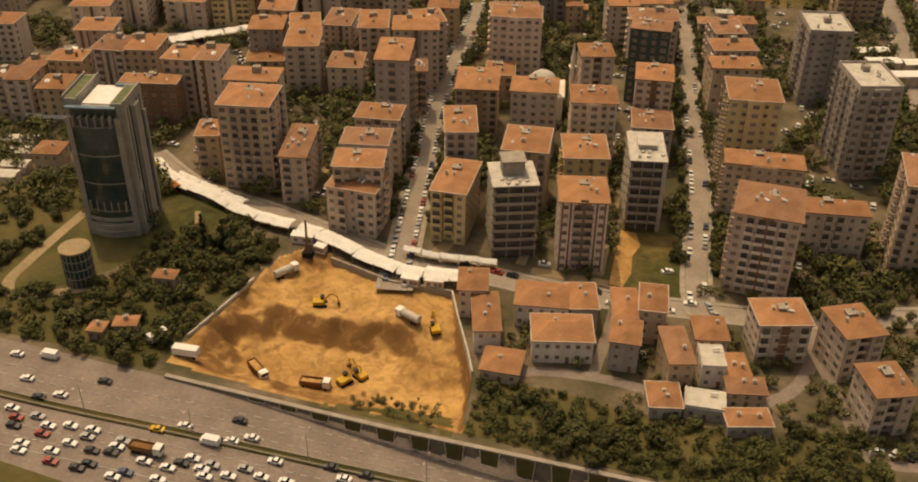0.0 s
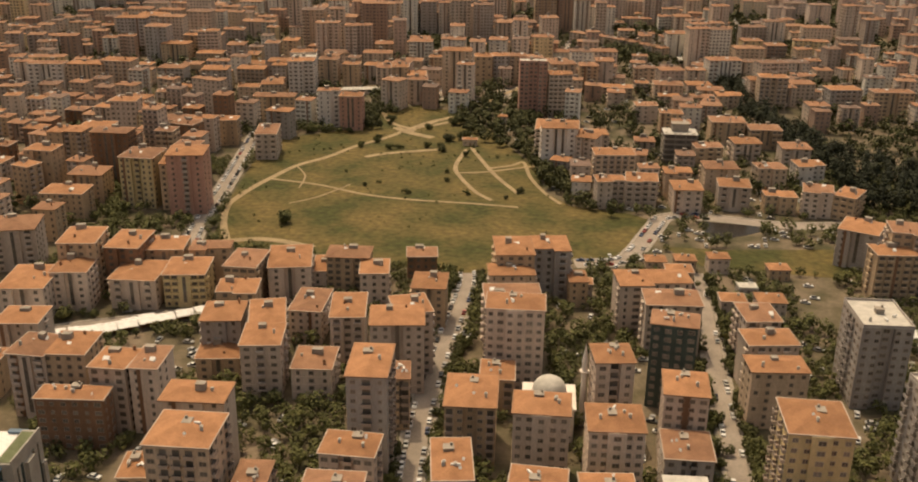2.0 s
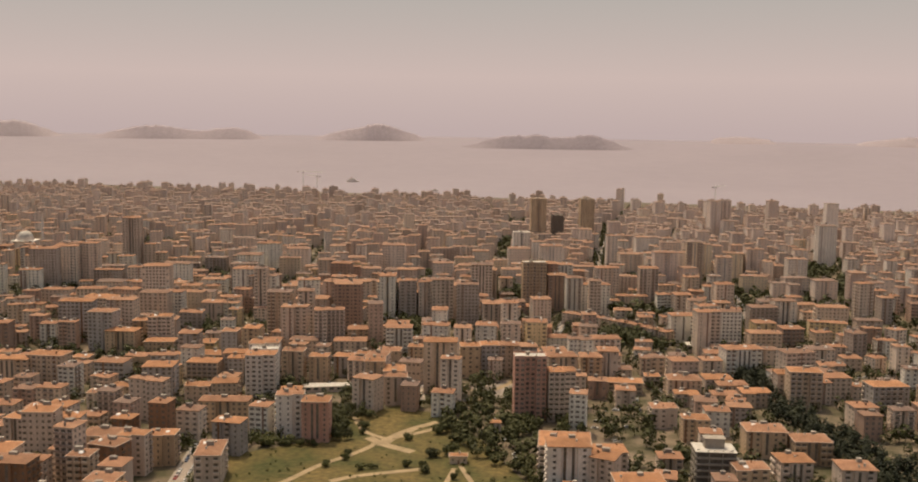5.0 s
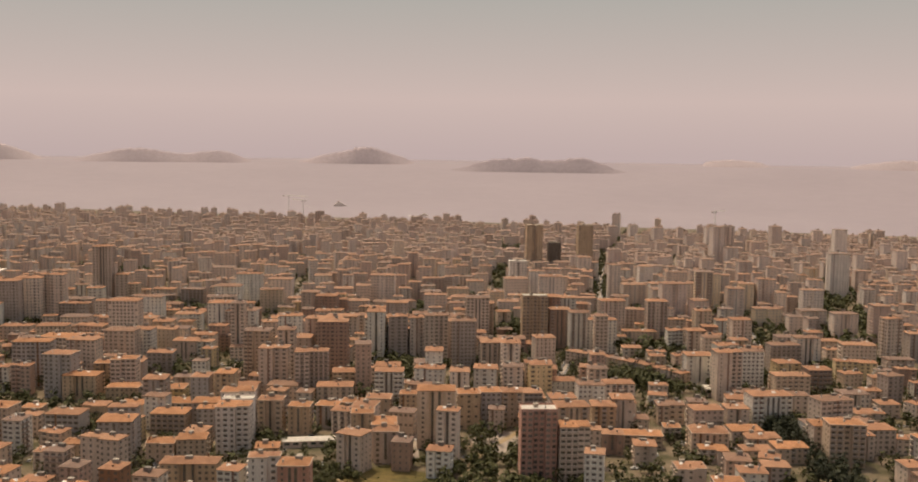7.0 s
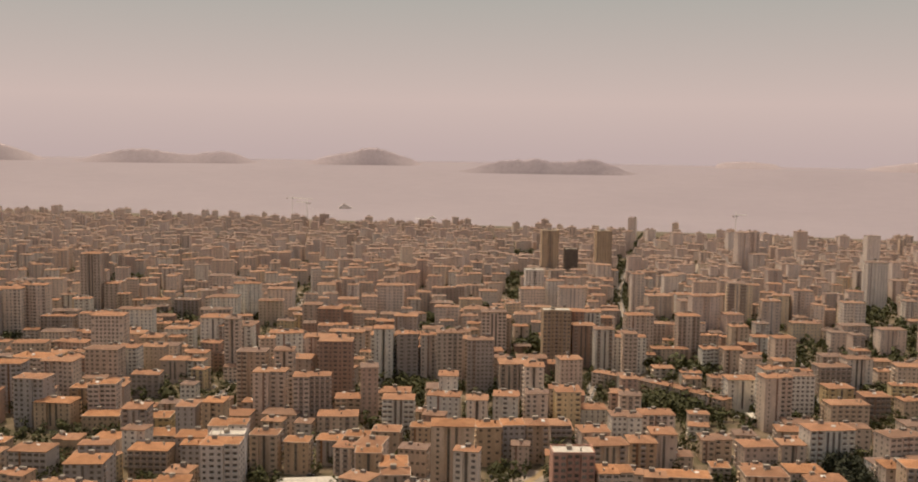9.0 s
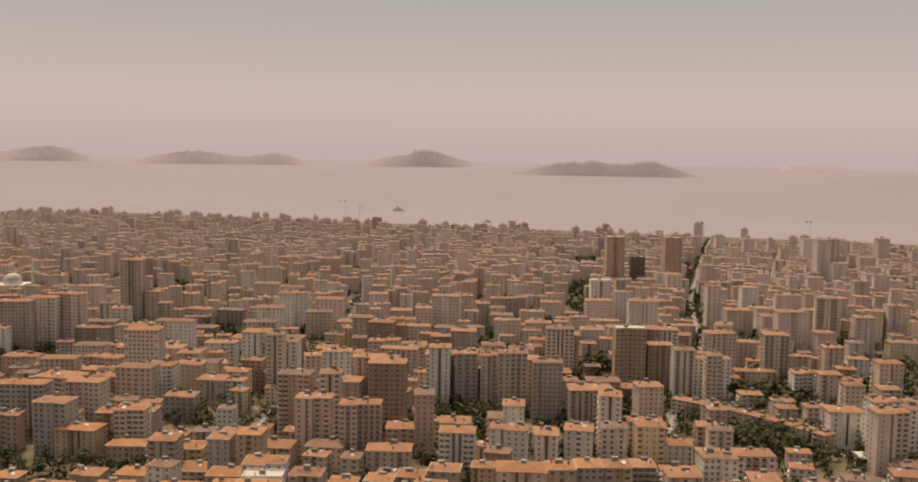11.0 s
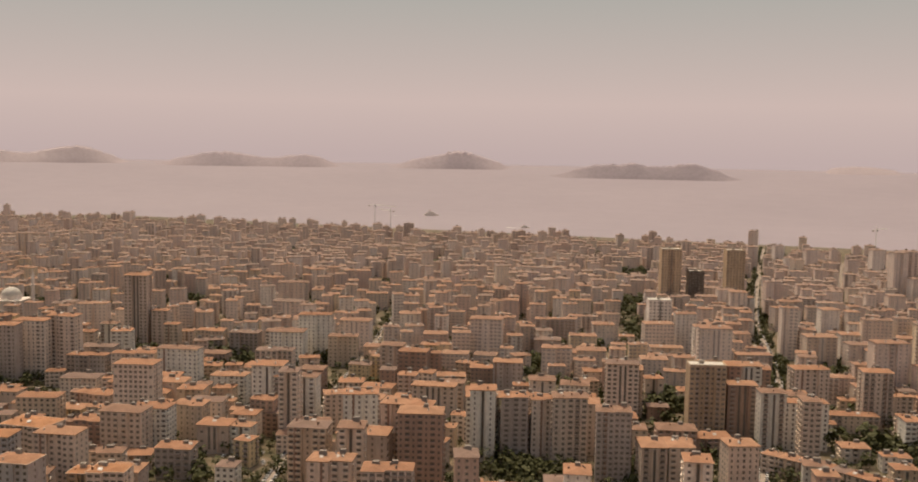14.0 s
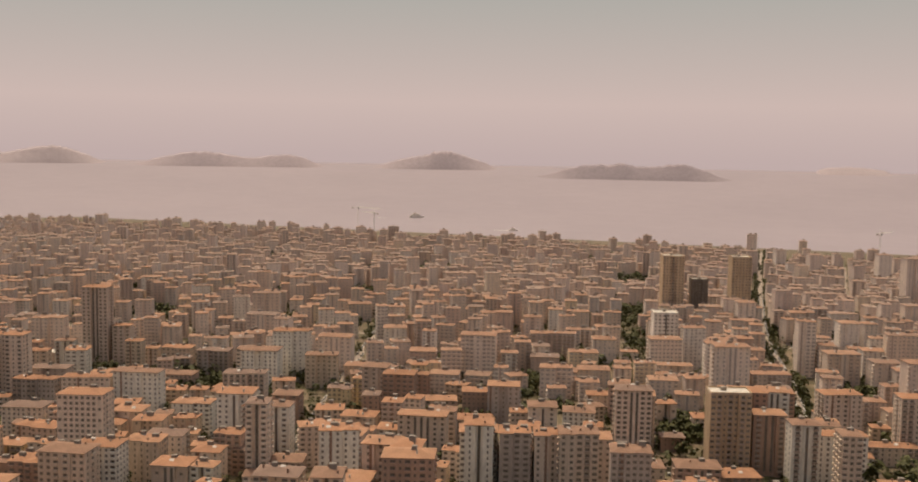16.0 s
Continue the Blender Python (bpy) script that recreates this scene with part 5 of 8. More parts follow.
strip("drive", smooth_line([(-200, 238), (-199.3, 229.7), (-199, 215), (-198.3, 200), (-197, 189.5), (-191, 184.5), (-181, 188.6), (-171, 196)]), 3.6, 0.075, M["path"], "pale paved drive by the tower", category="drive")
strip("garden_path", smooth_line([(-165, 242), (-159.2, 231), (-156.6, 218), (-160.8, 209.7)]), 1.8, 0.07, M["path"], "pale garden path on grass", category="path")
flat_area("lawn", [(-172, 246), (-158, 244), (-146, 238), (-150, 224), (-164, 210), (-172, 218), (-172, 234)], 0.04, M["grass"], "dry lawn beside the tower", "lawn")

# ---- mosque ----
mq = root("mosque", pose(-75.6, 347.5, 0, 0, 0, 12) @ Matrix.Scale(1.22, 4), "white domed mosque with one slim minaret", "mosque")
FOOT.append((-75, 347, 9))
part("hall", boxes_mesh("hall", [(-6.5, -6, -0.5, 6.5, 6, 9.5), (-7, -6.5, 9.5, 7, 6.5, 10)], M["white"]), mq)
part("drum", mesh("drum", *tube((0, 0, 10), (0, 0, 12), 4.8, 4.6, 20), [M["white"]]), mq)
dv, df = [], []
for j in range(7):
    a = j / 6 * math.pi / 2
    dv += [(4.4 * math.cos(a) * math.cos(i * math.pi / 10), 4.4 * math.cos(a) * math.sin(i * math.pi / 10), 12 + 3.6 * math.sin(a)) for i in range(20)]
df = [(j * 20 + i, j * 20 + (i + 1) % 20, j * 20 + 20 + (i + 1) % 20, j * 20 + 20 + i) for j in range(6) for i in range(20)]
dome = part("dome", mesh("dome", dv, df, [M["concrete_light"]]), mq)
for p in dome.data.polygons:
    p.use_smooth = True
part("minaret", mesh("minaret", *join([tube((9, 3, -0.5), (9, 3, 19), 0.9, 0.75, 10), tube((9, 3, 15.5), (9, 3, 16.3), 0.8, 1.4, 10), tube((9, 3, 19), (9, 3, 24), 0.85, 0.05, 10)]), [M["white"]]), mq)
for i in range(3):
    part("half_dome", mesh("half_dome", *tube((-5 + 5 * i, -6, 9.9), (-5 + 5 * i, -6, 10.8), 1.4, 0.5, 10), [M["concrete_light"]]), mq)

for x, y, yaw, s in ((-915, 1235, 20, 1.7), (-78, 988, 17, 1.0)):
    copy_thing(mq, pose(x, y, 0, 0, 0, yaw) @ Matrix.Scale(s, 4))
    FOOT.append((x, y, 11 * s))


def hall_shed(x, y, yaw, w, d, h):
    b = root("flat_hall", pose(x, y, 0, 0, 0, yaw), "low hall with a pale sheet roof", "hall", "low halls")
    FOOT.append((x, y, w * 0.5))
    part("wall", boxes_mesh("wall", [(-w / 2, -d / 2, -0.5, w / 2, d / 2, h)], M["pale"]), b)
    part("roof", mesh("roof", [(-w / 2 - 0.4, -d / 2 - 0.4, h), (w / 2 + 0.4, -d / 2 - 0.4, h), (w / 2 + 0.4, d / 2 + 0.4, h), (-w / 2 - 0.4, d / 2 + 0.4, h), (-w / 2 - 0.4, 0, h + d * 0.1), (w / 2 + 0.4, 0, h + d * 0.1)], [(0, 1, 5, 4), (2, 3, 4, 5), (1, 2, 5), (3, 0, 4), (3, 2, 1, 0)], [M["concrete_light"]]), b)
    for i in range(int(w / 5)):
        part("window", boxes_mesh("window", [(-w / 2 + 5 * i + 1, -d / 2 - 0.06, h * 0.45, -w / 2 + 5 * i + 4, -d / 2 + 0.1, h * 0.8)], M["tower_glass"]), b)


hall_shed(-768, 1176, 20, 38, 12, 8)
hall_shed(-66, 951, 17, 22, 14, 6)
hall_shed(-310.0, 766.1, 24, 30, 9, 4)
hall_shed(-162.8, 817.0, 15, 20, 12, 7)
hall_shed(-85, 962, 17, 14, 12, 6)

# ---- market stalls: rows of white canopies ----
def canopy(x, y, yaw, length, depth, m, h=3.0):
    b = root("market_canopy", pose(x, y, 0, 0, 0, yaw), "sagging white canvas canopy over market stalls" if m == M["tent"] else "coloured canvas canopy over market stalls", "canopy", "market canopies")
    a, e = length / 2, depth / 2
    r = random.Random(int(x * 7 + y * 3))
    n = 5
    v, f = [], []
    for i in range(n + 1):
        for j, (py, pz) in enumerate(((-e, h - 0.35), (-e * 0.5, h + 0.15), (0, h + 0.55), (e * 0.5, h + 0.15), (e, h - 0.35))):
            v.append((-a + length * i / n, py, pz + r.uniform(-0.12, 0.12) - (0.12 if i % 2 else 0)))
    f = [(i * 5 + j, i * 5 + j + 1, i * 5 + j + 6, i * 5 + j + 5) for i in range(n) for j in range(4)]
    k = len(v)
    v += [(p[0], p[1], p[2] - 0.06) for p in v[:k]]
    f = [q[::-1] for q in f] + [tuple(i + k for i in q) for q in f]
    part("canvas", mesh("canvas", v, f, [m]), b)
    for sx in (-a + 0.2, a - 0.2):
        for sy in (-e + 0.2, e - 0.2):
            part("pole", mesh("pole", *tube((sx, sy, -0.1), (sx, sy, h - 0.3), 0.06, 0.06, 6), [M["concrete"]]), b)
    part("stall_table", boxes_mesh("stall_table", [(-a * 0.8, -e * 0.5, 0.7, a * 0.8, e * 0.1, 0.8), (-a * 0.75, -e * 0.4, 0, -a * 0.7, 0, 0.7), (a * 0.7, -e * 0.4, 0, a * 0.75, 0, 0.7)], M["rust"]), b)


def canopy_row(line, depth, step, seed, off=0.0):
    r = random.Random(seed)
    pts = smooth_line(line, 30)
    run, last = 0.0, pts[0]
    for p in pts[1:]:
        run += math.hypot(p[0] - last[0], p[1] - last[1])
        if run > step:
            yaw = math.degrees(math.atan2(p[1] - last[1], p[0] - last[0]))
            pick = r.random()
            canopy(p[0] - math.sin(radians(yaw)) * off, p[1] + math.cos(radians(yaw)) * off, yaw + r.uniform(-3, 3), step * r.uniform(0.98, 1.06), depth * r.uniform(0.9, 1.15), M["orange"] if pick < 0.02 else M["tent"], 3.0 + r.uniform(-0.2, 0.5))
            run = 0.0
        last = p


canopy_row([(-196, 266), (-188, 259.5), (-178, 254), (-162, 249), (-145, 242.5), (-132, 241)], 5.0, 6.0, 1)
canopy_row([(-183, 259), (-170, 254.5), (-150, 248)], 3.4, 5.0, 7)
canopy_row([(-131, 241), (-121, 239), (-108, 234.5), (-98, 231), (-87, 229), (-70, 230.5)], 5.6, 7.6, 2)
canopy(-192.5, 262.0, -42, 6.0, 5.0, M["yellow_paint"])
canopy(-178.5, 251.0, -28, 4.0, 3.0, M["orange"])
canopy_row([(-95, 239.6), (-79, 239.2), (-62, 241.5)], 2.6, 5.5, 3)
canopy_row([(-286, 338), (-262, 350), (-247, 364), (-232, 379), (-220, 389)], 7.0, 7.0, 4)
canopy_row([(-282, 345), (-258, 357), (-240, 374)], 5.0, 6.0, 5)


def cabin(x, y, yaw, w, d, h, z=0.0):
    b = root("site_cabin", pose(x, y, z, 0, 0, yaw), "white site cabin with a flat roof and small windows", "cabin", "site cabins")
    part("wall", boxes_mesh("wall", [(-w / 2, -d / 2, 0, w / 2, d / 2, h)], M["white"]), b)
    part("roof", boxes_mesh("roof", [(-w / 2 - 0.15, -d / 2 - 0.15, h, w / 2 + 0.15, d / 2 + 0.15, h + 0.15)], M["tent"]), b)
    for u in (-0.28, 0.1, 0.34):
        part("window", WIN["s"], b, pose(u * w, -d / 2, h * 0.55))


for c in ((-124.5, 236.5, 8, 7.0, 3.0, 2.8), (-85, 225.8, 4, 5.2, 2.6, 2.6), (-78, 227, 8, 5.6, 2.6, 2.6), (-117, 233, -8, 3.4, 2.4, 2.4)):
    cabin(*c)

# ---- excavation: retaining walls and machines ----
def wall_run(name, line, bottom, top, thick, m, label):
    b = root(name, pose(0, 0, 0), label, "wall")
    for (xa, ya), (xb, yb) in zip(line, line[1:]):
        length = math.hypot(xb - xa, yb - ya)
        part("wall_panel", boxes_mesh("wall_panel", [(0, -thick / 2, bottom, length - 0.04, thick / 2, top)], m), b, pose(xa, ya, 0, 0, 0, math.degrees(math.atan2(yb - ya, xb - xa))))
    return b


def spaced(line, gap):
    out = []
    for (xa, ya), (xb, yb) in zip(line, line[1:]):
        n = max(1, int(math.hypot(xb - xa, yb - ya) / gap))
        out += [(xa + (xb - xa) * i / n, ya + (yb - ya) * i / n) for i in range(n)]
    return out + [line[-1]]


wall_run("retaining_wall", spaced([(-112.5, 230.6), (-104, 228.4), (-91, 225.0), (-72, 225.8)], 4.0), -6.5, 0.55, 0.7, M["concrete"], "weathered concrete retaining wall above the excavation")
wall_run("boundary_wall", spaced([(-72, 225.4), (-66, 213), (-60, 201.5), (-56, 193)], 4.0), -5.0, 0.9, 0.5, M["concrete_light"], "pale concrete wall along the excavation's edge")
wall_run("boundary_wall", spaced([(-129.4, 213), (-130.8, 201), (-133.8, 183)], 4.0), -4.0, 1.0, 0.5, M["concrete_light"], "pale concrete wall along the excavation's edge")

WHEEL = mesh("wheel", *tube((-0.16, 0, 0), (0.16, 0, 0), 0.46, 0.46, 12), [M["rubber"]])


def tipper_truck(x, y, yaw, z, kind):
    """A lorry heading along its own +x: cab, chassis, tipping body or tank, wheels."""
    b = root("tank_truck" if kind == "tank" else "tipper_truck", pose(x, y, z, 0, 0, yaw), {"sand": "white-cabbed tipper truck with a dusty steel body", "rust": "white-cabbed tipper truck with a rusty brown body", "tank": "truck with a pale round tank"}[kind], "truck", "trucks")
    part("chassis", boxes_mesh("chassis", [(-4.0, -0.45, 0.7, 3.6, 0.45, 0.95)], M["rubber"]), b)
    part("cab", boxes_mesh("cab", [(2.2, -1.15, 0.7, 4.1, 1.15, 2.9)], M["tent"]), b)
    part("windscreen", boxes_mesh("windscreen", [(4.08, -1.0, 1.8, 4.14, 1.0, 2.65)], M["car_glass"]), b)
    if kind == "tank":
        part("tank", mesh("tank", *tube((-4.0, 0, 2.0), (1.9, 0, 2.0), 1.15, 1.15, 14), [M["concrete_light"]]), b)
    else:
        m = M["rust"]
        part("tipper_body", boxes_mesh("tipper_body", [(-4.2, -1.2, 1.0, 1.9, 1.2, 1.2), (-4.2, -1.2, 1.2, 1.9, -1.08, 2.5), (-4.2, 1.08, 1.2, 1.9, 1.2, 2.5), (1.78, -1.08, 1.2, 1.9, 1.08, 2.8), (-4.2, -1.08, 1.2, -4.08, 1.08, 2.3)], m), b)
        part("load", boxes_mesh("load", [(-4.0, -1.06, 1.2, 1.76, 1.06, 1.9)], M["sand"] if kind == "sand" else M["rust"]), b)
    for wx in (-3.2, -2.0, 3.0):
        for wy in (-1.0, 1.0):
            part("wheel", WHEEL, b, pose(wx, wy, 0.46, 0, 0, 90))


def excavator(x, y, yaw, z):
    b = root("excavator", pose(x, y, z, 0, 0, yaw), "yellow tracked excavator with a bent boom", "excavator", "excavators")
    for s in (-1, 1):
        part("track", boxes_mesh("track", [(-1.8, s * 1.1 - 0.3, 0, 1.8, s * 1.1 + 0.3, 0.8), (-2.0, s * 1.1 - 0.3, 0.2, 2.0, s * 1.1 + 0.3, 0.6)], M["rubber"]), b)
    part("body", boxes_mesh("body", [(-2.0, -1.2, 0.9, 1.2, 1.2, 1.9)], M["yellow_paint"]), b)
    part("cab", boxes_mesh("cab", [(0.2, 0.2, 1.9, 1.3, 1.2, 3.0)], M["car_glass"]), b)
    part("boom", mesh("boom", *join([tube((1.0, -0.3, 1.7), (3.2, -0.3, 4.3), 0.28, 0.24, 6), tube((3.2, -0.3, 4.3), (5.0, -0.3, 3.6), 0.24, 0.2, 6)]), [M["yellow_paint"]]), b)
    part("arm", mesh("arm", *tube((5.0, -0.3, 3.6), (5.4, -0.3, 1.4), 0.2, 0.15, 6), [M["yellow_paint"]]), b)
    part("bucket", boxes_mesh("bucket", [(4.9, -0.8, 0.6, 5.8, 0.2, 1.4)], M["rust"]), b)


def in_pit(x, y):
    return pit_level(x, y) + 0.05


for x, y, yaw, kind in ((-114, 184, -35, "sand"), (-97, 184, 8, "sand"), (-80.5, 211.5, 160, "tank"), (-123, 221, 60, "tank")):
    tipper_truck(x, y, yaw, in_pit(x, y), kind)
for x, y, yaw in ((-72, 210, 120), (-90, 187.5, 60), (-87, 191, 150), (-107, 210, 20)):
    excavator(x, y, yaw, in_pit(x, y))
rig = root("drilling_rig", pose(-120.5, 231, in_pit(-120.5, 231)), "tall dark drilling rig with a lattice mast", "drilling rig")
part("mast", boxes_mesh("mast", [(-0.25, -0.25, 0, 0.25, 0.25, 13), (-0.35, -0.5, 1, 0.35, -0.25, 6)], M["rust"]), rig)
part("base", boxes_mesh("base", [(-1.5, -1.2, 0.0, 1.5, 2.6, 1.8)], M["rubber"]), rig)
part("brace", mesh("brace", *tube((0, 2.2, 1.8), (0, 0.2, 8), 0.12, 0.1, 6), [M["rust"]]), rig)


def trailer(x, y, yaw, length, z):
    b = root("trailer", pose(x, y, z, 0, 0, yaw), "long white box trailer parked on sand", "trailer", "trailers")
    part("box", boxes_mesh("box", [(-length / 2, -1.2, 1.0, length / 2, 1.2, 3.2)], M["tent"]), b)
    part("chassis", boxes_mesh("chassis", [(-length / 2, -0.6, 0.7, length / 2, 0.6, 1.0)], M["rubber"]), b)
    for wx in (-0.4, -0.28, 0.35):
        for wy in (-1.0, 1.0):
            part("wheel", WHEEL, b, pose(wx * length, wy, 0.46, 0, 0, 90))


trailer(-130.5, 176.5, 6, 7.0, in_pit(-130.5, 176.5))
trailer(-140.5, 179.0, 62, 5.2, 0.0)

# ---- on the coast and the water ----
def ferry(x, y, yaw, size, wake):
    r = math.hypot(x + 110, y - 330)
    b = root("ferry", pose(x, y, sea_level(r), 0, 0, yaw), "small white passenger ferry under way on pale sea", "ship")
    n, v, f = 10, [], []
    for z, k in ((-0.5, 0.75), (3.0 * size, 1.0)):
        for i in range(n):
            a = 6.2832 * i / n
            c = math.cos(a)
            v.append((c * 15 * size * k, math.copysign(abs(math.sin(a)) ** 0.6, math.sin(a)) * 4.2 * size * k * (1 - 0.35 * max(0, c)), z))
    f = [(i, (i + 1) % n, n + (i + 1) % n, n + i) for i in range(n)] + [tuple(range(n, 2 * n))]
    part("hull", mesh("hull", v, f, [M["white"]]), b)
    part("deckhouse", boxes_mesh("deckhouse", [(-11 * size, -3 * size, 3 * size, 7 * size, 3 * size, 6 * size), (-7 * size, -2.5 * size, 6 * size, 4 * size, 2.5 * size, 8.2 * size)], M["white"]), b)
    part("funnel", mesh("funnel", *tube((-3 * size, 0, 8 * size), (-3.4 * size, 0, 11 * size), 1.1 * size, 0.9 * size, 10), [M["brown"]]), b)
    way = Vector((-math.cos(radians(yaw)), -math.sin(radians(yaw))))
    line = [(x + way.x * s * wake, y + way.y * s * wake) for s in (0.1, 0.4, 0.7, 1.0)]
    fv, ff = [], []
    for i, (px, py) in enumerate(line):
        w = 2.0 + 2.2 * i
        z = max(sea_level(math.hypot(px + 110, py - 330)), sea_level(math.hypot(px + 110, py - 330) + w)) + 0.35
        fv += [(px - way.y * w * 0.5, py + way.x * w * 0.5, z), (px + way.y * w * 0.5, py - way.x * w * 0.5, z)]
        if i:
            ff.append((2 * i - 2, 2 * i - 1, 2 * i + 1, 2 * i))
    tagged(new("wake", mesh("wake", fv, ff, [M["tent"]])), "white foaming wake behind a ferry", "wake", kind="structure")


def tower_crane(x, y, yaw, h, reach):
    b = root("tower_crane", pose(x, y, 0, 0, 0, yaw), "pale steel tower crane with a long level jib", "crane", "tower cranes")
    q, t = 0.9, 0.13
    rails = join([tube((sx * q, sy * q, 0), (sx * q, sy * q, h), t, t, 4) for sx in (-1, 1) for sy in (-1, 1)] + [tube((q * sx, -q, k * 3.0), (-q * sx, -q, k * 3.0 + 3), t * 0.7, t * 0.7, 4) for k in range(int(h / 3)) for sx in (-1, 1)])
    part("mast", mesh("mast", *rails, [M["tent"]]), b)
    part("jib", mesh("jib", *join([tube((0, sy * 0.7, h), (reach, sy * 0.5, h), 0.22, 0.16, 4) for sy in (-1, 1)] + [tube((0, 0, h + 1.6), (reach, 0, h + 0.7), 0.22, 0.16, 4)] + [tube((k * 3.0, 0, h + 1.5), (k * 3.0 + 1.5, 0.6, h), 0.1, 0.1, 4) for k in range(int(reach / 3))]), [M["tent"]]), b)
    part("counter_jib", mesh("counter_jib", *join([tube((0, sy * 0.7, h), (-reach * 0.3, sy * 0.7, h), 0.2, 0.2, 4) for sy in (-1, 1)]), [M["tent"]]), b)
    part("counterweight", boxes_mesh("counterweight", [(-reach * 0.3, -1, h - 2.2, -reach * 0.3 + 3, 1, h)], M["concrete"]), b)
    part("operator_cab", boxes_mesh("operator_cab", [(0.4, -1.8, h - 2.4, 2.2, -0.2, h - 0.1)], M["tower_glass"]), b)
    part("peak", mesh("peak", *tube((0, 0, h), (0, 0, h + 6), 0.5, 0.1, 4), [M["tent"]]), b)


ferry(-1115, 2865, 28, 1.3, 95)
ferry(-793, 2615, 8, 0.7, 42)
tower_crane(-1010, 2290, -20, 58, 58)
tower_crane(-970, 2275, 150, 50, 40)
tower_crane(-95, 2130, 60, 60, 36)


# ---- motorway ----
MEDIAN = [(-330, 146.5), (-240, 147), (-167, 147.9), (-141.6, 148.6), (-118, 150), (-88, 153), (-61.5, 156.4), (-30, 160), (10, 162), (90, 164)]
strip("verge", smooth_line(MEDIAN), 2.2, lambda x, y: road_level(x) + 0.1, M["meadow"], "dry grass strip between the carriageways", category="verge")
for s in (-0.85, 0.85):
    strip("guard_rail", [(x, y + s) for x, y in smooth_line(MEDIAN)], 0.22, lambda x, y: road_level(x) + 0.75, M["concrete"], "grey guard rail along the motorway", category="guard rail")
for off, dash in ((3.6, True), (7.0, True), (10.4, True), (-4.5, True), (-8.0, True), (-11.5, True), (-15.0, False)):
    pts = smooth_line(MEDIAN, 16)
    v, f = [], []
    for i in range(len(pts) - 1):
        if dash and i % 2:
            continue
        (xa, ya), (xb, yb) = pts[i], pts[i + 1]
        k = len(v)
        sag = 1 if off > 0 else 0
        ya2, yb2 = ya + off * (1 - 0.25 * max(0, min(1, (xa + 100) / 90)) * sag), yb + off * (1 - 0.25 * max(0, min(1, (xb + 100) / 90)) * sag)
        for dz in (0.02, -0.13):
            v += [(xa, ya2 - 0.09, road_level(xa) + dz), (xb, yb2 - 0.09, road_level(xb) + dz), (xb, yb2 + 0.09, road_level(xb) + dz), (xa, ya2 + 0.09, road_level(xa) + dz)]
        f += [(k, k + 1, k + 2, k + 3), (k, k + 4, k + 5, k + 1), (k + 2, k + 6, k + 7, k + 3)]
    tagged(new("lane_marking", mesh("lane_marking", v, f, [M["line"]])), "worn white lane marking on asphalt", "road marking", kind="structure")
strip("verge", [(-330, 118), (-151, 122.5), (-120, 121), (0, 116)], 12.0, lambda x, y: road_level(x) + 0.02, M["meadow"], "dry grass slope beside the motorway", category="verge")

# the wall between motorway and excavation, higher as the road sinks
cut = root("cutting_wall", pose(0, 0, 0), "concrete cutting wall with framed planted panels along the motorway", "wall")
wx = -131.0
while wx < 70:
    nx_, y0 = wx + 2.9, edge_y(wx)
    # panels coloured dark to stand for the shade of the wall's recesses
    part("wall_panel", boxes_mesh("wall_panel", [(wx, y0, road_level(nx_) - 0.6, nx_ - 0.02, y0 + 0.8, 0.2)], M["dark_shade"]), cut)
    part("coping", boxes_mesh("coping", [(wx, y0 - 0.2, 0.2, nx_ - 0.02, y0 + 1.0, 0.6)], M["concrete"]), cut)
    wx = nx_
wx = -122.0
while wx < 60:
    y0, lo = edge_y(wx), road_level(wx)
    tall = 0.2 - lo
    if tall > 1.2:
        a0, a1 = 1.9, 2.45
        v = [(-a0, 0, 0.12 * tall), (a0, 0, 0.12 * tall), (a1, 0, tall), (-a1, 0, tall), (-a0, -0.3, 0.12 * tall), (a0, -0.3, 0.12 * tall), (a1, -0.3, tall), (-a1, -0.3, tall)]
        f = [(4, 5, 6, 7), (0, 1, 5, 4), (1, 2, 6, 5), (2, 3, 7, 6), (3, 0, 4, 7)]
        pan = part("planted_panel", mesh("planted_panel", v, f, [M["meadow"]]), cut, pose(wx, y0, lo))
        for s in (-1, 1):
            part("frame_bar", mesh("frame_bar", *tube((s * a0, -0.35, 0.1 * tall), (s * a1, -0.35, tall), 0.11, 0.11, 4), [M["concrete_light"]]), pan)
        for i in range(4):
            part("frame_bar", mesh("frame_bar", *tube((-a0 + i * a0 / 2, -0.35, 0.12 * tall + (0.4 if i % 2 else 0)), (-a0 + (i + 1) * a0 / 2, -0.35, 0.12 * tall + (0 if i % 2 else 0.4)), 0.12, 0.12, 4), [M["concrete_light"]]), pan)
    wx += 8.7


def street_lamp(x, y, z, h):
    b = root("street_lamp", pose(x, y, z), "tall grey motorway lamp with two arms", "lamp post", "motorway lamps")
    part("pole", mesh("pole", *tube((0, 0, 0), (0, 0, h), 0.12, 0.07, 8), [M["concrete"]]), b)
    for s in (-1, 1):
        arm = part("arm", mesh("arm", *tube((0, 0, h - 0.1), (0, s * 1.6, h + 0.3), 0.06, 0.05, 6), [M["concrete"]]), b)
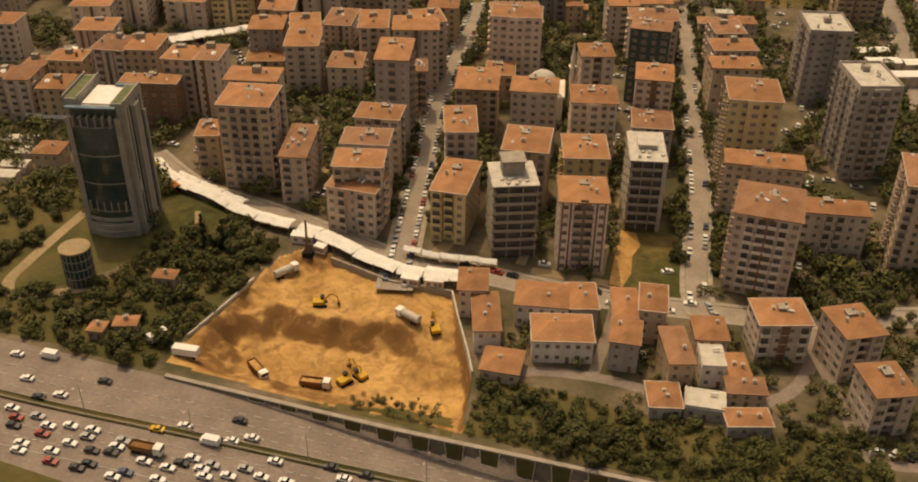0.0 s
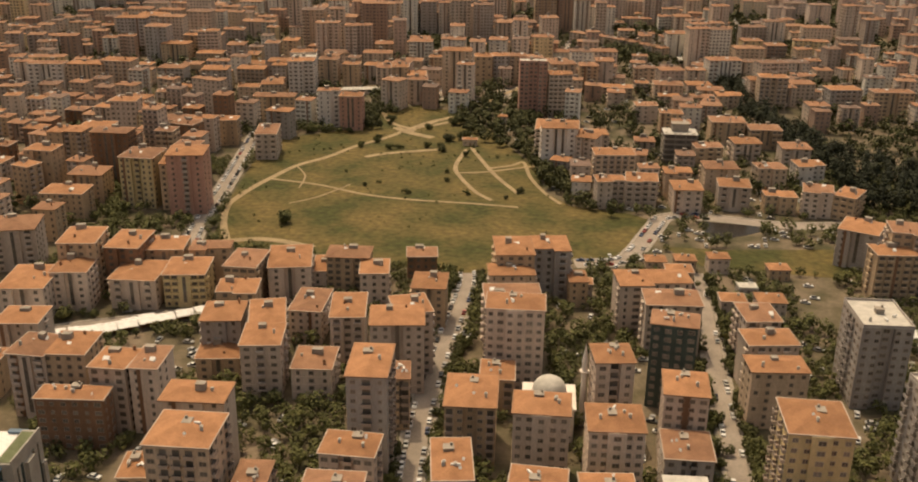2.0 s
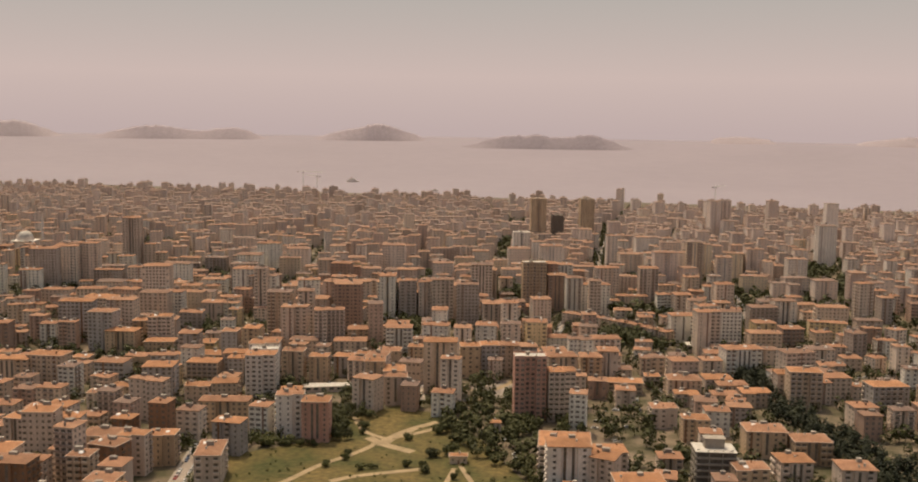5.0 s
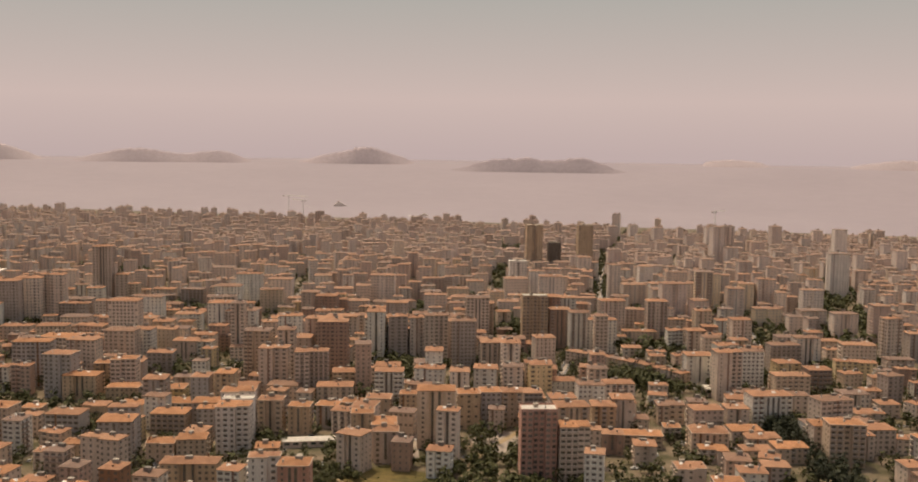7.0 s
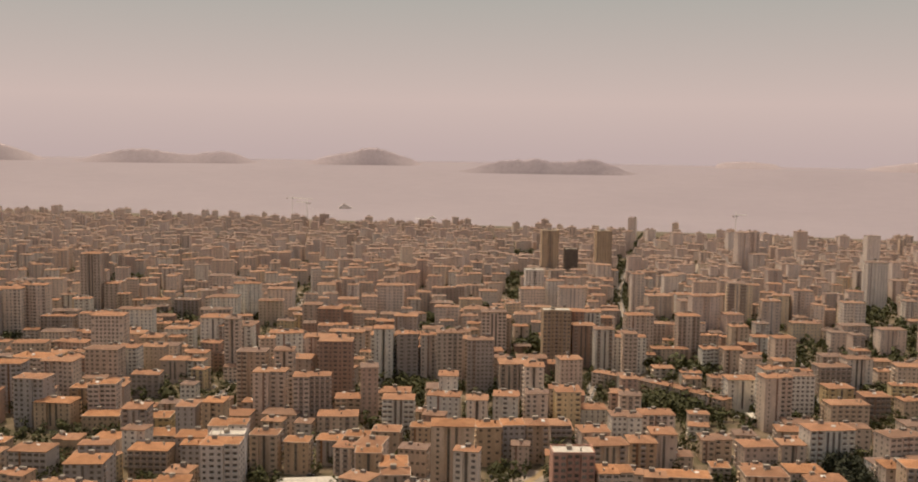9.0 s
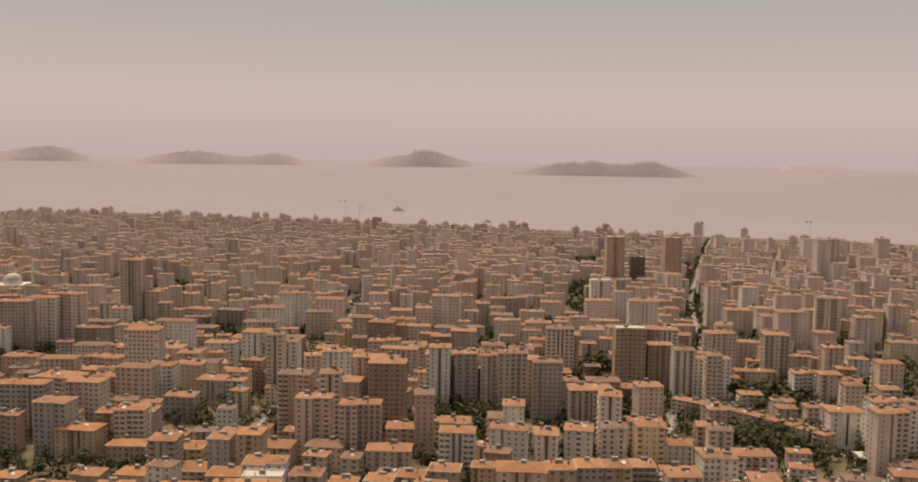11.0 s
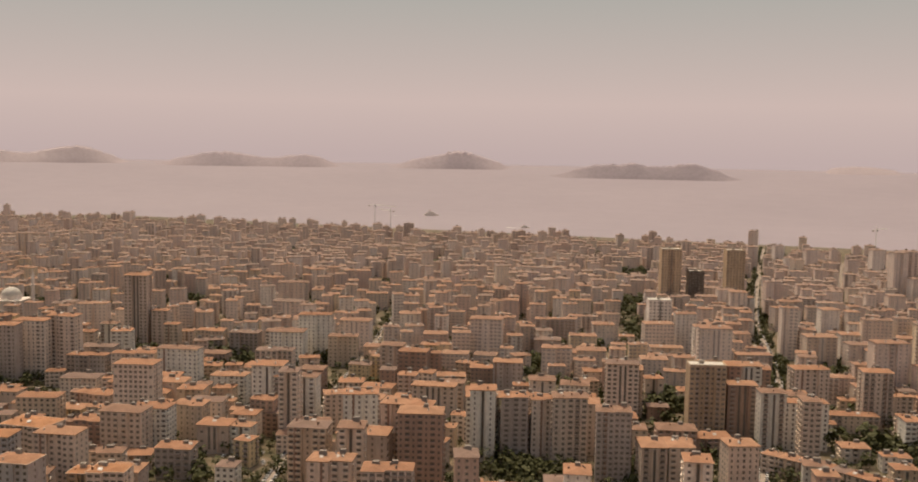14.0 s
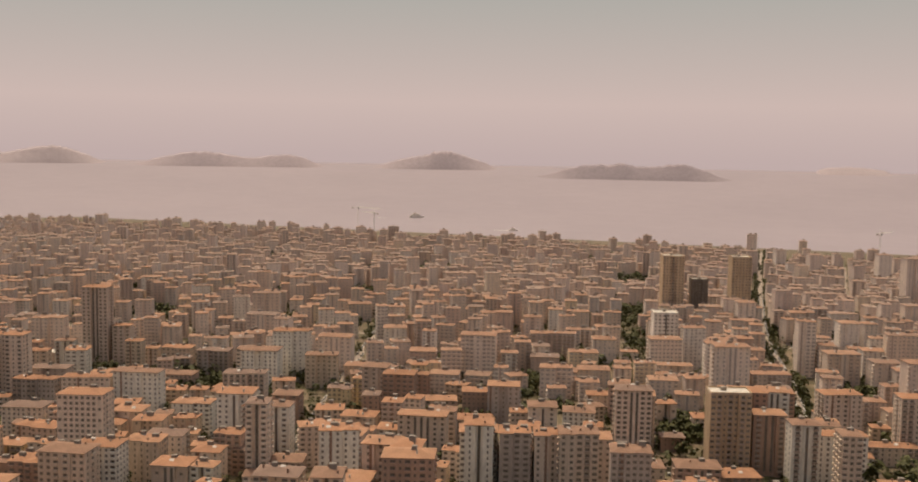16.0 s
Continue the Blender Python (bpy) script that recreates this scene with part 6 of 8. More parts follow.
        part("lamp_head", boxes_mesh("lamp_head", [(-0.15, min(s * 1.5, s * 2.2), h + 0.22, 0.15, max(s * 1.5, s * 2.2), h + 0.38)], M["rim"]), arm)


for lx, ly in ((-172, 147.8), (-142.4, 148.6), (-113.3, 150.2), (-84.4, 153.2), (-56, 157)):
    street_lamp(lx, ly, road_level(lx) + 0.1, 9.0)

# ---- cars ----
def car_mesh(length, width, h, m, low=0.28, name="body"):
    """Lower body with a bonnet and boot, tapered, one shell."""
    a, e = length / 2, width / 2
    prof = [(-a, low), (-a, 0.62 * h), (-a * 0.62, 0.66 * h), (a * 0.42, 0.64 * h), (a * 0.96, 0.52 * h), (a, low)]
    v = [(px, s * e * (0.94 if pz > 0.6 * h else 1.0), pz) for s in (-1, 1) for px, pz in prof]
    n = len(prof)
    f = [tuple(range(n)), tuple(range(2 * n - 1, n - 1, -1))] + [(i, n + i, n + (i + 1) % n, (i + 1) % n) for i in range(n)]
    return mesh(name, v, [q[::-1] for q in f], [m])


def cabin_mesh(length, width, h, roof_m):
    a, e = length / 2, width / 2
    lo, hi = [(-a * 0.68, 0.62), (a * 0.40, 0.62)], [(-a * 0.46, 1.0), (a * 0.08, 1.0)]
    v = [(lo[0][0], -e * 0.92, lo[0][1] * h), (lo[1][0], -e * 0.92, lo[1][1] * h), (lo[1][0], e * 0.92, lo[1][1] * h), (lo[0][0], e * 0.92, lo[0][1] * h),
         (hi[0][0], -e * 0.76, h), (hi[1][0], -e * 0.76, h), (hi[1][0], e * 0.76, h), (hi[0][0], e * 0.76, h)]
    return mesh("cabin", v, [(4, 5, 6, 7), (0, 1, 5, 4), (1, 2, 6, 5), (2, 3, 7, 6), (3, 0, 4, 7)], [roof_m, M["car_glass"]], [0, 1, 1, 1, 1])


LOW = [car_mesh(3.7, 1.6, 1.35, p, 0.04) for p in PAINT]
CARS = [(car_mesh(3.7, 1.6, 1.35, p), cabin_mesh(3.7, 1.6, 1.35, p)) for p in PAINT]
TYRE = mesh("wheel", *tube((0, -0.1, 0), (0, 0.1, 0), 0.3, 0.3, 10), [M["rubber"]])
NAMES = ["white car", "silver car", "black car", "red car", "dark blue car", "yellow taxi"]


def car(x, y, yaw, colour, z, parked=False):
    b = root("car", pose(x, y, z, 0, 0, yaw), f"small {NAMES[colour]} {'parked at the kerb' if parked else 'on the motorway'}", "car", "parked cars" if parked else "cars on the motorway")
    part("body", LOW[colour] if parked else CARS[colour][0], b)
    part("cabin", CARS[colour][1], b)
    if not parked:
        for px in (-1.15, 1.15):
            for py in (-0.72, 0.72):
                part("wheel", TYRE, b, pose(px, py, 0.3))
    return b


def van(x, y, yaw, z):
    b = root("van", pose(x, y, z, 0, 0, yaw), "white delivery van on the motorway", "van", "cars on the motorway")
    part("body", boxes_mesh("body", [(-2.4, -0.95, 0.35, 1.6, 0.95, 2.2), (1.6, -0.92, 0.35, 2.4, 0.92, 1.3)], PAINT[0]), b)
    part("windscreen", boxes_mesh("windscreen", [(1.6, -0.85, 1.3, 1.68, 0.85, 2.05)], M["car_glass"]), b)
    part("side_windows", boxes_mesh("side_windows", [(-1.8, -0.98, 1.3, 1.3, -0.94, 1.9)], M["car_glass"]), b)
    for px in (-1.5, 1.5):
        for py in (-0.85, 0.85):
            part("wheel", TYRE, b, pose(px, py, 0.3))


car(-172.6, 162.0, 183, 0, road_level(-172.6))
car(-163.8, 154.6, 183, 0, road_level(-163.8))
car(-151.9, 152.0, 183, 0, road_level(-151.9))
car(-116.7, 152.3, 183, 0, road_level(-116.7))
car(-103.9, 151.9, 183, 0, road_level(-103.9))
car(-100.0, 154.6, 183, 0, road_level(-100.0))
car(-91.5, 150.0, 183, 0, road_level(-91.5))
car(-74.6, 151.3, 183, 0, road_level(-74.6))
car(-144.3, 159.9, 183, 2, road_level(-144.3))
car(-156.5, 149.5, 183, 2, road_level(-156.5))
car(-105.3, 158.8, 183, 2, road_level(-105.3))
car(-78.8, 153.4, 183, 2, road_level(-78.8))
car(-70.3, 154.4, 183, 2, road_level(-70.3))
car(-122.3, 149.0, 183, 5, road_level(-122.3))
car(-160.0, 144.1, 3, 0, road_level(-160.0))
car(-147.7, 141.6, 3, 0, road_level(-147.7))
car(-142.6, 143.3, 3, 0, road_level(-142.6))
car(-136.6, 143.8, 3, 0, road_level(-136.6))
car(-150.0, 134.6, 3, 0, road_level(-150.0))
car(-149.2, 132.4, 3, 0, road_level(-149.2))
car(-141.7, 134.7, 3, 0, road_level(-141.7))
car(-139.2, 138.2, 3, 0, road_level(-139.2))
car(-128.0, 140.7, 3, 0, road_level(-128.0))
car(-119.4, 138.8, 3, 0, road_level(-119.4))
car(-113.3, 138.9, 3, 0, road_level(-113.3))
car(-109.5, 143.6, 3, 0, road_level(-109.5))
car(-105.9, 141.4, 3, 0, road_level(-105.9))
car(-104.2, 139.6, 3, 0, road_level(-104.2))
car(-123.5, 132.2, 3, 0, road_level(-123.5))
car(-113.5, 135.0, 3, 0, road_level(-113.5))
car(-99.3, 141.8, 3, 0, road_level(-99.3))
car(-92.2, 144.4, 3, 0, road_level(-92.2))
car(-156.9, 141.6, 3, 3, road_level(-156.9))
car(-147.4, 138.8, 3, 3, road_level(-147.4))
car(-139.8, 131.7, 3, 3, road_level(-139.8))
car(-155.8, 139.1, 3, 2, road_level(-155.8))
car(-132.8, 137.8, 3, 2, road_level(-132.8))
car(-128.2, 138.6, 3, 2, road_level(-128.2))
car(-132.8, 131.9, 3, 2, road_level(-132.8))
car(-130.9, 133.9, 3, 2, road_level(-130.9))
car(-111.1, 141.3, 3, 2, road_level(-111.1))
car(-104.3, 143.4, 3, 1, road_level(-104.3))
car(-152.2, 143.6, 3, 1, road_level(-152.2))
car(-136.5, 141.3, 3, 1, road_level(-136.5))
car(-127.7, 142.8, 3, 1, road_level(-127.7))
car(-121.5, 134.3, 3, 4, road_level(-121.5))
car(-86.3, 145.3, 3, 0, road_level(-86.3))
car(-96.7, 145.2, 3, 1, road_level(-96.7))
van(-163.9, 164.0, 183, road_level(-163.9))
van(-108.3, 149.7, 183, road_level(-108.3))
tipper_truck(-120.5, 141.8, 3, road_level(-120.5), "rust")

rng_park = random.Random(3)
parked = []


def park_along(line, width, density, keep=1.0):
    pts = smooth_line(line, 24)
    for side in (-1, 1):
        run = rng_park.uniform(0, 4)
        for (xa, ya), (xb, yb) in zip(pts, pts[1:]):
            run += math.hypot(xb - xa, yb - ya)
            if run > 4.6:
                run = 0.0
                if rng_park.random() > density:
                    continue
                yaw = math.atan2(yb - ya, xb - xa)
                o = side * (width / 2 - 1.0)
                parked.append((xa - math.sin(yaw) * o, ya + math.cos(yaw) * o, math.degrees(yaw) + rng_park.uniform(-3, 3) + (180 if side > 0 else 0)))


park_along(STREET_A, 8.0, 0.9)
park_along(STREET_B, 6.6, 0.35)
park_along(BY_PARK, 7.5, 0.85)
park_along(EAST_ROAD[:6], 7.5, 0.7)
park_along(CROSS[5:8], 6.5, 0.45)
for x, y, yaw in parked:
    car(x, y, yaw, rng_park.choice((0, 0, 0, 0, 0, 0, 1, 1, 1, 2, 2, 4, 3)), 0.08, True)
for x, y, yaw in ((6, 259, 20), (3, 262, 70), (8, 265, 100), (12, 262, 95), (16, 261, 90), (-14, 256, 30), (-17, 217, 80), (-15, 214, 85), (44, 196, 10), (48, 196.5, 60), (52, 197, 75), (-79, 262, 80), (-80, 268, 85), (-36, 249.5, 10), (-44, 248.5, 15), (-50, 248, 5)):
    car(x, y, yaw, rng_park.choice((0, 0, 0, 1, 2)), 0.03, True)
strip("lane", smooth_line([(30, 240), (30, 228.8), (33, 219.8), (37.8, 205), (41.7, 195), (46, 192.5), (62, 196)]), 3.2, 0.058, M["asphalt_pale"], "narrow dusty lane between low houses")

for k, (line, w) in enumerate([([(-83, 243), (-80.5, 258), (-79, 284)], 4.6), ([(-57, 246), (-57.5, 262), (-60, 290)], 3.0), ([(-33.5, 248), (-35, 270), (-37, 300)], 3.2), ([(-53, 244), (-30, 244.5), (-12, 246)], 3.4), ([(-150, 262), (-140, 268), (-137, 290), (-139, 310)], 3.6)]):
    strip("yard_track", smooth_line(line), w, 0.035 + 0.005 * k, M["path"], "pale sandy track between buildings", category="track")
flat_area("sand_patch", [(-29.6, 244.2), (-25.5, 244.2), (-24.2, 252), (-25.5, 261), (-24.0, 268), (-26.5, 275), (-31.4, 275)], 0.11, M["sand"], "sandy ground by the unfinished block", "ground")

# sheds
def shed(x, y, yaw, w, d, h, m):
    b = root("shed", pose(x, y, 0, 0, 0, yaw), "long low shed with a pale metal roof", "shed", "low sheds")
    FOOT.append((x, y, 0.5 * math.hypot(w, d)))
    part("wall", boxes_mesh("wall", [(-w / 2, -d / 2, -0.3, w / 2, d / 2, h)], M["pale"]), b)
    v = [(-w / 2 - 0.3, -d / 2 - 0.3, h), (w / 2 + 0.3, -d / 2 - 0.3, h), (w / 2 + 0.3, d / 2 + 0.3, h), (-w / 2 - 0.3, d / 2 + 0.3, h), (-w / 2 - 0.3, 0, h + 0.12 * d), (w / 2 + 0.3, 0, h + 0.12 * d)]
    part("roof", mesh("roof", v, [(0, 1, 5, 4), (2, 3, 4, 5), (0, 4, 3), (1, 2, 5), (3, 2, 1, 0)], [m]), b)


for q in ((48, 449, 20, 13, 6, 5), (52, 438, 20, 14, 6, 5), (61, 426, 20, 13, 6, 5), (66, 441, 20, 12, 6, 5), (-250, 262, 12, 14, 5, 3), (-243, 255, 12, 12, 5, 3), (-238, 246, 12, 9, 5, 3), (-250, 280, 14, 16, 4, 3.5), (-236, 239, 12, 7, 5, 3)):
    shed(*q, M["tent"] if q[0] > 0 else M["concrete_light"])
house(-228, 253, 14, 9, 9, 7, "house")
house(-191.5, 657.5, 15, 9, 5, 4, "house")
house(-83.5, 452.5, 13, 8, 6.8, 7, "house")
house(-57.8, 492.0, 14, 9, 7.6, 5, "house")
house(-45.3, 494.8, 15, 9, 7.6, 6, "house")
house(-31.3, 499.4, 16, 9, 7.6, 7, "house")
house(-23.2, 457.7, 13, 10, 8.5, 6, "house")
house(-17.8, 474.1, 14, 8, 6.8, 5, "houseflat")
house(-46.4, 476.6, 15, 11, 9.3, 8, "house")
house(-5.5, 499.5, 16, 9, 7.6, 5, "house")
house(-13.0, 428.8, 13, 12, 10.2, 9, "house")
house(-8.7, 454.9, 14, 11, 9.3, 9, "house")
house(-185.9, 717.0, 15, 6, 6, 5, "house")
apartment(-264.5, 284.0, 14, 15.5, 12, 17, "pale", detail=1)
apartment(-248.5, 287.0, 16, 11.0, 13, 14.5, "tan", detail=1)
apartment(-262.0, 313.0, 14, 13.5, 11, 13, "tan", detail=1)
apartment(-273.5, 308.0, 12, 9.0, 10, 11, "beige", detail=1)
apartment(-262.0, 334.0, 18, 15.0, 14, 18.5, "pale", detail=1)
apartment(-306.0, 330.0, 14, 14.0, 13, 17, "pale", detail=1)
for q in ((-152.8, 203.5, 10, 6, 4, 3), (-151, 180.5, 20, 6, 4, 3), (-157, 176, 10, 4, 4, 3)):
    house(*q, "house")



# ---- trees ----
def crown_mesh(name, seed, n, shape, leaf, m):
    """Many small tilted leaf clumps, in lobes with gaps between them."""
    rng = random.Random(seed)
    if shape == "round":
        lobes = [(rng.gauss(0, 0.42), rng.gauss(0, 0.42), rng.uniform(0.45, 1.1), rng.uniform(0.32, 0.55)) for _ in range(9)] + [(0, 0, 0.75, 0.6)]
    else:
        lobes = [(rng.gauss(0, 0.05), rng.gauss(0, 0.05), z * 0.24 + 0.15, 0.34 * (1 - z * 0.105)) for z in range(9)]
    v, f = [], []
    for _ in range(n):
        cx, cy, cz, r = rng.choice(lobes)
        d = Vector((rng.gauss(0, 1), rng.gauss(0, 1), rng.gauss(0, 1))).normalized()
        p = Vector((cx, cy, cz)) + d * r * rng.uniform(0.7, 1.05)
        if p.z < 0.1:
            continue
        q = (d + Vector((rng.gauss(0, 0.5), rng.gauss(0, 0.5), 0.5 + rng.gauss(0, 0.4)))).to_track_quat("Z", "Y")
        s = leaf * rng.uniform(0.6, 1.4)
        k = len(v)
        for a in range(5):
            t = a * 1.2566 + rng.uniform(-0.3, 0.3)
            v.append(tuple(p + q @ Vector((s * math.cos(t) * rng.uniform(0.7, 1.2), s * math.sin(t) * rng.uniform(0.7, 1.2), rng.uniform(-0.3, 0.3) * s))))
        f.append((k, k + 1, k + 2, k + 3, k + 4))
    return mesh(name, v, f, [m])


def trunk_mesh(seed, tall):
    rng = random.Random(seed)
    parts = [tube((0, 0, -0.1), (0.03, 0.02, tall), 0.06, 0.035, 7)]
    for i in range(4):
        a = i * 1.57 + rng.uniform(-0.4, 0.4)
        parts.append(tube((0.02, 0.01, tall * 0.8), (0.4 * math.cos(a), 0.4 * math.sin(a), tall + rng.uniform(0.15, 0.4)), 0.03, 0.01, 5))
    v, f = join(parts)
    return mesh("trunk", v, f, [M["bark"]])


CROWNS = [crown_mesh("crown", s, 520, "round", 0.12, M["leaf"]) for s in range(5)]
TRUNKS = [trunk_mesh(s, 0.55) for s in range(3)]
SPIRES = [crown_mesh("crown", 20 + s, 420, "spire", 0.10, M["leaf_dark"]) for s in range(2)]
SPIRE_TRUNK = mesh("trunk", *tube((0, 0, -0.1), (0, 0, 1.0), 0.05, 0.02, 6), [M["bark"]])
rng_tree = random.Random(11)
TREES = []


def tree(x, y, size, cypress=False, z=0.0):
    """size: half the width of a broad crown, or a third of a cypress's height."""
    TREES.append((x, y))
    t = root("cypress_tree" if cypress else "tree", Matrix.LocRotScale((x, y, z), Euler((0, 0, rng_tree.uniform(0, 6.28))), (size * rng_tree.uniform(0.9, 1.1), size * rng_tree.uniform(0.9, 1.1), size * rng_tree.uniform(0.85, 1.15))),
             "tall narrow dark cypress" if cypress else "broad leafy green tree with an uneven crown", "tree", "cypresses" if cypress else "leafy trees")
    part("trunk", SPIRE_TRUNK if cypress else rng_tree.choice(TRUNKS), t)
    part("crown", rng_tree.choice(SPIRES if cypress else CROWNS), t)
    return t


def wood(name, spots, label, leaf=0.5, m=None, per=34):
    """Many trees that nobody could count, as one piece: clumps of leaves round stems."""
    rng = random.Random(len(spots))
    v, f = [], []
    for x, y, r, tall in spots:
        tv, tf = tube((x, y, -0.2), (x, y, tall * 0.5), 0.16, 0.08, 4)
        k = len(v)
        v += tv
        f += [tuple(i + k for i in q) for q in tf]
        for _ in range(per):
            d = Vector((rng.gauss(0, 1), rng.gauss(0, 1), rng.gauss(0, 1))).normalized()
            p = Vector((x, y, tall * 0.62)) + Vector((d.x * r, d.y * r, d.z * tall * 0.38)) * rng.uniform(0.6, 1.1)
            q = (d + Vector((rng.gauss(0, 0.5), rng.gauss(0, 0.5), 0.5))).to_track_quat("Z", "Y")
            s = leaf * r * rng.uniform(0.5, 1.1)
            k = len(v)
            for a in range(4):
                t = a * 1.5708 + rng.uniform(-0.3, 0.3)
                v.append(tuple(p + q @ Vector((s * math.cos(t) * rng.uniform(0.7, 1.2), s * math.sin(t) * rng.uniform(0.7, 1.2), rng.uniform(-0.35, 0.35) * s))))
            f.append((k, k + 1, k + 2, k + 3))
    return tagged(new(name, mesh(name, v, f, [m or M["leaf"]])), label, "trees", kind="stuff")


# ---- the rest of the city, row on row towards the coast ----
TOWN = [(0.732, 0.590, 0.472), (0.673, 0.531, 0.413), (0.590, 0.460, 0.366), (0.820, 0.755, 0.649), (0.661, 0.507, 0.366), (0.496, 0.401, 0.336), (0.779, 0.625, 0.496), (0.425, 0.277, 0.201), (0.820, 0.684, 0.555), (0.566, 0.389, 0.295), (0.755, 0.590, 0.342)]
CLAY = [(0.355, 0.180, 0.098), (0.315, 0.158, 0.086), (0.37, 0.20, 0.115), (0.25, 0.145, 0.095), (0.22, 0.145, 0.11)]


def town_mats(name, wall_haze, tile_haze):
    """Plasters, tiles, fascia, glass, painted bays, concrete and white fittings of a district; the last two arguments
    set how far painted distance haze pales its walls and flattens its tiles.
    """
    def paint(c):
        return tuple(v + (g - v) * wall_haze for v, g in zip(c, (0.78, 0.64, 0.555)))
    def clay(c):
        return tuple(v + (g - v) * tile_haze for v, g in zip(c, (0.275, 0.20, 0.162)))
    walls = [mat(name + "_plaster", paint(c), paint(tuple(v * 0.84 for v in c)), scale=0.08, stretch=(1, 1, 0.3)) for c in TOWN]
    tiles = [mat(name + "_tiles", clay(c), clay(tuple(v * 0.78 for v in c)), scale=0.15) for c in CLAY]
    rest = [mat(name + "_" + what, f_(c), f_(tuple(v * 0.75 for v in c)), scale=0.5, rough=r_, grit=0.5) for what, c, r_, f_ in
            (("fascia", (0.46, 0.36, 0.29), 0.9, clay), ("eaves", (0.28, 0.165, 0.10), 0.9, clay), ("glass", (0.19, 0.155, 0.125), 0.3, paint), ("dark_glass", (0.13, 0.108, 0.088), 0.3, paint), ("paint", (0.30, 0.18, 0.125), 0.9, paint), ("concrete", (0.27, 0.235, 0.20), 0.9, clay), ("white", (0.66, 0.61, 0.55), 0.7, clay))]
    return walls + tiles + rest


STYLE_SLOT = {"pale": 0, "beige": 1, "white": 3, "tan": 4, "grey": 5, "brown": 7, "dark": 7, "pink": 9, "yellow": 10}


def district(name, blocks, label, mats, fine):
    """Blocks (x, y, yaw, w, d, h, style) as one piece."""
    v, f, mi = [], [], []
    rng = random.Random(len(blocks))
    nw, nt = len(TOWN), len(CLAY)
    for x, y, yaw, w, d, h, style in blocks:
        c, s = math.cos(radians(yaw)), math.sin(radians(yaw))
        side = 1 if (-150 - x) * c + (450 - y) * s > 0 else -1
        wall = rng.choice((0, 0, 1, 1, 2, 3, 3, 4, 4, 5, 6, 6, 7, 8, 8, 9, 10))
        wall = STYLE_SLOT.get(style, wall)
        fascia = nw + nt + (rng.random() < 0.4)
        slot = {"wall": wall, "roof": nw + rng.choice((0, 0, 1, 1, 2, 2, 3, 4)), "deck": nw + nt, "pane": nw + nt + 2 + (rng.random() < 0.4), "band": nw + nt + 4,
                "balcony": wall if rng.random() < 0.6 else nw + nt, "hut": nw + nt + 5, "chimney": nw + nt + rng.choice((4, 5, 6)), "heater": nw + nt + 6}
        for kind, pieces in flats(rng, w, d, h, fine, (side,)).items():
            for pv, pf in pieces:
                k = len(v)
                v.extend((x + c * px - s * py, y + s * px + c * py, pz) for px, py, pz in pv)
                f.extend(tuple(i + k for i in q) for q in pf)
                mi.extend([fascia] * 5 + [slot[kind]] * (len(pf) - 5) if kind == "roof" else [slot[kind]] * len(pf))
    return tagged(new(name, mesh(name, v, f, mats, mi)), label, "buildings", kind="stuff")


rng_city = random.Random(5)
KEEP_OUT = [WOODS, WEST_WOOD, PARK, PIT, GROVE, SCRUB, BELT, POND, LOT, EAST_GREEN]
LONG_ROADS = [STREET_A, STREET_B, BY_PARK, EAST_ROAD, CROSS, TENT_ROAD, CUT_ROAD]
FAR_STREETS = [[(-356, 660), (-420, 850), (-500, 1120), (-610, 1500)], [(-194, 849), (-200, 1060), (-200, 1161), (-198, 1218), (-206, 1320), (-231, 1512), (-245, 1739), (-262, 2100), (-270, 2380)],
               [(-40, 1000), (-46, 1123), (-60, 1250), (-110, 1430), (-142, 1552), (-150, 1800), (-140, 2200)], [(-650, 840), (-300, 905), (-210, 940)], [(-1200, 1210), (-560, 1395), (180, 1560)], [(-900, 1000), (-700, 1180), (-660, 1500), (-700, 2000)]]
near_rest, mid_rest, far_rest, green = [], [], [], []


def free(x, y, r):
    if y < 190 or y > 2225 - abs(x + 500) * 0.05 or (y < 500 and -340 < x < 62) or (y < 600 and -110 < x < 66) or off_line(x, y, BELT) < 9 or (y < 345 and x < -170 and x > -290) or (y < 300 and x > 0):
        return False
    if any(inside(x, y, p) for p in KEEP_OUT):
        return False
    if (y < 1000 and off_line(x, y, [(-150, 985), (-119, 958), (-95, 965)]) < 16) or any(inside(x, y, p) for p in ([(-340, 1235), (-300, 1150), (-255, 1120), (-240, 1150), (-290, 1230)], [(-360, 975), (-310, 960), (-300, 985), (-330, 1000)])):
        green.append((x, y))
        return False
    if any(off_line(x, y, l) < 4 + r for l in LONG_ROADS) or any(off_line(x, y, l) < (5.5 if y < 1500 else 2.5) + r for l in FAR_STREETS):
        return False
    return True


def district_yaw(x, y):
    return 14 + 14 * noise.noise((x * 0.0016, y * 0.0016, 3.0)) + (12 if x < -500 else 0)


taken = {}


def clear_of(x, y, r):
    """True where no block stands too near."""
    for i in (-1, 0, 1):
        for j in (-1, 0, 1):
            for fx, fy, fr in taken.get((int(x // 32) + i, int(y // 32) + j), ()):
                if (x - fx) ** 2 + (y - fy) ** 2 < (r + fr) ** 2:
                    return False
    return True


for fx, fy, fr in FOOT:
    taken.setdefault((int(fx // 32), int(fy // 32)), []).append((fx, fy, fr * 0.92))
picked, gardens = [], []


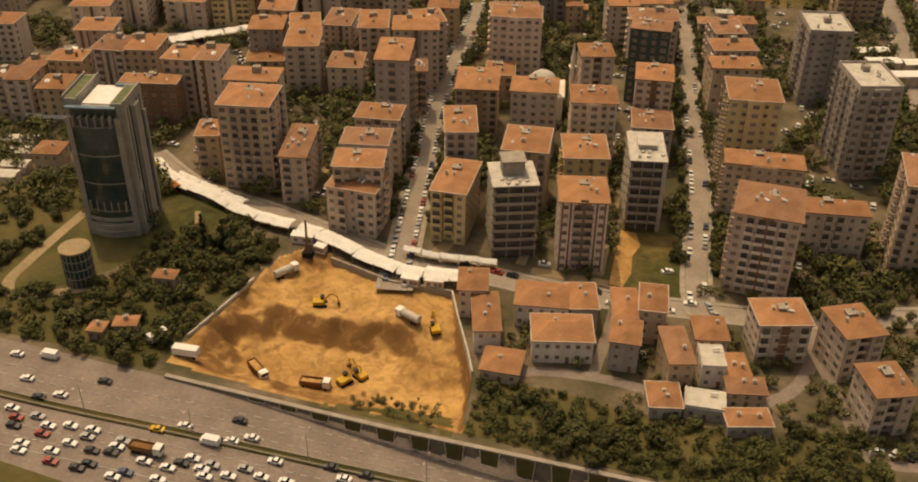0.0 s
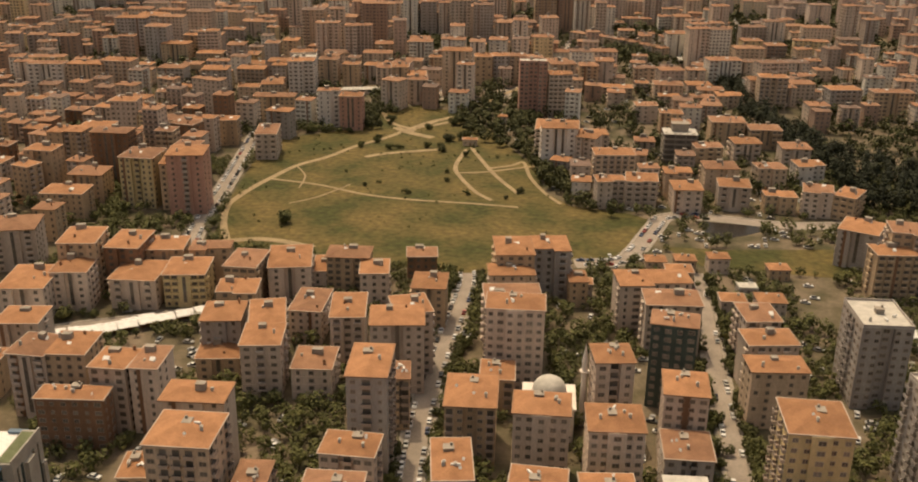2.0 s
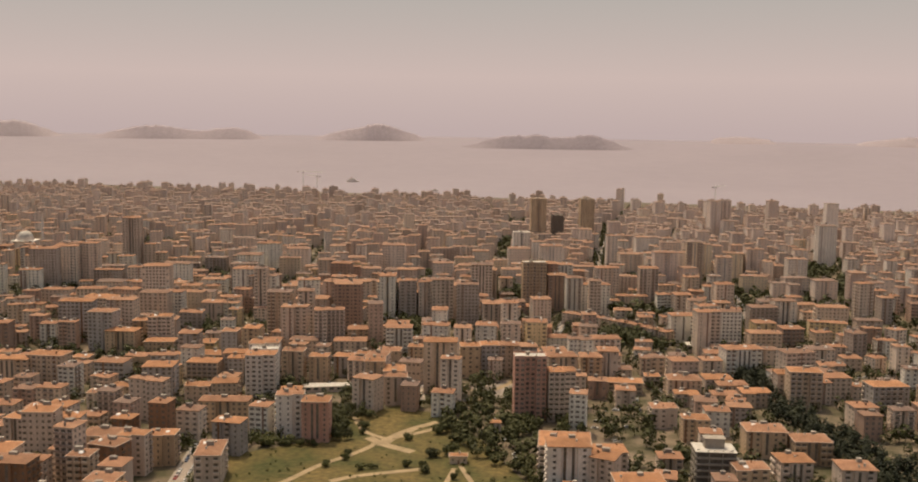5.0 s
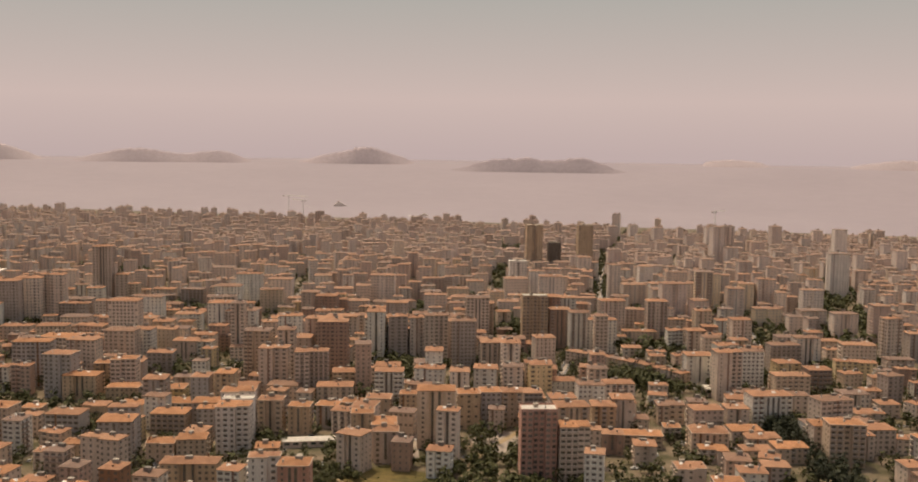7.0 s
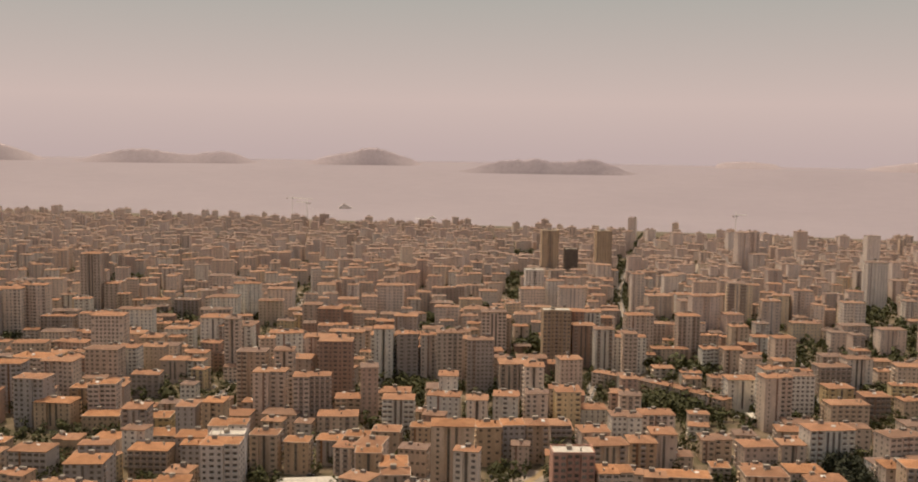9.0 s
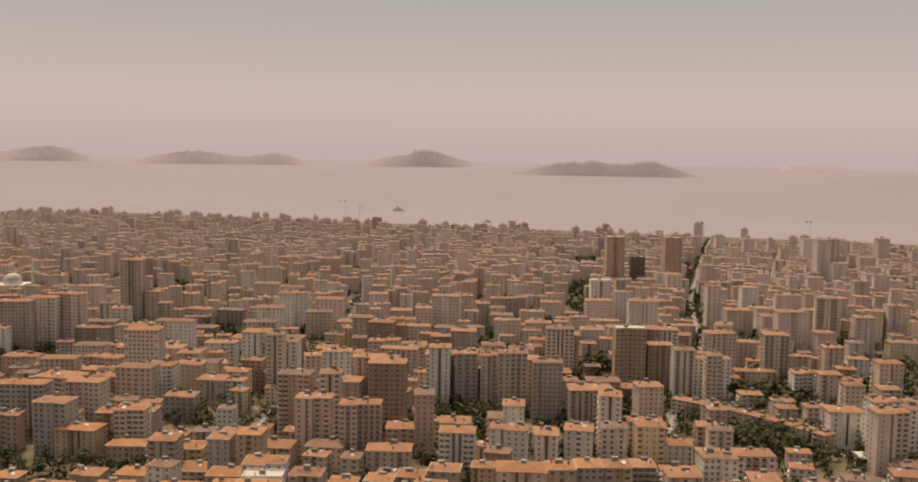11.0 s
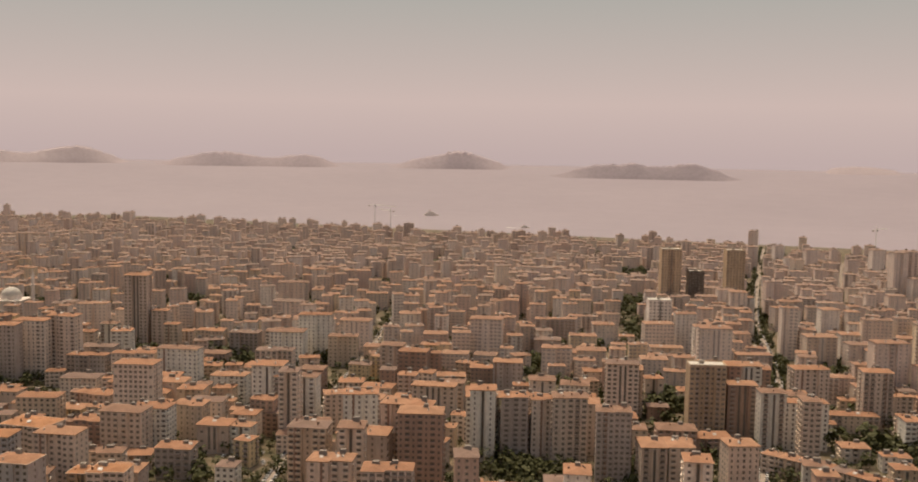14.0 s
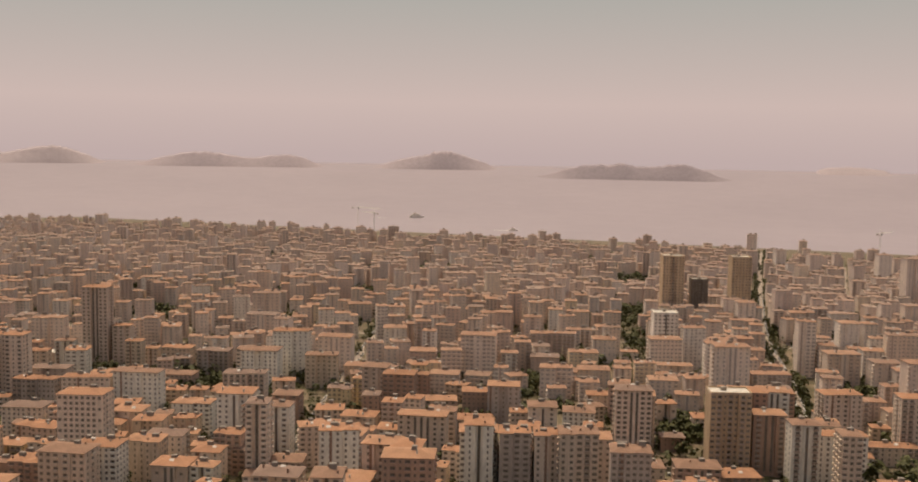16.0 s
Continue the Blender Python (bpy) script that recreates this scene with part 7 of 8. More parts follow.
def block(x, y, yaw, w, d, h, style=""):
    """A block of flats, placed to fit the camera's view."""
    picked.append((x, y, yaw + 14 * noise.noise((x * 0.02, y * 0.02, 7.0)), w, d, h, style))
    taken.setdefault((int(x // 32), int(y // 32)), []).append((x, y, 0.47 * max(w, d)))


def garden(*corners):
    """A yard full of trees, placed from the camera's view and kept clear along its sight lines."""
    gardens.append((corners, sum(p[0] for p in corners) / len(corners), sum(p[1] for p in corners) / len(corners), max(math.dist(p, corners[0]) for p in corners)))


block(-333.4, 439.9, 15, 10.6, 10.5, 15.8, "tan")
block(-343.6, 466.6, 15, 20.9, 15, 14.5)
block(-346.7, 490.4, 15, 17.4, 14.8, 16.9, "tan")
block(-376.9, 494.4, 15, 15.1, 12.8, 25.2, "tan")
block(-386.9, 529.0, 15, 19.1, 15, 25.3, "tan")
block(-383.9, 550.5, 15, 18.0, 15, 22.9)
block(-107.5, 581.4, 15, 9.9, 10.5, 9.8)
block(-58.8, 598.3, 15, 14.5, 12.3, 14.4)
block(-400.0, 602.5, 15, 16.0, 13.6, 25.0)
block(-361.8, 603.8, 15, 24.1, 15, 15.9, "tan")
block(-335.0, 611.3, 15, 13.6, 11.6, 16.0)
block(-95.8, 615.1, 15, 22.4, 15, 16.7)
block(-393.2, 616.5, 15, 12.6, 10.7, 18.3)
block(-37.8, 617.4, 15, 17.9, 15, 14.0)
block(-11.5, 629.6, 15, 15.3, 13.0, 12.6)
block(-131.4, 636.0, 15, 20.4, 15, 23.5, "white")
block(9.2, 639.4, 15, 15.6, 13.3, 13.3)
block(-114.3, 652.7, 15, 17.6, 15.0, 16.5)
block(-46.9, 654.9, 15, 16.0, 13.6, 14.3)
block(-276.6, 671.4, 15, 14.9, 12.7, 22.7, "pink")
block(-333.1, 673.1, 15, 27.7, 12, 17.4)
block(1.8, 674.5, 15, 16.5, 14.0, 13.4)
block(-26.4, 679.1, 15, 16.0, 13.6, 12.7)
block(-530.1, 695.6, 15, 26.4, 12, 21.3)
block(-502.7, 705.3, 15, 26.1, 12, 21.4)
block(-481.1, 714.5, 15, 23.7, 15, 23.6)
block(-16.0, 715.2, 15, 19.4, 15, 12.6)
block(-39.2, 720.0, 15, 21.3, 15, 14.6)
block(-75.6, 733.1, 15, 14.5, 12.3, 13.3)
block(-94.6, 755.9, 15, 15.0, 12.8, 11.8)
block(-359.7, 777.2, 15, 19.2, 15, 26.7, "white")
block(-381.4, 779.4, 15, 17.3, 14.7, 18.0)
block(67.0, 818.5, 15, 28.1, 12, 20.0, "tan")
block(35.3, 825.1, 15, 22.8, 15, 18.3)
block(-427.5, 690.4, 15, 12.7, 10.8, 9.3)
block(-417.6, 700.3, 15, 12.4, 10.6, 11.7)
block(-395.2, 705.9, 15, 18.1, 15, 25.1, "grey")
block(-374.6, 714.6, 15, 14.9, 12.6, 11.8)
block(-358.5, 719.8, 15, 15.4, 13.0, 14.2, "beige")
block(-319.1, 730.7, 15, 12.6, 10.7, 9.7, "tan")
block(-450.6, 738.3, 15, 19.8, 15, 15.9, "grey")
block(-346.3, 744.9, 15, 18.3, 15, 26.9, "white")
block(-483.7, 751.8, 15, 11.8, 10.5, 13.2, "tan")
block(-258.7, 753.3, 15, 13.7, 11.6, 18.0)
block(-428.4, 757.2, 15, 15.5, 13.2, 11.1, "tan")
block(-396.3, 761.7, 15, 20.7, 15, 14.6, "beige")
block(-275.7, 762.5, 15, 12.5, 10.6, 24.0)
block(-376.0, 767.9, 15, 10.3, 10.5, 17.1)
block(-454.0, 771.5, 15, 14.9, 12.7, 11.9, "tan")
block(-432.3, 778.4, 15, 14.9, 12.7, 12.8)
block(-341.7, 783.9, 15, 14.5, 12.3, 21.2, "beige")
block(-239.7, 787.6, 15, 21.6, 15, 34.2, "beige")
block(-325.0, 788.4, 15, 12.9, 11.0, 17.7, "tan")
block(-415.9, 804.2, 15, 22.3, 15, 9.1)
block(-83.5, 804.2, 15, 15.2, 12.9, 8)
block(-314.5, 807.8, 15, 13.5, 11.5, 14.2, "grey")
block(-60.0, 809.9, 15, 16.7, 14.2, 8, "beige")
block(-41.9, 817.7, 15, 18.6, 15, 9.3, "beige")
block(-302.4, 818.5, 15, 13.2, 11.2, 14.4, "tan")
block(-86.6, 820.7, 15, 21.1, 15, 13.6)
block(-497.9, 820.8, 15, 22.8, 15, 17.0, "tan")
block(-126.0, 822.4, 15, 26.7, 12, 8, "beige")
block(-468.4, 824.6, 15, 21.6, 15, 10.3, "tan")
block(-399.7, 827.5, 15, 21.6, 15, 9.6)
block(-269.3, 828.5, 15, 10.8, 10.5, 19.5, "tan")
block(-289.6, 830.7, 15, 15.3, 13.0, 15.2, "beige")
block(-438.6, 831.4, 15, 22.1, 15, 10.3, "yellow")
block(-56.5, 834.1, 15, 19.5, 15, 8.9)
block(-108.1, 843.1, 15, 9.9, 10.5, 8)
block(-169.1, 843.4, 15, 20.4, 15, 14.4, "beige")
block(-65.9, 844.5, 15, 18.4, 15, 9.8)
block(-497.1, 846.2, 15, 14.1, 12.0, 19.9, "tan")
block(-392.0, 846.3, 15, 20.3, 15, 11.8, "beige")
block(-364.3, 852.4, 15, 20.8, 15, 13.0, "beige")
block(-328.2, 852.9, 15, 23.5, 15, 14.8, "tan")
block(7.7, 853.4, 15, 17.8, 15, 14.5, "beige")
block(-235.7, 853.7, 15, 12.4, 10.6, 14.4)
block(-483.9, 855.1, 15, 20.3, 15, 20.1, "grey")
block(-458.6, 855.1, 15, 13.1, 11.1, 8.4)
block(-130.5, 856.8, 15, 14.9, 12.7, 8.1, "tan")
block(-442.3, 857.0, 15, 12.2, 10.5, 11.5)
block(-222.3, 857.9, 15, 12.2, 10.5, 15.2)
block(-21.3, 858.0, 15, 22.6, 15, 13.4)
block(-427.4, 861.8, 15, 10.6, 10.5, 11.8, "yellow")
block(-1.9, 863.9, 15, 20.7, 15, 14.8)
block(-413.4, 869.4, 15, 12.3, 10.5, 13.1, "tan")
block(-392.9, 873.0, 15, 12.5, 10.6, 12.6)
block(-211.2, 874.2, 15, 12.5, 10.6, 11.9, "grey")
block(-139.8, 874.4, 15, 14.2, 12.0, 13.0)
block(-197.9, 875.9, 15, 12.6, 10.7, 11.2, "tan")
block(-111.1, 879.3, 15, 17.2, 14.6, 12.5, "tan")
block(-180.2, 883.6, 15, 19.7, 15, 10.1)
block(-87.4, 886.8, 15, 18.2, 15, 9.1)
block(-335.6, 893.7, 15, 19.7, 15, 15.0, "tan")
block(-305.1, 894.1, 15, 16.9, 14.4, 21.4, "tan")
block(-490.3, 906.6, 15, 19.2, 15, 15.8, "grey")
block(-57.1, 906.9, 15, 19.6, 15, 8)
block(-256.8, 907.7, 15, 13.0, 11.0, 17.2, "grey")
block(-167.1, 913.7, 15, 14.9, 12.7, 12.7)
block(11.8, 914.7, 15, 19.2, 15, 8)
block(-40.3, 916.2, 15, 30, 12, 15.6, "beige")
block(-283.1, 916.8, 15, 18.5, 15, 20.4, "tan")
block(-555.1, 919.6, 15, 17.3, 14.7, 20.3, "brown")
block(-239.9, 920.1, 15, 14.9, 12.7, 17.4)
block(-570.1, 920.2, 15, 8.4, 10.5, 17.6)
block(-532.5, 920.3, 15, 23.7, 15, 28.0, "beige")
block(-68.7, 925.5, 15, 16.1, 13.7, 8.8)
block(-10.4, 927.0, 15, 19.1, 15, 9.7)
block(-189.5, 928.2, 15, 21.5, 15, 11.5)
block(-221.8, 932.0, 15, 14.9, 12.7, 16.0)
block(-529.0, 939.1, 15, 21.8, 15, 25.7, "white")
block(-62.0, 940.2, 15, 19.7, 15, 9.8)
block(-202.3, 941.9, 15, 16.0, 13.6, 16.2, "brown")
block(6.0, 949.4, 15, 18.5, 15, 12.1)
block(-495.5, 952.6, 15, 18.4, 15, 16.3)
block(-480.2, 956.3, 15, 12.4, 10.6, 15.5)
block(-601.2, 958.4, 15, 16.8, 14.3, 12.8, "yellow")
block(-521.6, 965.5, 15, 18.1, 15, 21.6, "tan")
block(-450.1, 969.2, 15, 26.9, 12, 10.5)
block(-488.2, 972.8, 15, 14.6, 12.4, 17.8)
block(-598.7, 976.2, 15, 25.0, 15, 18.1)
block(-32.6, 981.6, 15, 24.4, 15, 12.0, "tan")
block(-452.8, 988.4, 15, 19.6, 15, 12.4)
block(-399.3, 988.7, 15, 11.0, 10.5, 22.5, "brown")
block(-525.7, 989.5, 15, 20.4, 15, 17.7)
block(-588.3, 992.0, 15, 21.4, 15, 22.8, "beige")
block(-488.4, 992.9, 15, 15.1, 12.8, 21.6, "pink")
block(-476.7, 993.4, 15, 17.1, 14.5, 14.2)
block(-386.2, 995.3, 15, 15.4, 13.1, 21.0, "brown")
block(-372.9, 999.2, 15, 11.6, 10.5, 15.6, "tan")
block(-427.8, 1002.9, 15, 16.7, 14.2, 24.9, "beige")
block(-633.3, 1004.2, 15, 24.5, 15, 19.3)
block(-577.4, 1008.3, 15, 17.4, 14.8, 13.7, "tan")
block(-354.2, 1009.0, 15, 18.9, 15, 33.6, "white")
block(12.1, 1011.8, 15, 14.6, 12.4, 12.3, "tan")
block(-341.1, 1011.8, 15, 11.7, 10.5, 25.6, "brown")
block(-329.4, 1016.8, 15, 13.2, 11.2, 24.1, "grey")
block(-489.5, 1018.4, 15, 9.8, 10.5, 29.9, "white")
block(-317.5, 1021.2, 15, 8.8, 10.5, 24.1, "white")
block(-573.8, 1022.3, 15, 17.7, 15, 18.5)
block(-535.8, 1023.4, 15, 13.0, 11.1, 17.2, "tan")
block(-477.2, 1024.9, 15, 15.6, 13.3, 30.0, "white")
block(-96.9, 1027.3, 15, 20.7, 15, 14.9, "pink")
block(-301.2, 1030.0, 15, 20.6, 15, 30.2, "beige")
block(-274.4, 1040.6, 15, 17.9, 15, 15.2)
block(-546.6, 1046.6, 15, 23.1, 15, 19.7)
block(19.3, 1047.4, 15, 30, 12, 13.8)
block(-249.7, 1050.3, 15, 22.6, 15, 15.2)
block(-668.5, 1051.8, 15, 28.0, 12, 21.9, "grey")
block(-629.2, 1053.0, 15, 30, 12, 26.4, "pale")
block(-284.5, 1055.6, 15, 21.5, 15, 17.2)
block(-231.2, 1057.6, 15, 22.9, 15, 10.6)
block(-403.5, 1059.9, 15, 27.8, 12, 23.7, "beige")
block(-420.9, 1060.4, 15, 19.8, 15, 13.7, "white")
block(-599.9, 1065.2, 15, 29.7, 12, 30.2, "white")
block(-449.2, 1073.6, 15, 20.5, 15, 15.2)
block(-473.7, 1083.1, 15, 16.9, 14.4, 14.6)
block(-503.5, 1084.4, 15, 16.3, 13.8, 20.4, "brown")
block(-182.3, 1089.6, 15, 30, 12, 28.1, "white")
block(-385.5, 1099.6, 15, 20.6, 15, 13.2)
block(-28.1, 1105.8, 15, 23.4, 15, 11.4)
block(-557.9, 1107.7, 15, 25.1, 15, 11.8, "white")
block(-231.3, 1108.0, 15, 24.9, 15, 42.9, "brown")
block(-750.3, 1115.4, 15, 15.9, 13.6, 28.1, "brown")
block(-485.4, 1121.3, 15, 15.7, 13.4, 17.4)
block(0.3, 1123.1, 15, 29.9, 12, 15.2, "tan")
block(-444.3, 1124.0, 15, 20.2, 15, 30.4, "brown")
block(-294.0, 1124.0, 15, 24.1, 15, 31.6, "tan")
block(-364.4, 1125.9, 15, 12.4, 10.6, 12.9)
block(-350.7, 1127.0, 15, 17.6, 15.0, 18.2)
block(-328.2, 1129.5, 15, 19.3, 15, 16.3, "white")
block(30.3, 1132.9, 15, 27.6, 12, 12.2)
block(-25.6, 1140.5, 15, 18.0, 15, 13.6)
block(-623.2, 1141.3, 15, 25.3, 15, 10.6, "pink")
block(-151.4, 1141.8, 15, 30.0, 12, 10.7, "tan")
block(-380.2, 1143.1, 15, 20.1, 15, 24.6, "grey")
block(-477.5, 1149.6, 15, 19.3, 15, 18.9)
block(-427.2, 1154.3, 15, 20.8, 15, 8)
block(-280.7, 1160.3, 15, 12.8, 10.8, 18.5)
block(-256.0, 1165.1, 15, 16.4, 13.9, 11.0)
block(-407.7, 1176.9, 15, 13.6, 11.5, 9.3, "tan")
block(-619.4, 1182.8, 15, 24.2, 15, 20.1, "grey")
block(-584.0, 1186.0, 15, 30, 12, 23.4)
block(-328.0, 1186.1, 15, 14.5, 12.3, 13.8)
block(-212.5, 1189.4, 15, 15.8, 13.5, 25.3, "brown")
block(-661.7, 1197.2, 15, 23.0, 15, 16.2)
block(-440.5, 1200.1, 15, 20.2, 15, 14.8)
block(-542.2, 1205.5, 15, 23.6, 15, 15.5)
block(-131.5, 1207.6, 15, 13.6, 11.6, 22.0)
block(-142.2, 1210.9, 15, 15.6, 13.3, 14.8)
block(-174.2, 1211.4, 15, 29.2, 12, 18.9)
block(-573.5, 1211.5, 15, 30, 12, 29.5, "white")
block(-492.8, 1216.0, 15, 17.0, 14.4, 11.9)
block(-514.9, 1217.1, 15, 21.5, 15, 11.1)
block(-421.3, 1217.5, 15, 17.7, 15, 12.0, "tan")
block(-291.7, 1235.6, 15, 20.2, 15, 16.5)
block(-367.3, 1244.0, 15, 25.0, 15, 14.3)
block(-343.5, 1250.2, 15, 23.0, 15, 16.4, "tan")
block(-478.2, 1254.1, 15, 19.8, 15, 18.3)
block(-410.4, 1259.3, 15, 11.7, 10.5, 21.1, "white")
block(-559.5, 1263.3, 15, 27.8, 12, 18.2)
block(-438.8, 1269.4, 15, 30, 12, 26.2, "pink")
block(-221.5, 1281.1, 15, 27.8, 12, 17.0)
block(-390.4, 1291.7, 15, 22.3, 15, 13.9)
block(-408.9, 1292.5, 15, 12.1, 10.5, 23.4, "tan")
block(-291.6, 1300.2, 15, 26.5, 12, 13.5)
block(-128.7, 1303.2, 15, 19.0, 15, 23.0, "grey")
block(-362.5, 1303.6, 15, 22.4, 15, 17.1)
block(-143.0, 1315.4, 15, 20.1, 15, 25.6)
block(-527.7, 1316.6, 15, 19.3, 15, 22.6, "white")
block(-172.8, 1321.8, 15, 24.7, 15, 28.4, "tan")
block(-303.1, 1328.9, 15, 25.1, 15, 27.9)
block(-355.7, 1353.2, 15, 19.0, 15, 19.6)
block(-405.2, 1355.4, 15, 26.5, 12, 20.0, "brown")
block(-198.0, 1486.8, 15, 13.6, 11.5, 24.0, "white")
block(-273, 981, 17, 17.9, 14, 40)
block(-291, 1100, 17, 20.2, 14, 40)
block(-223, 919, 17, 12.3, 14, 38)
block(-208, 966, 17, 15.0, 14, 34)
block(-177, 1063, 17, 10.0, 14, 36)
block(-179, 1162, 17, 23.0, 14, 34)
block(-138, 1160, 17, 18.6, 14, 36)
block(-127, 1226, 17, 23.4, 14, 44)
block(-99, 1264, 17, 16.3, 14, 52)
block(-129, 1352, 17, 23.4, 14, 40)
block(-246, 1223, 17, 23.4, 14, 46)
block(-216, 1128, 17, 16.5, 14, 40)
block(-272, 895, 17, 11.6, 14, 34)
block(-269, 875, 17, 19.6, 14, 26)
block(-295, 867, 17, 18.7, 14, 24)
block(-323, 892, 17, 10.8, 14, 36)
block(-204, 922, 17, 19.0, 14, 24)
block(-119, 1105, 17, 13.4, 14, 20)
block(-102, 1099, 17, 15.9, 14, 22)
block(-102, 1219, 17, 15.5, 14, 30)
block(-97, 1157, 17, 14.4, 14, 30)
block(-166, 1395, 17, 15.0, 14, 40)
block(-198, 1363, 17, 13.1, 14, 44)
block(-430, 1245, 17, 26.0, 14, 36)
block(-400, 1147, 17, 17.9, 14, 18)
block(-364, 1219, 17, 22.4, 14, 22)
block(-252, 1517, 17, 17.0, 14, 34)
block(-268, 1559, 17, 17.0, 14, 30)
block(-220, 1571, 17, 17.0, 14, 40)
block(-89, 1734, 17, 17.0, 14, 62)
block(-232, 2003, 17, 14.6, 14, 40)
block(-187, 1961, 17, 17.0, 14, 40)
block(-101, 1964, 17, 17.0, 14, 44)
block(-147, 1357, 17, 21.7, 14, 26)
block(-100, 1592, 17, 17.0, 14, 30)
block(-69, 1722, 17, 17.0, 14, 34)
block(-160, 1629, 17, 17.0, 14, 26)
block(-724, 1026, 17, 26.0, 14, 44)
block(-717, 1050, 17, 24.4, 14, 44)
block(-702, 1065, 17, 22.8, 14, 46)
block(-789, 1202, 17, 26.0, 14, 30)
block(-733, 1192, 17, 20.4, 14, 60)
block(-722, 1002, 17, 18.9, 14, 26)
block(-689, 1088, 17, 26.0, 14, 20)
block(-559, 1192, 17, 26.0, 14, 38)
block(-536, 1088, 17, 26.0, 14, 30)
block(-463, 979, 17, 11.1, 14, 44)
block(-543, 1234, 17, 26.0, 14, 28)
block(-530, 1184, 17, 23.1, 14, 24)
block(-413, 970, 17, 18.9, 14, 38)
block(-379, 945, 17, 16.7, 14, 42)
block(-367, 945, 17, 13.7, 14, 42)
block(-379, 868, 17, 19.7, 14, 34)
block(-350, 865, 17, 22.1, 14, 34)
block(-382, 895, 17, 12.4, 14, 42)
block(-404, 894, 17, 18.9, 14, 40)
block(-554, 844, 17, 26.0, 14, 32)
block(-516, 823, 17, 19.1, 14, 30)
block(-525, 861, 17, 21.4, 14, 32)
block(-476, 837, 17, 16.6, 14, 26)
block(-430, 801, 17, 14.0, 14, 24)
block(-401, 807, 17, 10.9, 14, 26)
block(-387, 813, 17, 11.8, 14, 28)
block(-663, 964, 17, 26.0, 14, 16)
block(-608, 938, 17, 24.1, 14, 24)
block(-464, 1131, 17, 16.5, 14, 32)
block(-665, 1340, 17, 24.3, 14, 40)
block(-640, 1290, 17, 26.0, 14, 30)
block(-547, 1004, 17, 16.4, 14, 20)
block(-54, 1542, 17, 17.0, 14, 34)
block(-74, 1779, 17, 17.0, 14, 60)
block(77, 1728, 17, 17.0, 14, 64)
block(53, 1506, 17, 23.2, 14, 52)
block(3, 1969, 17, 17.0, 14, 48)
block(-92, 1350, 17, 16.8, 14, 40)
block(-68, 1273, 17, 16.3, 14, 36)
block(-36, 1340, 17, 18.7, 14, 38)
block(7, 1301, 17, 20.1, 14, 34)
block(-66, 1083, 17, 15.8, 14, 36)
block(-97, 997, 17, 19.8, 14, 22)
block(-76, 954, 17, 18.6, 14, 34)
block(-77, 979, 17, 16.5, 14, 34)
block(-33, 1058, 17, 23.1, 14, 22)
block(24, 1077, 17, 26.0, 14, 22)
block(-15, 1073, 17, 18.8, 14, 26)
block(-37, 1267, 17, 26.0, 14, 18)
block(5, 1270, 17, 26.0, 14, 18)
block(31, 1234, 17, 22.7, 14, 22)
block(57, 1201, 17, 14.7, 14, 36)
block(-34, 956, 17, 24.2, 14, 20)
block(-33, 1019, 17, 17.6, 14, 16)
block(-12, 1002, 17, 17.3, 14, 16)
block(-51, 886, 17, 26.0, 14, 22)
block(-15, 877, 17, 21.5, 14, 24)
block(-139, 850, 17, 13.6, 14, 22)
block(-89, 862, 17, 18.6, 14, 16)
block(-164, 807, 17, 19.0, 14, 26)
block(-177, 856, 17, 16.2, 14, 18)
block(-161, 870, 17, 16.5, 14, 24)
block(-145, 888, 17, 19.3, 14, 22)
block(-199, 901, 17, 14.9, 14, 28)
block(-217, 898, 17, 13.7, 14, 26)
block(-234, 888, 17, 14.8, 14, 26)
block(-248, 873, 17, 12.1, 14, 26)
block(-232, 833, 17, 13.5, 14, 22)
block(-220, 841, 17, 12.5, 14, 22)
block(-207, 845, 17, 12.6, 14, 22)
block(-197, 863, 17, 11.8, 14, 18)
block(-149, 837, 17, 14.5, 14, 20)
block(-13, 822, 17, 19.7, 14, 24)
block(-21, 839, 17, 18.0, 14, 18)
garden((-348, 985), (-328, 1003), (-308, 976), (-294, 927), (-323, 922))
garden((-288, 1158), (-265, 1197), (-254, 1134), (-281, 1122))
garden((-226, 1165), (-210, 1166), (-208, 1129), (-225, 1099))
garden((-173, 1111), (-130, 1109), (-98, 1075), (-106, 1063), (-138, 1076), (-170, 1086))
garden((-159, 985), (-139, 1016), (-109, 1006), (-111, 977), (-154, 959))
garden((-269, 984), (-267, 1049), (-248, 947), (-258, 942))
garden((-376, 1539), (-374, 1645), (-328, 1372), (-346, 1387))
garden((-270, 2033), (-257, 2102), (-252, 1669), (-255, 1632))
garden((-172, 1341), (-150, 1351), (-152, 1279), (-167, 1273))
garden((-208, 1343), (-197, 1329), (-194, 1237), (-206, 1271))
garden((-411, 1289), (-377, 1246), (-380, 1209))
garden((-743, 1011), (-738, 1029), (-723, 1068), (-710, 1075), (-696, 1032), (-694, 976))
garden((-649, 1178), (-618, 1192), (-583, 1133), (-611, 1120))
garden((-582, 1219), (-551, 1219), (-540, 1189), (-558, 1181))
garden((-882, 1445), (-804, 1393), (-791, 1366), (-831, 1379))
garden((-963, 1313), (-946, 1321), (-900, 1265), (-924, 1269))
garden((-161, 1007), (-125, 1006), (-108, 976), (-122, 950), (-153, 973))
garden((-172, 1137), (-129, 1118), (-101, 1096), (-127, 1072))
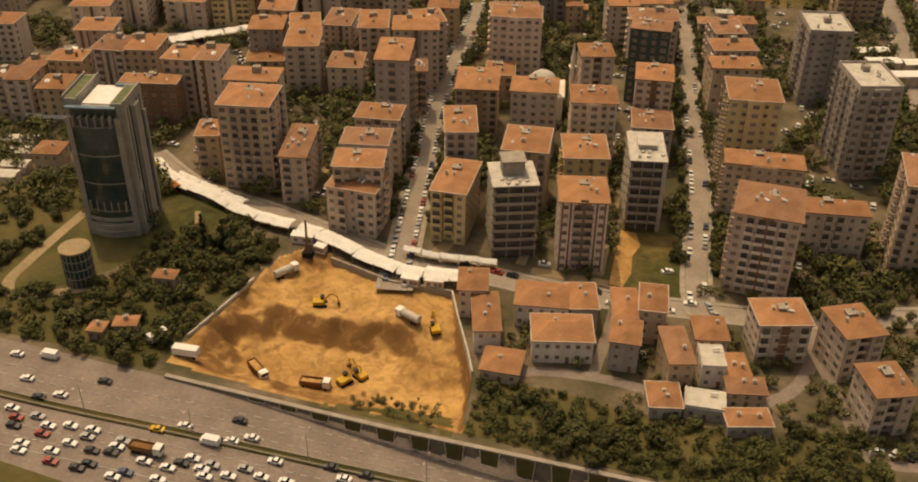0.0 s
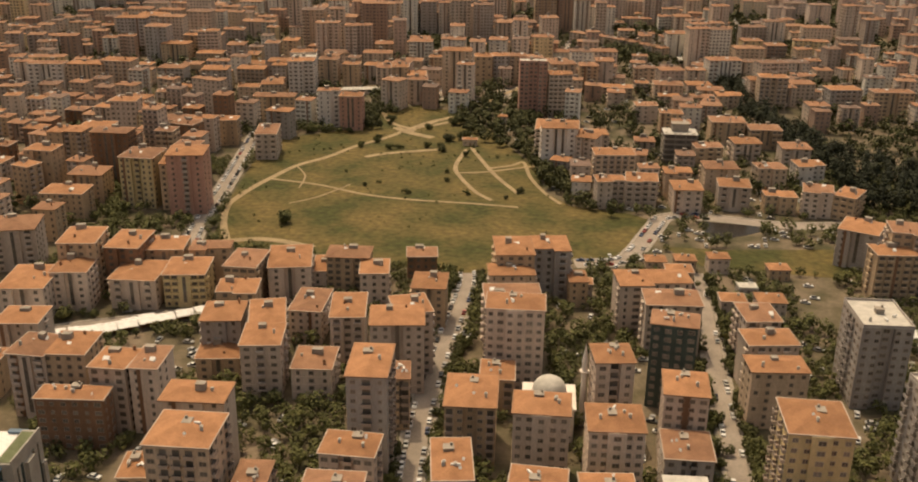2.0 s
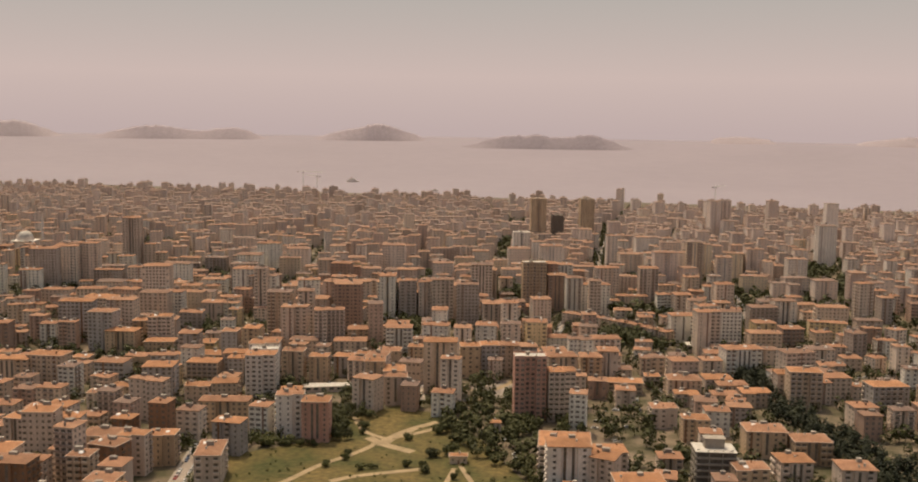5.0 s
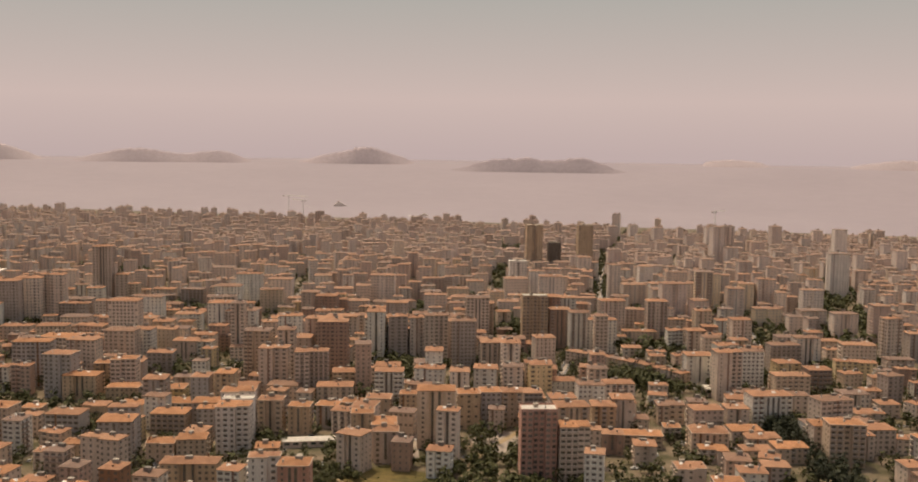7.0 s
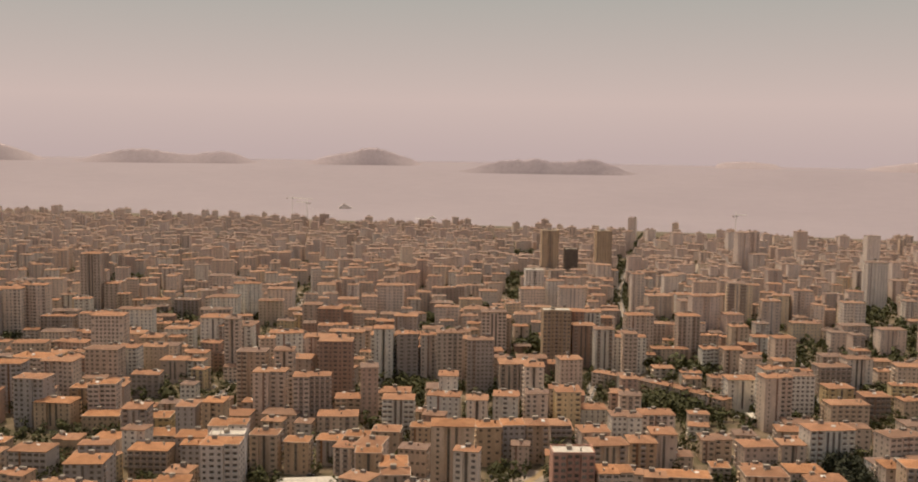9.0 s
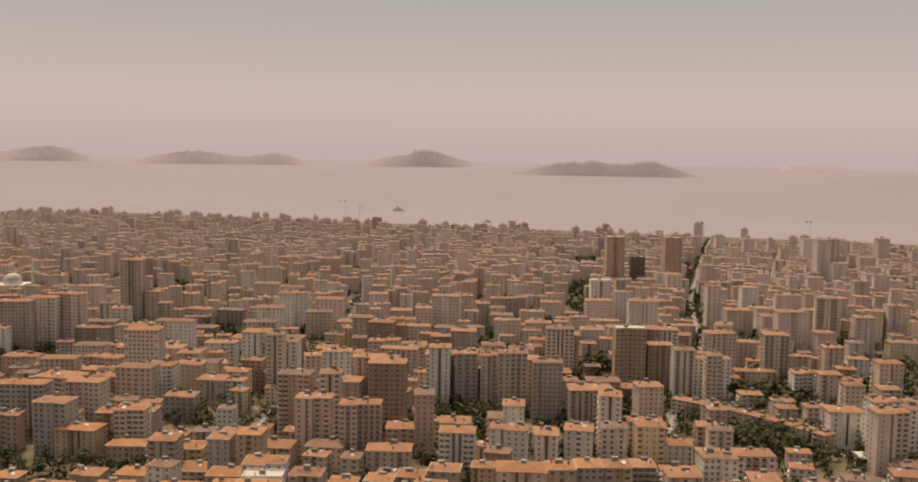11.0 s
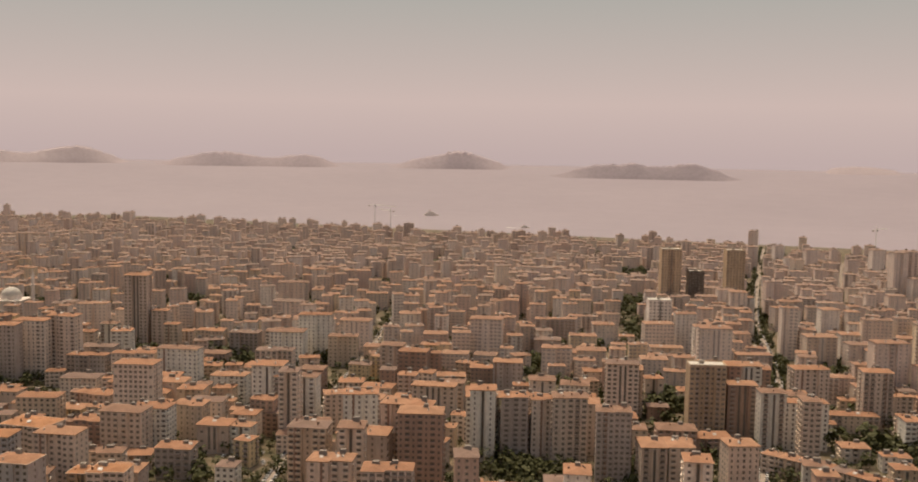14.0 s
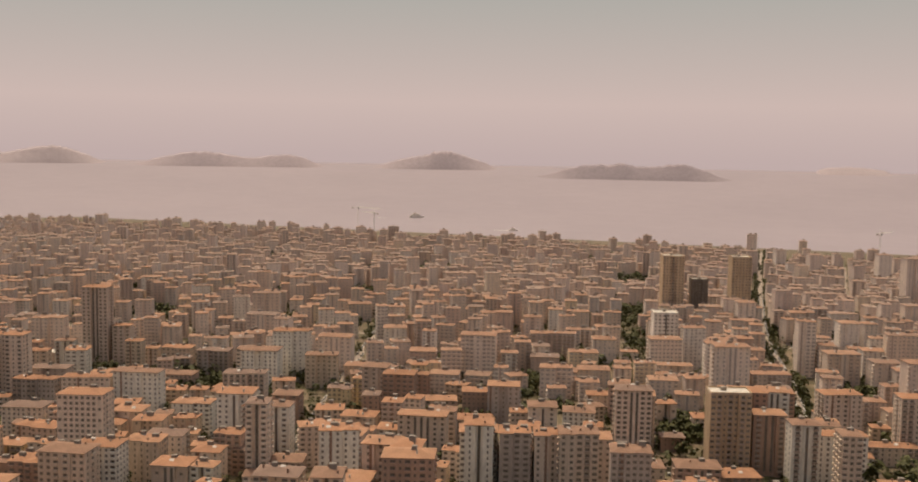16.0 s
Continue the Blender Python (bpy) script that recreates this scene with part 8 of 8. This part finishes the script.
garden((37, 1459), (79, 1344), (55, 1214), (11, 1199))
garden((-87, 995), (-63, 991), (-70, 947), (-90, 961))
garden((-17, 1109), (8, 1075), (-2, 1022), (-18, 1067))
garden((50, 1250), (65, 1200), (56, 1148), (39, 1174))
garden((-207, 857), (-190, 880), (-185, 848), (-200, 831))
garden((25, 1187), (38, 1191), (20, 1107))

kept_visible = [(x, y, 0.45 * w, h) for x, y, yaw, w, d, h, _ in picked] + [(x, y, r * 0.8, 34) for x, y, r in FOOT if y > 650]


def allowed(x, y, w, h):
    """Height lowered so that the yards and taller blocks behind stay in the camera's view."""
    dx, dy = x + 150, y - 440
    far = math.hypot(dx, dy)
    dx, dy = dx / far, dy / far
    for kx, ky, kr, kh in kept_visible:
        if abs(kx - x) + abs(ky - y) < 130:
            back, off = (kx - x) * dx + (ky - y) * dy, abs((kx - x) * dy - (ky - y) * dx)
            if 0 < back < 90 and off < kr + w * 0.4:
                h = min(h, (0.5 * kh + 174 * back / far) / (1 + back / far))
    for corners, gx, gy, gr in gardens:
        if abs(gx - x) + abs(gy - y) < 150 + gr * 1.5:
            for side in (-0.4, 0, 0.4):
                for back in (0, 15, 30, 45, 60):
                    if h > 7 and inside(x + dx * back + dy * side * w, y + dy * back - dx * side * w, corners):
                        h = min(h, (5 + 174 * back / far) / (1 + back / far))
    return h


for k in range(52000):
    y = 200 + 2050 * math.sqrt(rng_city.random()) if k < 44000 else rng_city.uniform(200, 1300)
    left, right = -380 - max(0.0, y - 300) * 0.98, 110 + max(0.0, y - 300) * 0.16
    x = rng_city.uniform(left, right)
    w, d = (rng_city.uniform(9.5, 15.5), rng_city.uniform(9, 13)) if y < 1050 else (rng_city.uniform(9.5, 16), rng_city.uniform(9.5, 13.5))
    if rng_city.random() < 0.07:
        w *= 1.5
    r = 0.5 * max(w, d) * 0.96 + (2.7 if y < 1250 else 2.0 if y < 1500 else 1.2)
    if not clear_of(x, y, r) or not free(x, y, r * 0.9):
        continue
    taken.setdefault((int(x // 32), int(y // 32)), []).append((x, y, r))
    if rng_city.random() < (0.5 if 690 < y < 1000 and x > -500 else 0.45 if y < 690 and x > -150 else 0.34 if 980 < y < 1200 else 0.2 if x > -120 and y < 1300 else 0.09) or noise.noise((x * 0.011, y * 0.011, 5.0)) > 0.38:
        green.append((x, y))
        continue
    tall = noise.noise((x * 0.005, y * 0.005, 9.0))
    h = 2.95 * max(3, round(rng_city.gauss((9.2 if y > 1650 else 7.4 if y > 1300 else 6.8 if y > 1050 else 5.8 if x < -130 else 4.8) + (4.5 if y > 1650 else 3.6 if y > 1050 else 2.4) * tall, 1.7)))
    if rng_city.random() < 0.035:
        h += rng_city.uniform(8, 20)
    if y > 1900:
        h = h * 0.85 + (rng_city.uniform(8, 24) if rng_city.random() < 0.13 else 0)
    if y > 1650:
        h = h * 0.72 + 2
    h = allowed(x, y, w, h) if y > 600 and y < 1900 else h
    if x > -75 and 585 < y < 900:
        h = min(h, 14.75)
    if h < 6:
        green.append((x, y))
        continue
    yaw = district_yaw(x, y) + rng_city.gauss(0, 3) + (rng_city.uniform(-25, 25) if rng_city.random() < 0.12 else 0)
    (near_rest if y < 640 and len(near_rest) < 75 else mid_rest if y < 1200 else far_rest).append((x, y, yaw, w, d, h, ""))

for k in range(2600):                                   # the streets go on to both sides
    y = rng_city.uniform(215, 900)
    x = rng_city.uniform(112, 330) if k % 2 else rng_city.uniform(-640, -385)
    w, d = rng_city.uniform(10, 17), rng_city.uniform(9.5, 13)
    r = 0.5 * max(w, d) + 3.0
    if clear_of(x, y, r) and free(x, y, r):
        taken.setdefault((int(x // 32), int(y // 32)), []).append((x, y, r))
        if rng_city.random() < 0.3:
            green.append((x, y))
        else:
            mid_rest.append((x, y, district_yaw(x, y), w, d, 2.95 * max(3, round(rng_city.gauss(6, 1.6))), ""))
picked.sort(key=lambda q: q[1])
for q in picked[:85]:
    city_flats(*q[:6], q[6] or rng_city.choice(("pale", "pale", "tan", "beige", "white", "grey")))
for q in picked[85:] + LATER:
    (mid_rest if q[1] < 1200 else far_rest).append(q)
rng_yard = random.Random(31)
plot = []
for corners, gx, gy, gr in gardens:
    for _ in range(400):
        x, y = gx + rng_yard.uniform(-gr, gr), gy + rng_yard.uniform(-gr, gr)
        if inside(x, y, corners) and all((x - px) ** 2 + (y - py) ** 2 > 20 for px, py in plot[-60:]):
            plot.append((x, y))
for x, y, yaw, w, d, h, _ in near_rest:
    apartment(x, y, yaw, w, d, h, rng_city.choice(("pale", "pale", "tan", "beige", "white", "grey", "tan", "brown")), detail=1)
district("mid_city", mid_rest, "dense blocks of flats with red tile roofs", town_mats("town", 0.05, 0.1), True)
# the farther districts carry more distance haze in their base colours
district("far_city", [q for q in far_rest if q[1] < 1550], "dense far blocks of flats with haze in their wall and tile colours", town_mats("outer", 0.42, 0.35), True)
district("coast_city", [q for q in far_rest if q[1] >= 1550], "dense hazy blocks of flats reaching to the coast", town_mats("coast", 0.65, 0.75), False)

for level, line in enumerate(FAR_STREETS):
    strip("avenue", smooth_line(line), 6.5, 0.05 + 0.008 * level, M["street"], "pale dusty avenue between far blocks")


# ---- planting ----
for x, y, size in ((-238.5, 492.8, 4.6), (-263.6, 672.7, 4.4), (-268.4, 692.5, 4.2), (-270, 681, 4.0), (-258, 697, 3.6), (-255.4, 685.9, 2.2), (-228.2, 684.5, 2.8), (-214.6, 699.6, 4.2), (-208, 706, 4.4), (-203, 692, 3.8), (-206.3, 662.2, 4.0), (-199, 670, 4.3),
                   (-253.8, 630.5, 2.6), (-248.9, 643.4, 2.4), (-250.2, 652.4, 2.4), (-235.8, 632.0, 2.6), (-231, 636, 2.2), (-215.8, 643.0, 3.0), (-203.1, 638.4, 3.2), (-208, 645, 2.4), (-187.8, 632.8, 2.2), (-225.9, 747.8, 4.0), (-234, 752, 3.8), (-242.7, 748.5, 3.6), (-273.8, 731.6, 4.2), (-282, 724, 4.0),
                   (-309.7, 642.3, 3.6), (-298.6, 650.9, 3.6), (-288, 655, 3.2), (-273.3, 659.3, 2.8), (-280, 657, 2.6), (-242.4, 579.9, 1.1), (-223.2, 560.1, 1.5), (-217.3, 567.0, 1.3), (-197.2, 555.6, 1.8), (-187.8, 597.7, 1.6), (-183.3, 583.1, 1.9), (-165.7, 564.1, 1.8), (-144.7, 563.2, 1.5), (-139.5, 575.7, 2.2)):
    tree(x, y, size)


def scatter(poly, n, lo, hi, seed, gap=2.6, dark=0.0):
    r = random.Random(seed)
    x0, x1, y0, y1 = min(p[0] for p in poly), max(p[0] for p in poly), min(p[1] for p in poly), max(p[1] for p in poly)
    put = 0
    for _ in range(n * 14):
        x, y = r.uniform(x0, x1), r.uniform(y0, y1)
        if put >= n or not inside(x, y, poly) or any((x - fx) ** 2 + (y - fy) ** 2 < (fr * 0.8 + 1.5) ** 2 for fx, fy, fr in FOOT) or any((x - tx) ** 2 + (y - ty) ** 2 < gap * gap for tx, ty in TREES) or off_line(x, y, LANE) < 2.5 or y < edge_y(x) + 1.5:
            continue
        tree(x, y, r.uniform(lo, hi), r.random() < dark)
        put += 1


scatter(GROVE, 84, 1.8, 3.6, 1)
for x, y in [(-151.7, 223.3), (-148.2, 221.7), (-155.9, 229.6), (-150.0, 231.6), (-145.9, 225.2), (-144.4, 227.8)]:
    tree(x, y, rng_tree.uniform(2.9, 3.8), True)
scatter(SCRUB, 62, 1.4, 3.2, 3, gap=2.2)
scatter(EAST_GREEN, 34, 2.2, 3.6, 5)
scatter([(-225, 186), (-200, 184), (-202, 226), (-228, 232)], 22, 1.8, 3.2, 6)
for line, w, seed in ((STREET_A, 7.8, 8), (STREET_B, 6.4, 9)):
    r = random.Random(seed)
    pts = smooth_line(line, 30)
    run = 0.0
    for (xa, ya), (xb, yb) in zip(pts, pts[1:]):
        run += math.hypot(xb - xa, yb - ya)
        if run > (4.2 if line is STREET_B else 6.0):
            run = 0.0
            d = math.hypot(xb - xa, yb - ya)
            for s in (-1, 1):
                if ya > 256 and r.random() < 0.8:
                    o = s * (w / 2 + r.uniform(1.6, 3.0))
                    tree(xa - (yb - ya) / d * o, ya + (xb - xa) / d * o, r.uniform(1.9, 3.1))

# gardens between the blocks, and woods past the park, too many to count
yards, r = [], random.Random(21)


def on_block(x, y, margin):
    for bx, by, c, s, hw, hd in RECT:
        dx, dy = x - bx, y - by
        if abs(dx) + abs(dy) < 60 and abs(dx * c + dy * s) < hw + margin and abs(dy * c - dx * s) < hd + margin:
            return True
    return False


dug = {}
for _ in range(22000):
    x, y = r.uniform(-360, 115), r.uniform(228, 660)
    if y < 250 and x > -165:
        continue
    s = r.uniform(1.3, 3.1)
    key = (int(x // 3.4), int(y // 3.4))
    if key in dug or noise.noise((x * 0.035, y * 0.035, 2.0)) < (-0.08 if x < 5 else -0.3):
        continue
    if on_block(x, y, 0.8 + s * 0.6) or any(inside(x, y, p) for p in (PARK, PIT, GROVE, POND, LOT, FIELD)) or (470 < y < 600 and -80 < x < 60 and r.random() < 0.75) or any(off_line(x, y, l) < w / 2 + 1.6 for l, w in ROADS) or off_line(x, y, [(-286, 338), (-262, 350), (-232, 379), (-220, 389)]) < 6:
        continue
    dug[key] = 1
    yards.append((x, y, s, s * r.uniform(1.8, 2.6)))
# cars left in the yards
for _ in range(120):
    x, y = r.uniform(-300, 60), r.uniform(262, 470)
    if not on_block(x, y, 2.2) and not any(inside(x, y, p) for p in (PARK, PIT, GROVE, LOT, FIELD)) and (int(x // 3.4), int(y // 3.4)) not in dug and not any(off_line(x, y, l) < w / 2 + 2 for l, w in ROADS) and (len(parked) < 260):
        parked.append((x, y, 0))
        car(x, y, r.uniform(0, 180), r.choice((0, 0, 0, 1, 2)), 0.02, True)
for _ in range(900):
    x, y = r.uniform(-52, 66), r.uniform(194, 250)
    s = r.uniform(0.8, 1.9)
    key = (int(x // 2.6), int(y // 2.6), 1)
    if key not in dug and noise.noise((x * 0.06, y * 0.06, 12.0)) > -0.15 and not on_block(x, y, 0.4 + s * 0.7) and off_line(x, y, LANE) > 2.4 + s * 0.5 and off_line(x, y, LANE_IN) > 2 + s * 0.5 and off_line(x, y, CROSS) > 5 + s * 0.5 and not inside(x, y, LOT) and not inside(x, y, PIT):
        dug[key] = 1
        yards.append((x, y, s, s * r.uniform(1.6, 2.4)))
wood("garden_trees", yards, "green garden trees between the blocks of flats", 0.25, per=78)
under = []
for poly, n, lo, hi in ((GROVE, 220, 0.7, 1.8), (SCRUB, 640, 0.4, 1.4), (EAST_GREEN, 60, 0.8, 1.8), ([(-86, 171), (-58, 171), (-60, 180), (-78, 178)], 50, 0.4, 1.0)):
    for _ in range(n * 4):
        x, y = r.uniform(min(p[0] for p in poly), max(p[0] for p in poly)), r.uniform(min(p[1] for p in poly), max(p[1] for p in poly))
        if n > 0 and inside(x, y, poly) and not on_block(x, y, 0.8) and off_line(x, y, LANE) > 2.6 and y > edge_y(x) + 1.6:
            n -= 1
            q = r.uniform(lo, hi)
            under.append((x, y, q, q * r.uniform(1.3, 2.0)))
wood("undergrowth", under, "low dense bushes and scrub", 0.26, per=64)
woods = []
for poly, n in ((BELT, 520), (WOODS, 150), (WEST_WOOD, 60), ([(-150, 640), (-138, 600), (-108, 566), (-86, 548), (-84, 562), (-120, 604), (-136, 650)], 60)):
    x0, x1, y0, y1 = min(p[0] for p in poly), max(p[0] for p in poly), min(p[1] for p in poly), max(p[1] for p in poly)
    put = 0
    while put < n:
        x, y = r.uniform(x0, x1), r.uniform(y0, y1)
        if inside(x, y, poly) and not inside(x, y, PLAZA) and not inside(x, y, YARD):
            put += 1
            if not any((x - fx) ** 2 + (y - fy) ** 2 < fr * fr for fx, fy, fr in FOOT):
                woods.append((x, y, r.uniform(1.6, 3.2) + (0.8 if poly is WOODS else 0.0), r.uniform(9, 14) if poly is BELT else r.uniform(5, 9.5)))
wood("dark_wood", [q for q in woods if inside(q[0], q[1], BELT)], "dark belt of tall close-set trees", 0.36, M["leaf_dark"], 60)
wood("park_wood", [q for q in woods if not inside(q[0], q[1], BELT)], "green trees round the park", 0.34, per=70)
bushes = []
for _ in range(420):
    x, y = r.uniform(-300, -110), r.uniform(462, 740)
    if inside(x, y, PARK) and noise.noise((x * 0.03, y * 0.03, 15.0)) + (0.25 if y > 610 else 0.0) > 0.12:
        s = r.uniform(0.3, 0.9) + (0.9 if y > 600 and x > -195 and r.random() < 0.6 else 0.0)
        bushes.append((x, y, s, s * 1.6))
wood("park_bushes", bushes, "scattered low bushes in dry grass", 0.4, per=24)
city_trees = []
for x, y in green:
    for _ in range(r.randint(3, 6)):
        s = r.uniform(2.4, 4.4)
        city_trees.append((x + r.uniform(-9, 9), y + r.uniform(-9, 9), s, s * r.uniform(2.2, 2.9)))
for line in FAR_STREETS:
    for x, y in smooth_line(line, 40):
        for s in (-1, 1):
            if r.random() < 0.6:
                q = r.uniform(1.8, 3.0)
                city_trees.append((x + s * r.uniform(4, 7), y + r.uniform(-4, 4), q, q * 2.1))
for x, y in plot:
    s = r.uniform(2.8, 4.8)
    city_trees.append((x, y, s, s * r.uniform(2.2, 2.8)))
for _ in range(24000):
    y = 620 + 1000 * r.random()
    x = r.uniform(-380 - (y - 300) * 0.95, 110 + (y - 300) * 0.14)
    if len(city_trees) < 11500 and clear_of(x, y, -0.8) and not inside(x, y, PARK):
        q = r.uniform(1.9, 3.4)
        city_trees.append((x, y, q, q * r.uniform(2.4, 3.4)))
wood("valley_trees", [q for q in city_trees if q[1] < 1080], "green garden trees between blocks past the park", 0.36, per=36)
wood("city_trees", [q for q in city_trees if q[1] >= 1080], "green trees between far blocks and along avenues", 0.55, per=16)
# cars too many to count, left in yards and along far avenues
lv, lf, lm = [], [], []


def leave_car(x, y, yaw):
    c, s, k = math.cos(yaw), math.sin(yaw), len(lv)
    pts, fc = box_data([(-2.05, -0.82, 0.3, 2.05, 0.82, 0.88)])
    top = [(-1.5, -0.76, 0.88), (0.9, -0.76, 0.88), (0.9, 0.76, 0.88), (-1.5, 0.76, 0.88), (-1.1, -0.62, 1.42), (0.3, -0.62, 1.42), (0.3, 0.62, 1.42), (-1.1, 0.62, 1.42)]
    sides = [(0, 1, 5, 4), (1, 2, 6, 5), (2, 3, 7, 6), (3, 0, 4, 7), (4, 5, 6, 7)]
    lv.extend((x + c * px - s * py, y + s * px + c * py, pz + 0.05) for px, py, pz in pts + top)
    lf.extend(tuple(i + k for i in q) for q in fc)
    lf.extend(tuple(i + k + len(pts) for i in q) for q in sides)
    lm.extend([0] * len(fc) + [1] * 4 + [0])


for _ in range(2600):
    x, y = r.uniform(-235, 60), r.uniform(252, 640)
    if len(lm) < 11 * 300 and not on_block(x, y, 2.4) and not any(inside(x, y, p) for p in (PARK, PIT, GROVE, LOT, POND, BELT, FIELD)) and (int(x // 3.4), int(y // 3.4)) not in dug and not any(off_line(x, y, l) < w / 2 + 2 for l, w in ROADS) and not any(abs(x - px) + abs(y - py) < 4 for px, py, pz in parked):
        leave_car(x, y, r.choice((0.0, 1.57)) + r.uniform(-0.15, 0.15))
for _ in range(5000):
    x, y = r.uniform(-620, 80), r.uniform(640, 1080)
    if len(lm) < 11 * 720 and clear_of(x, y, 0.6) and not inside(x, y, PARK) and not inside(x, y, BELT):
        leave_car(x, y, r.choice((0.25, 1.82)) + r.uniform(-0.2, 0.2))
for line in FAR_STREETS:
    pts = smooth_line(line, 60)
    for (xa, ya), (xb, yb) in zip(pts, pts[1:]):
        for side in (-2.3, 2.3):
            if ya < 1800 and r.random() < 0.75:
                d = math.hypot(xb - xa, yb - ya)
                leave_car(xa - (yb - ya) / d * side, ya + (xb - xa) / d * side, math.atan2(yb - ya, xb - xa))
M["any_car"] = island_mat("assorted_car_paint", [(0.74, 0.72, 0.69), (0.70, 0.68, 0.65), (0.42, 0.41, 0.39), (0.10, 0.10, 0.10), (0.60, 0.58, 0.55), (0.72, 0.70, 0.66)], rough=0.3, spec=0.5)
tagged(new("distant_cars", mesh("distant_cars", lv, lf, [M["any_car"], M["car_glass"]], lm)), "small white and grey cars in yards and avenues", "cars", kind="stuff")
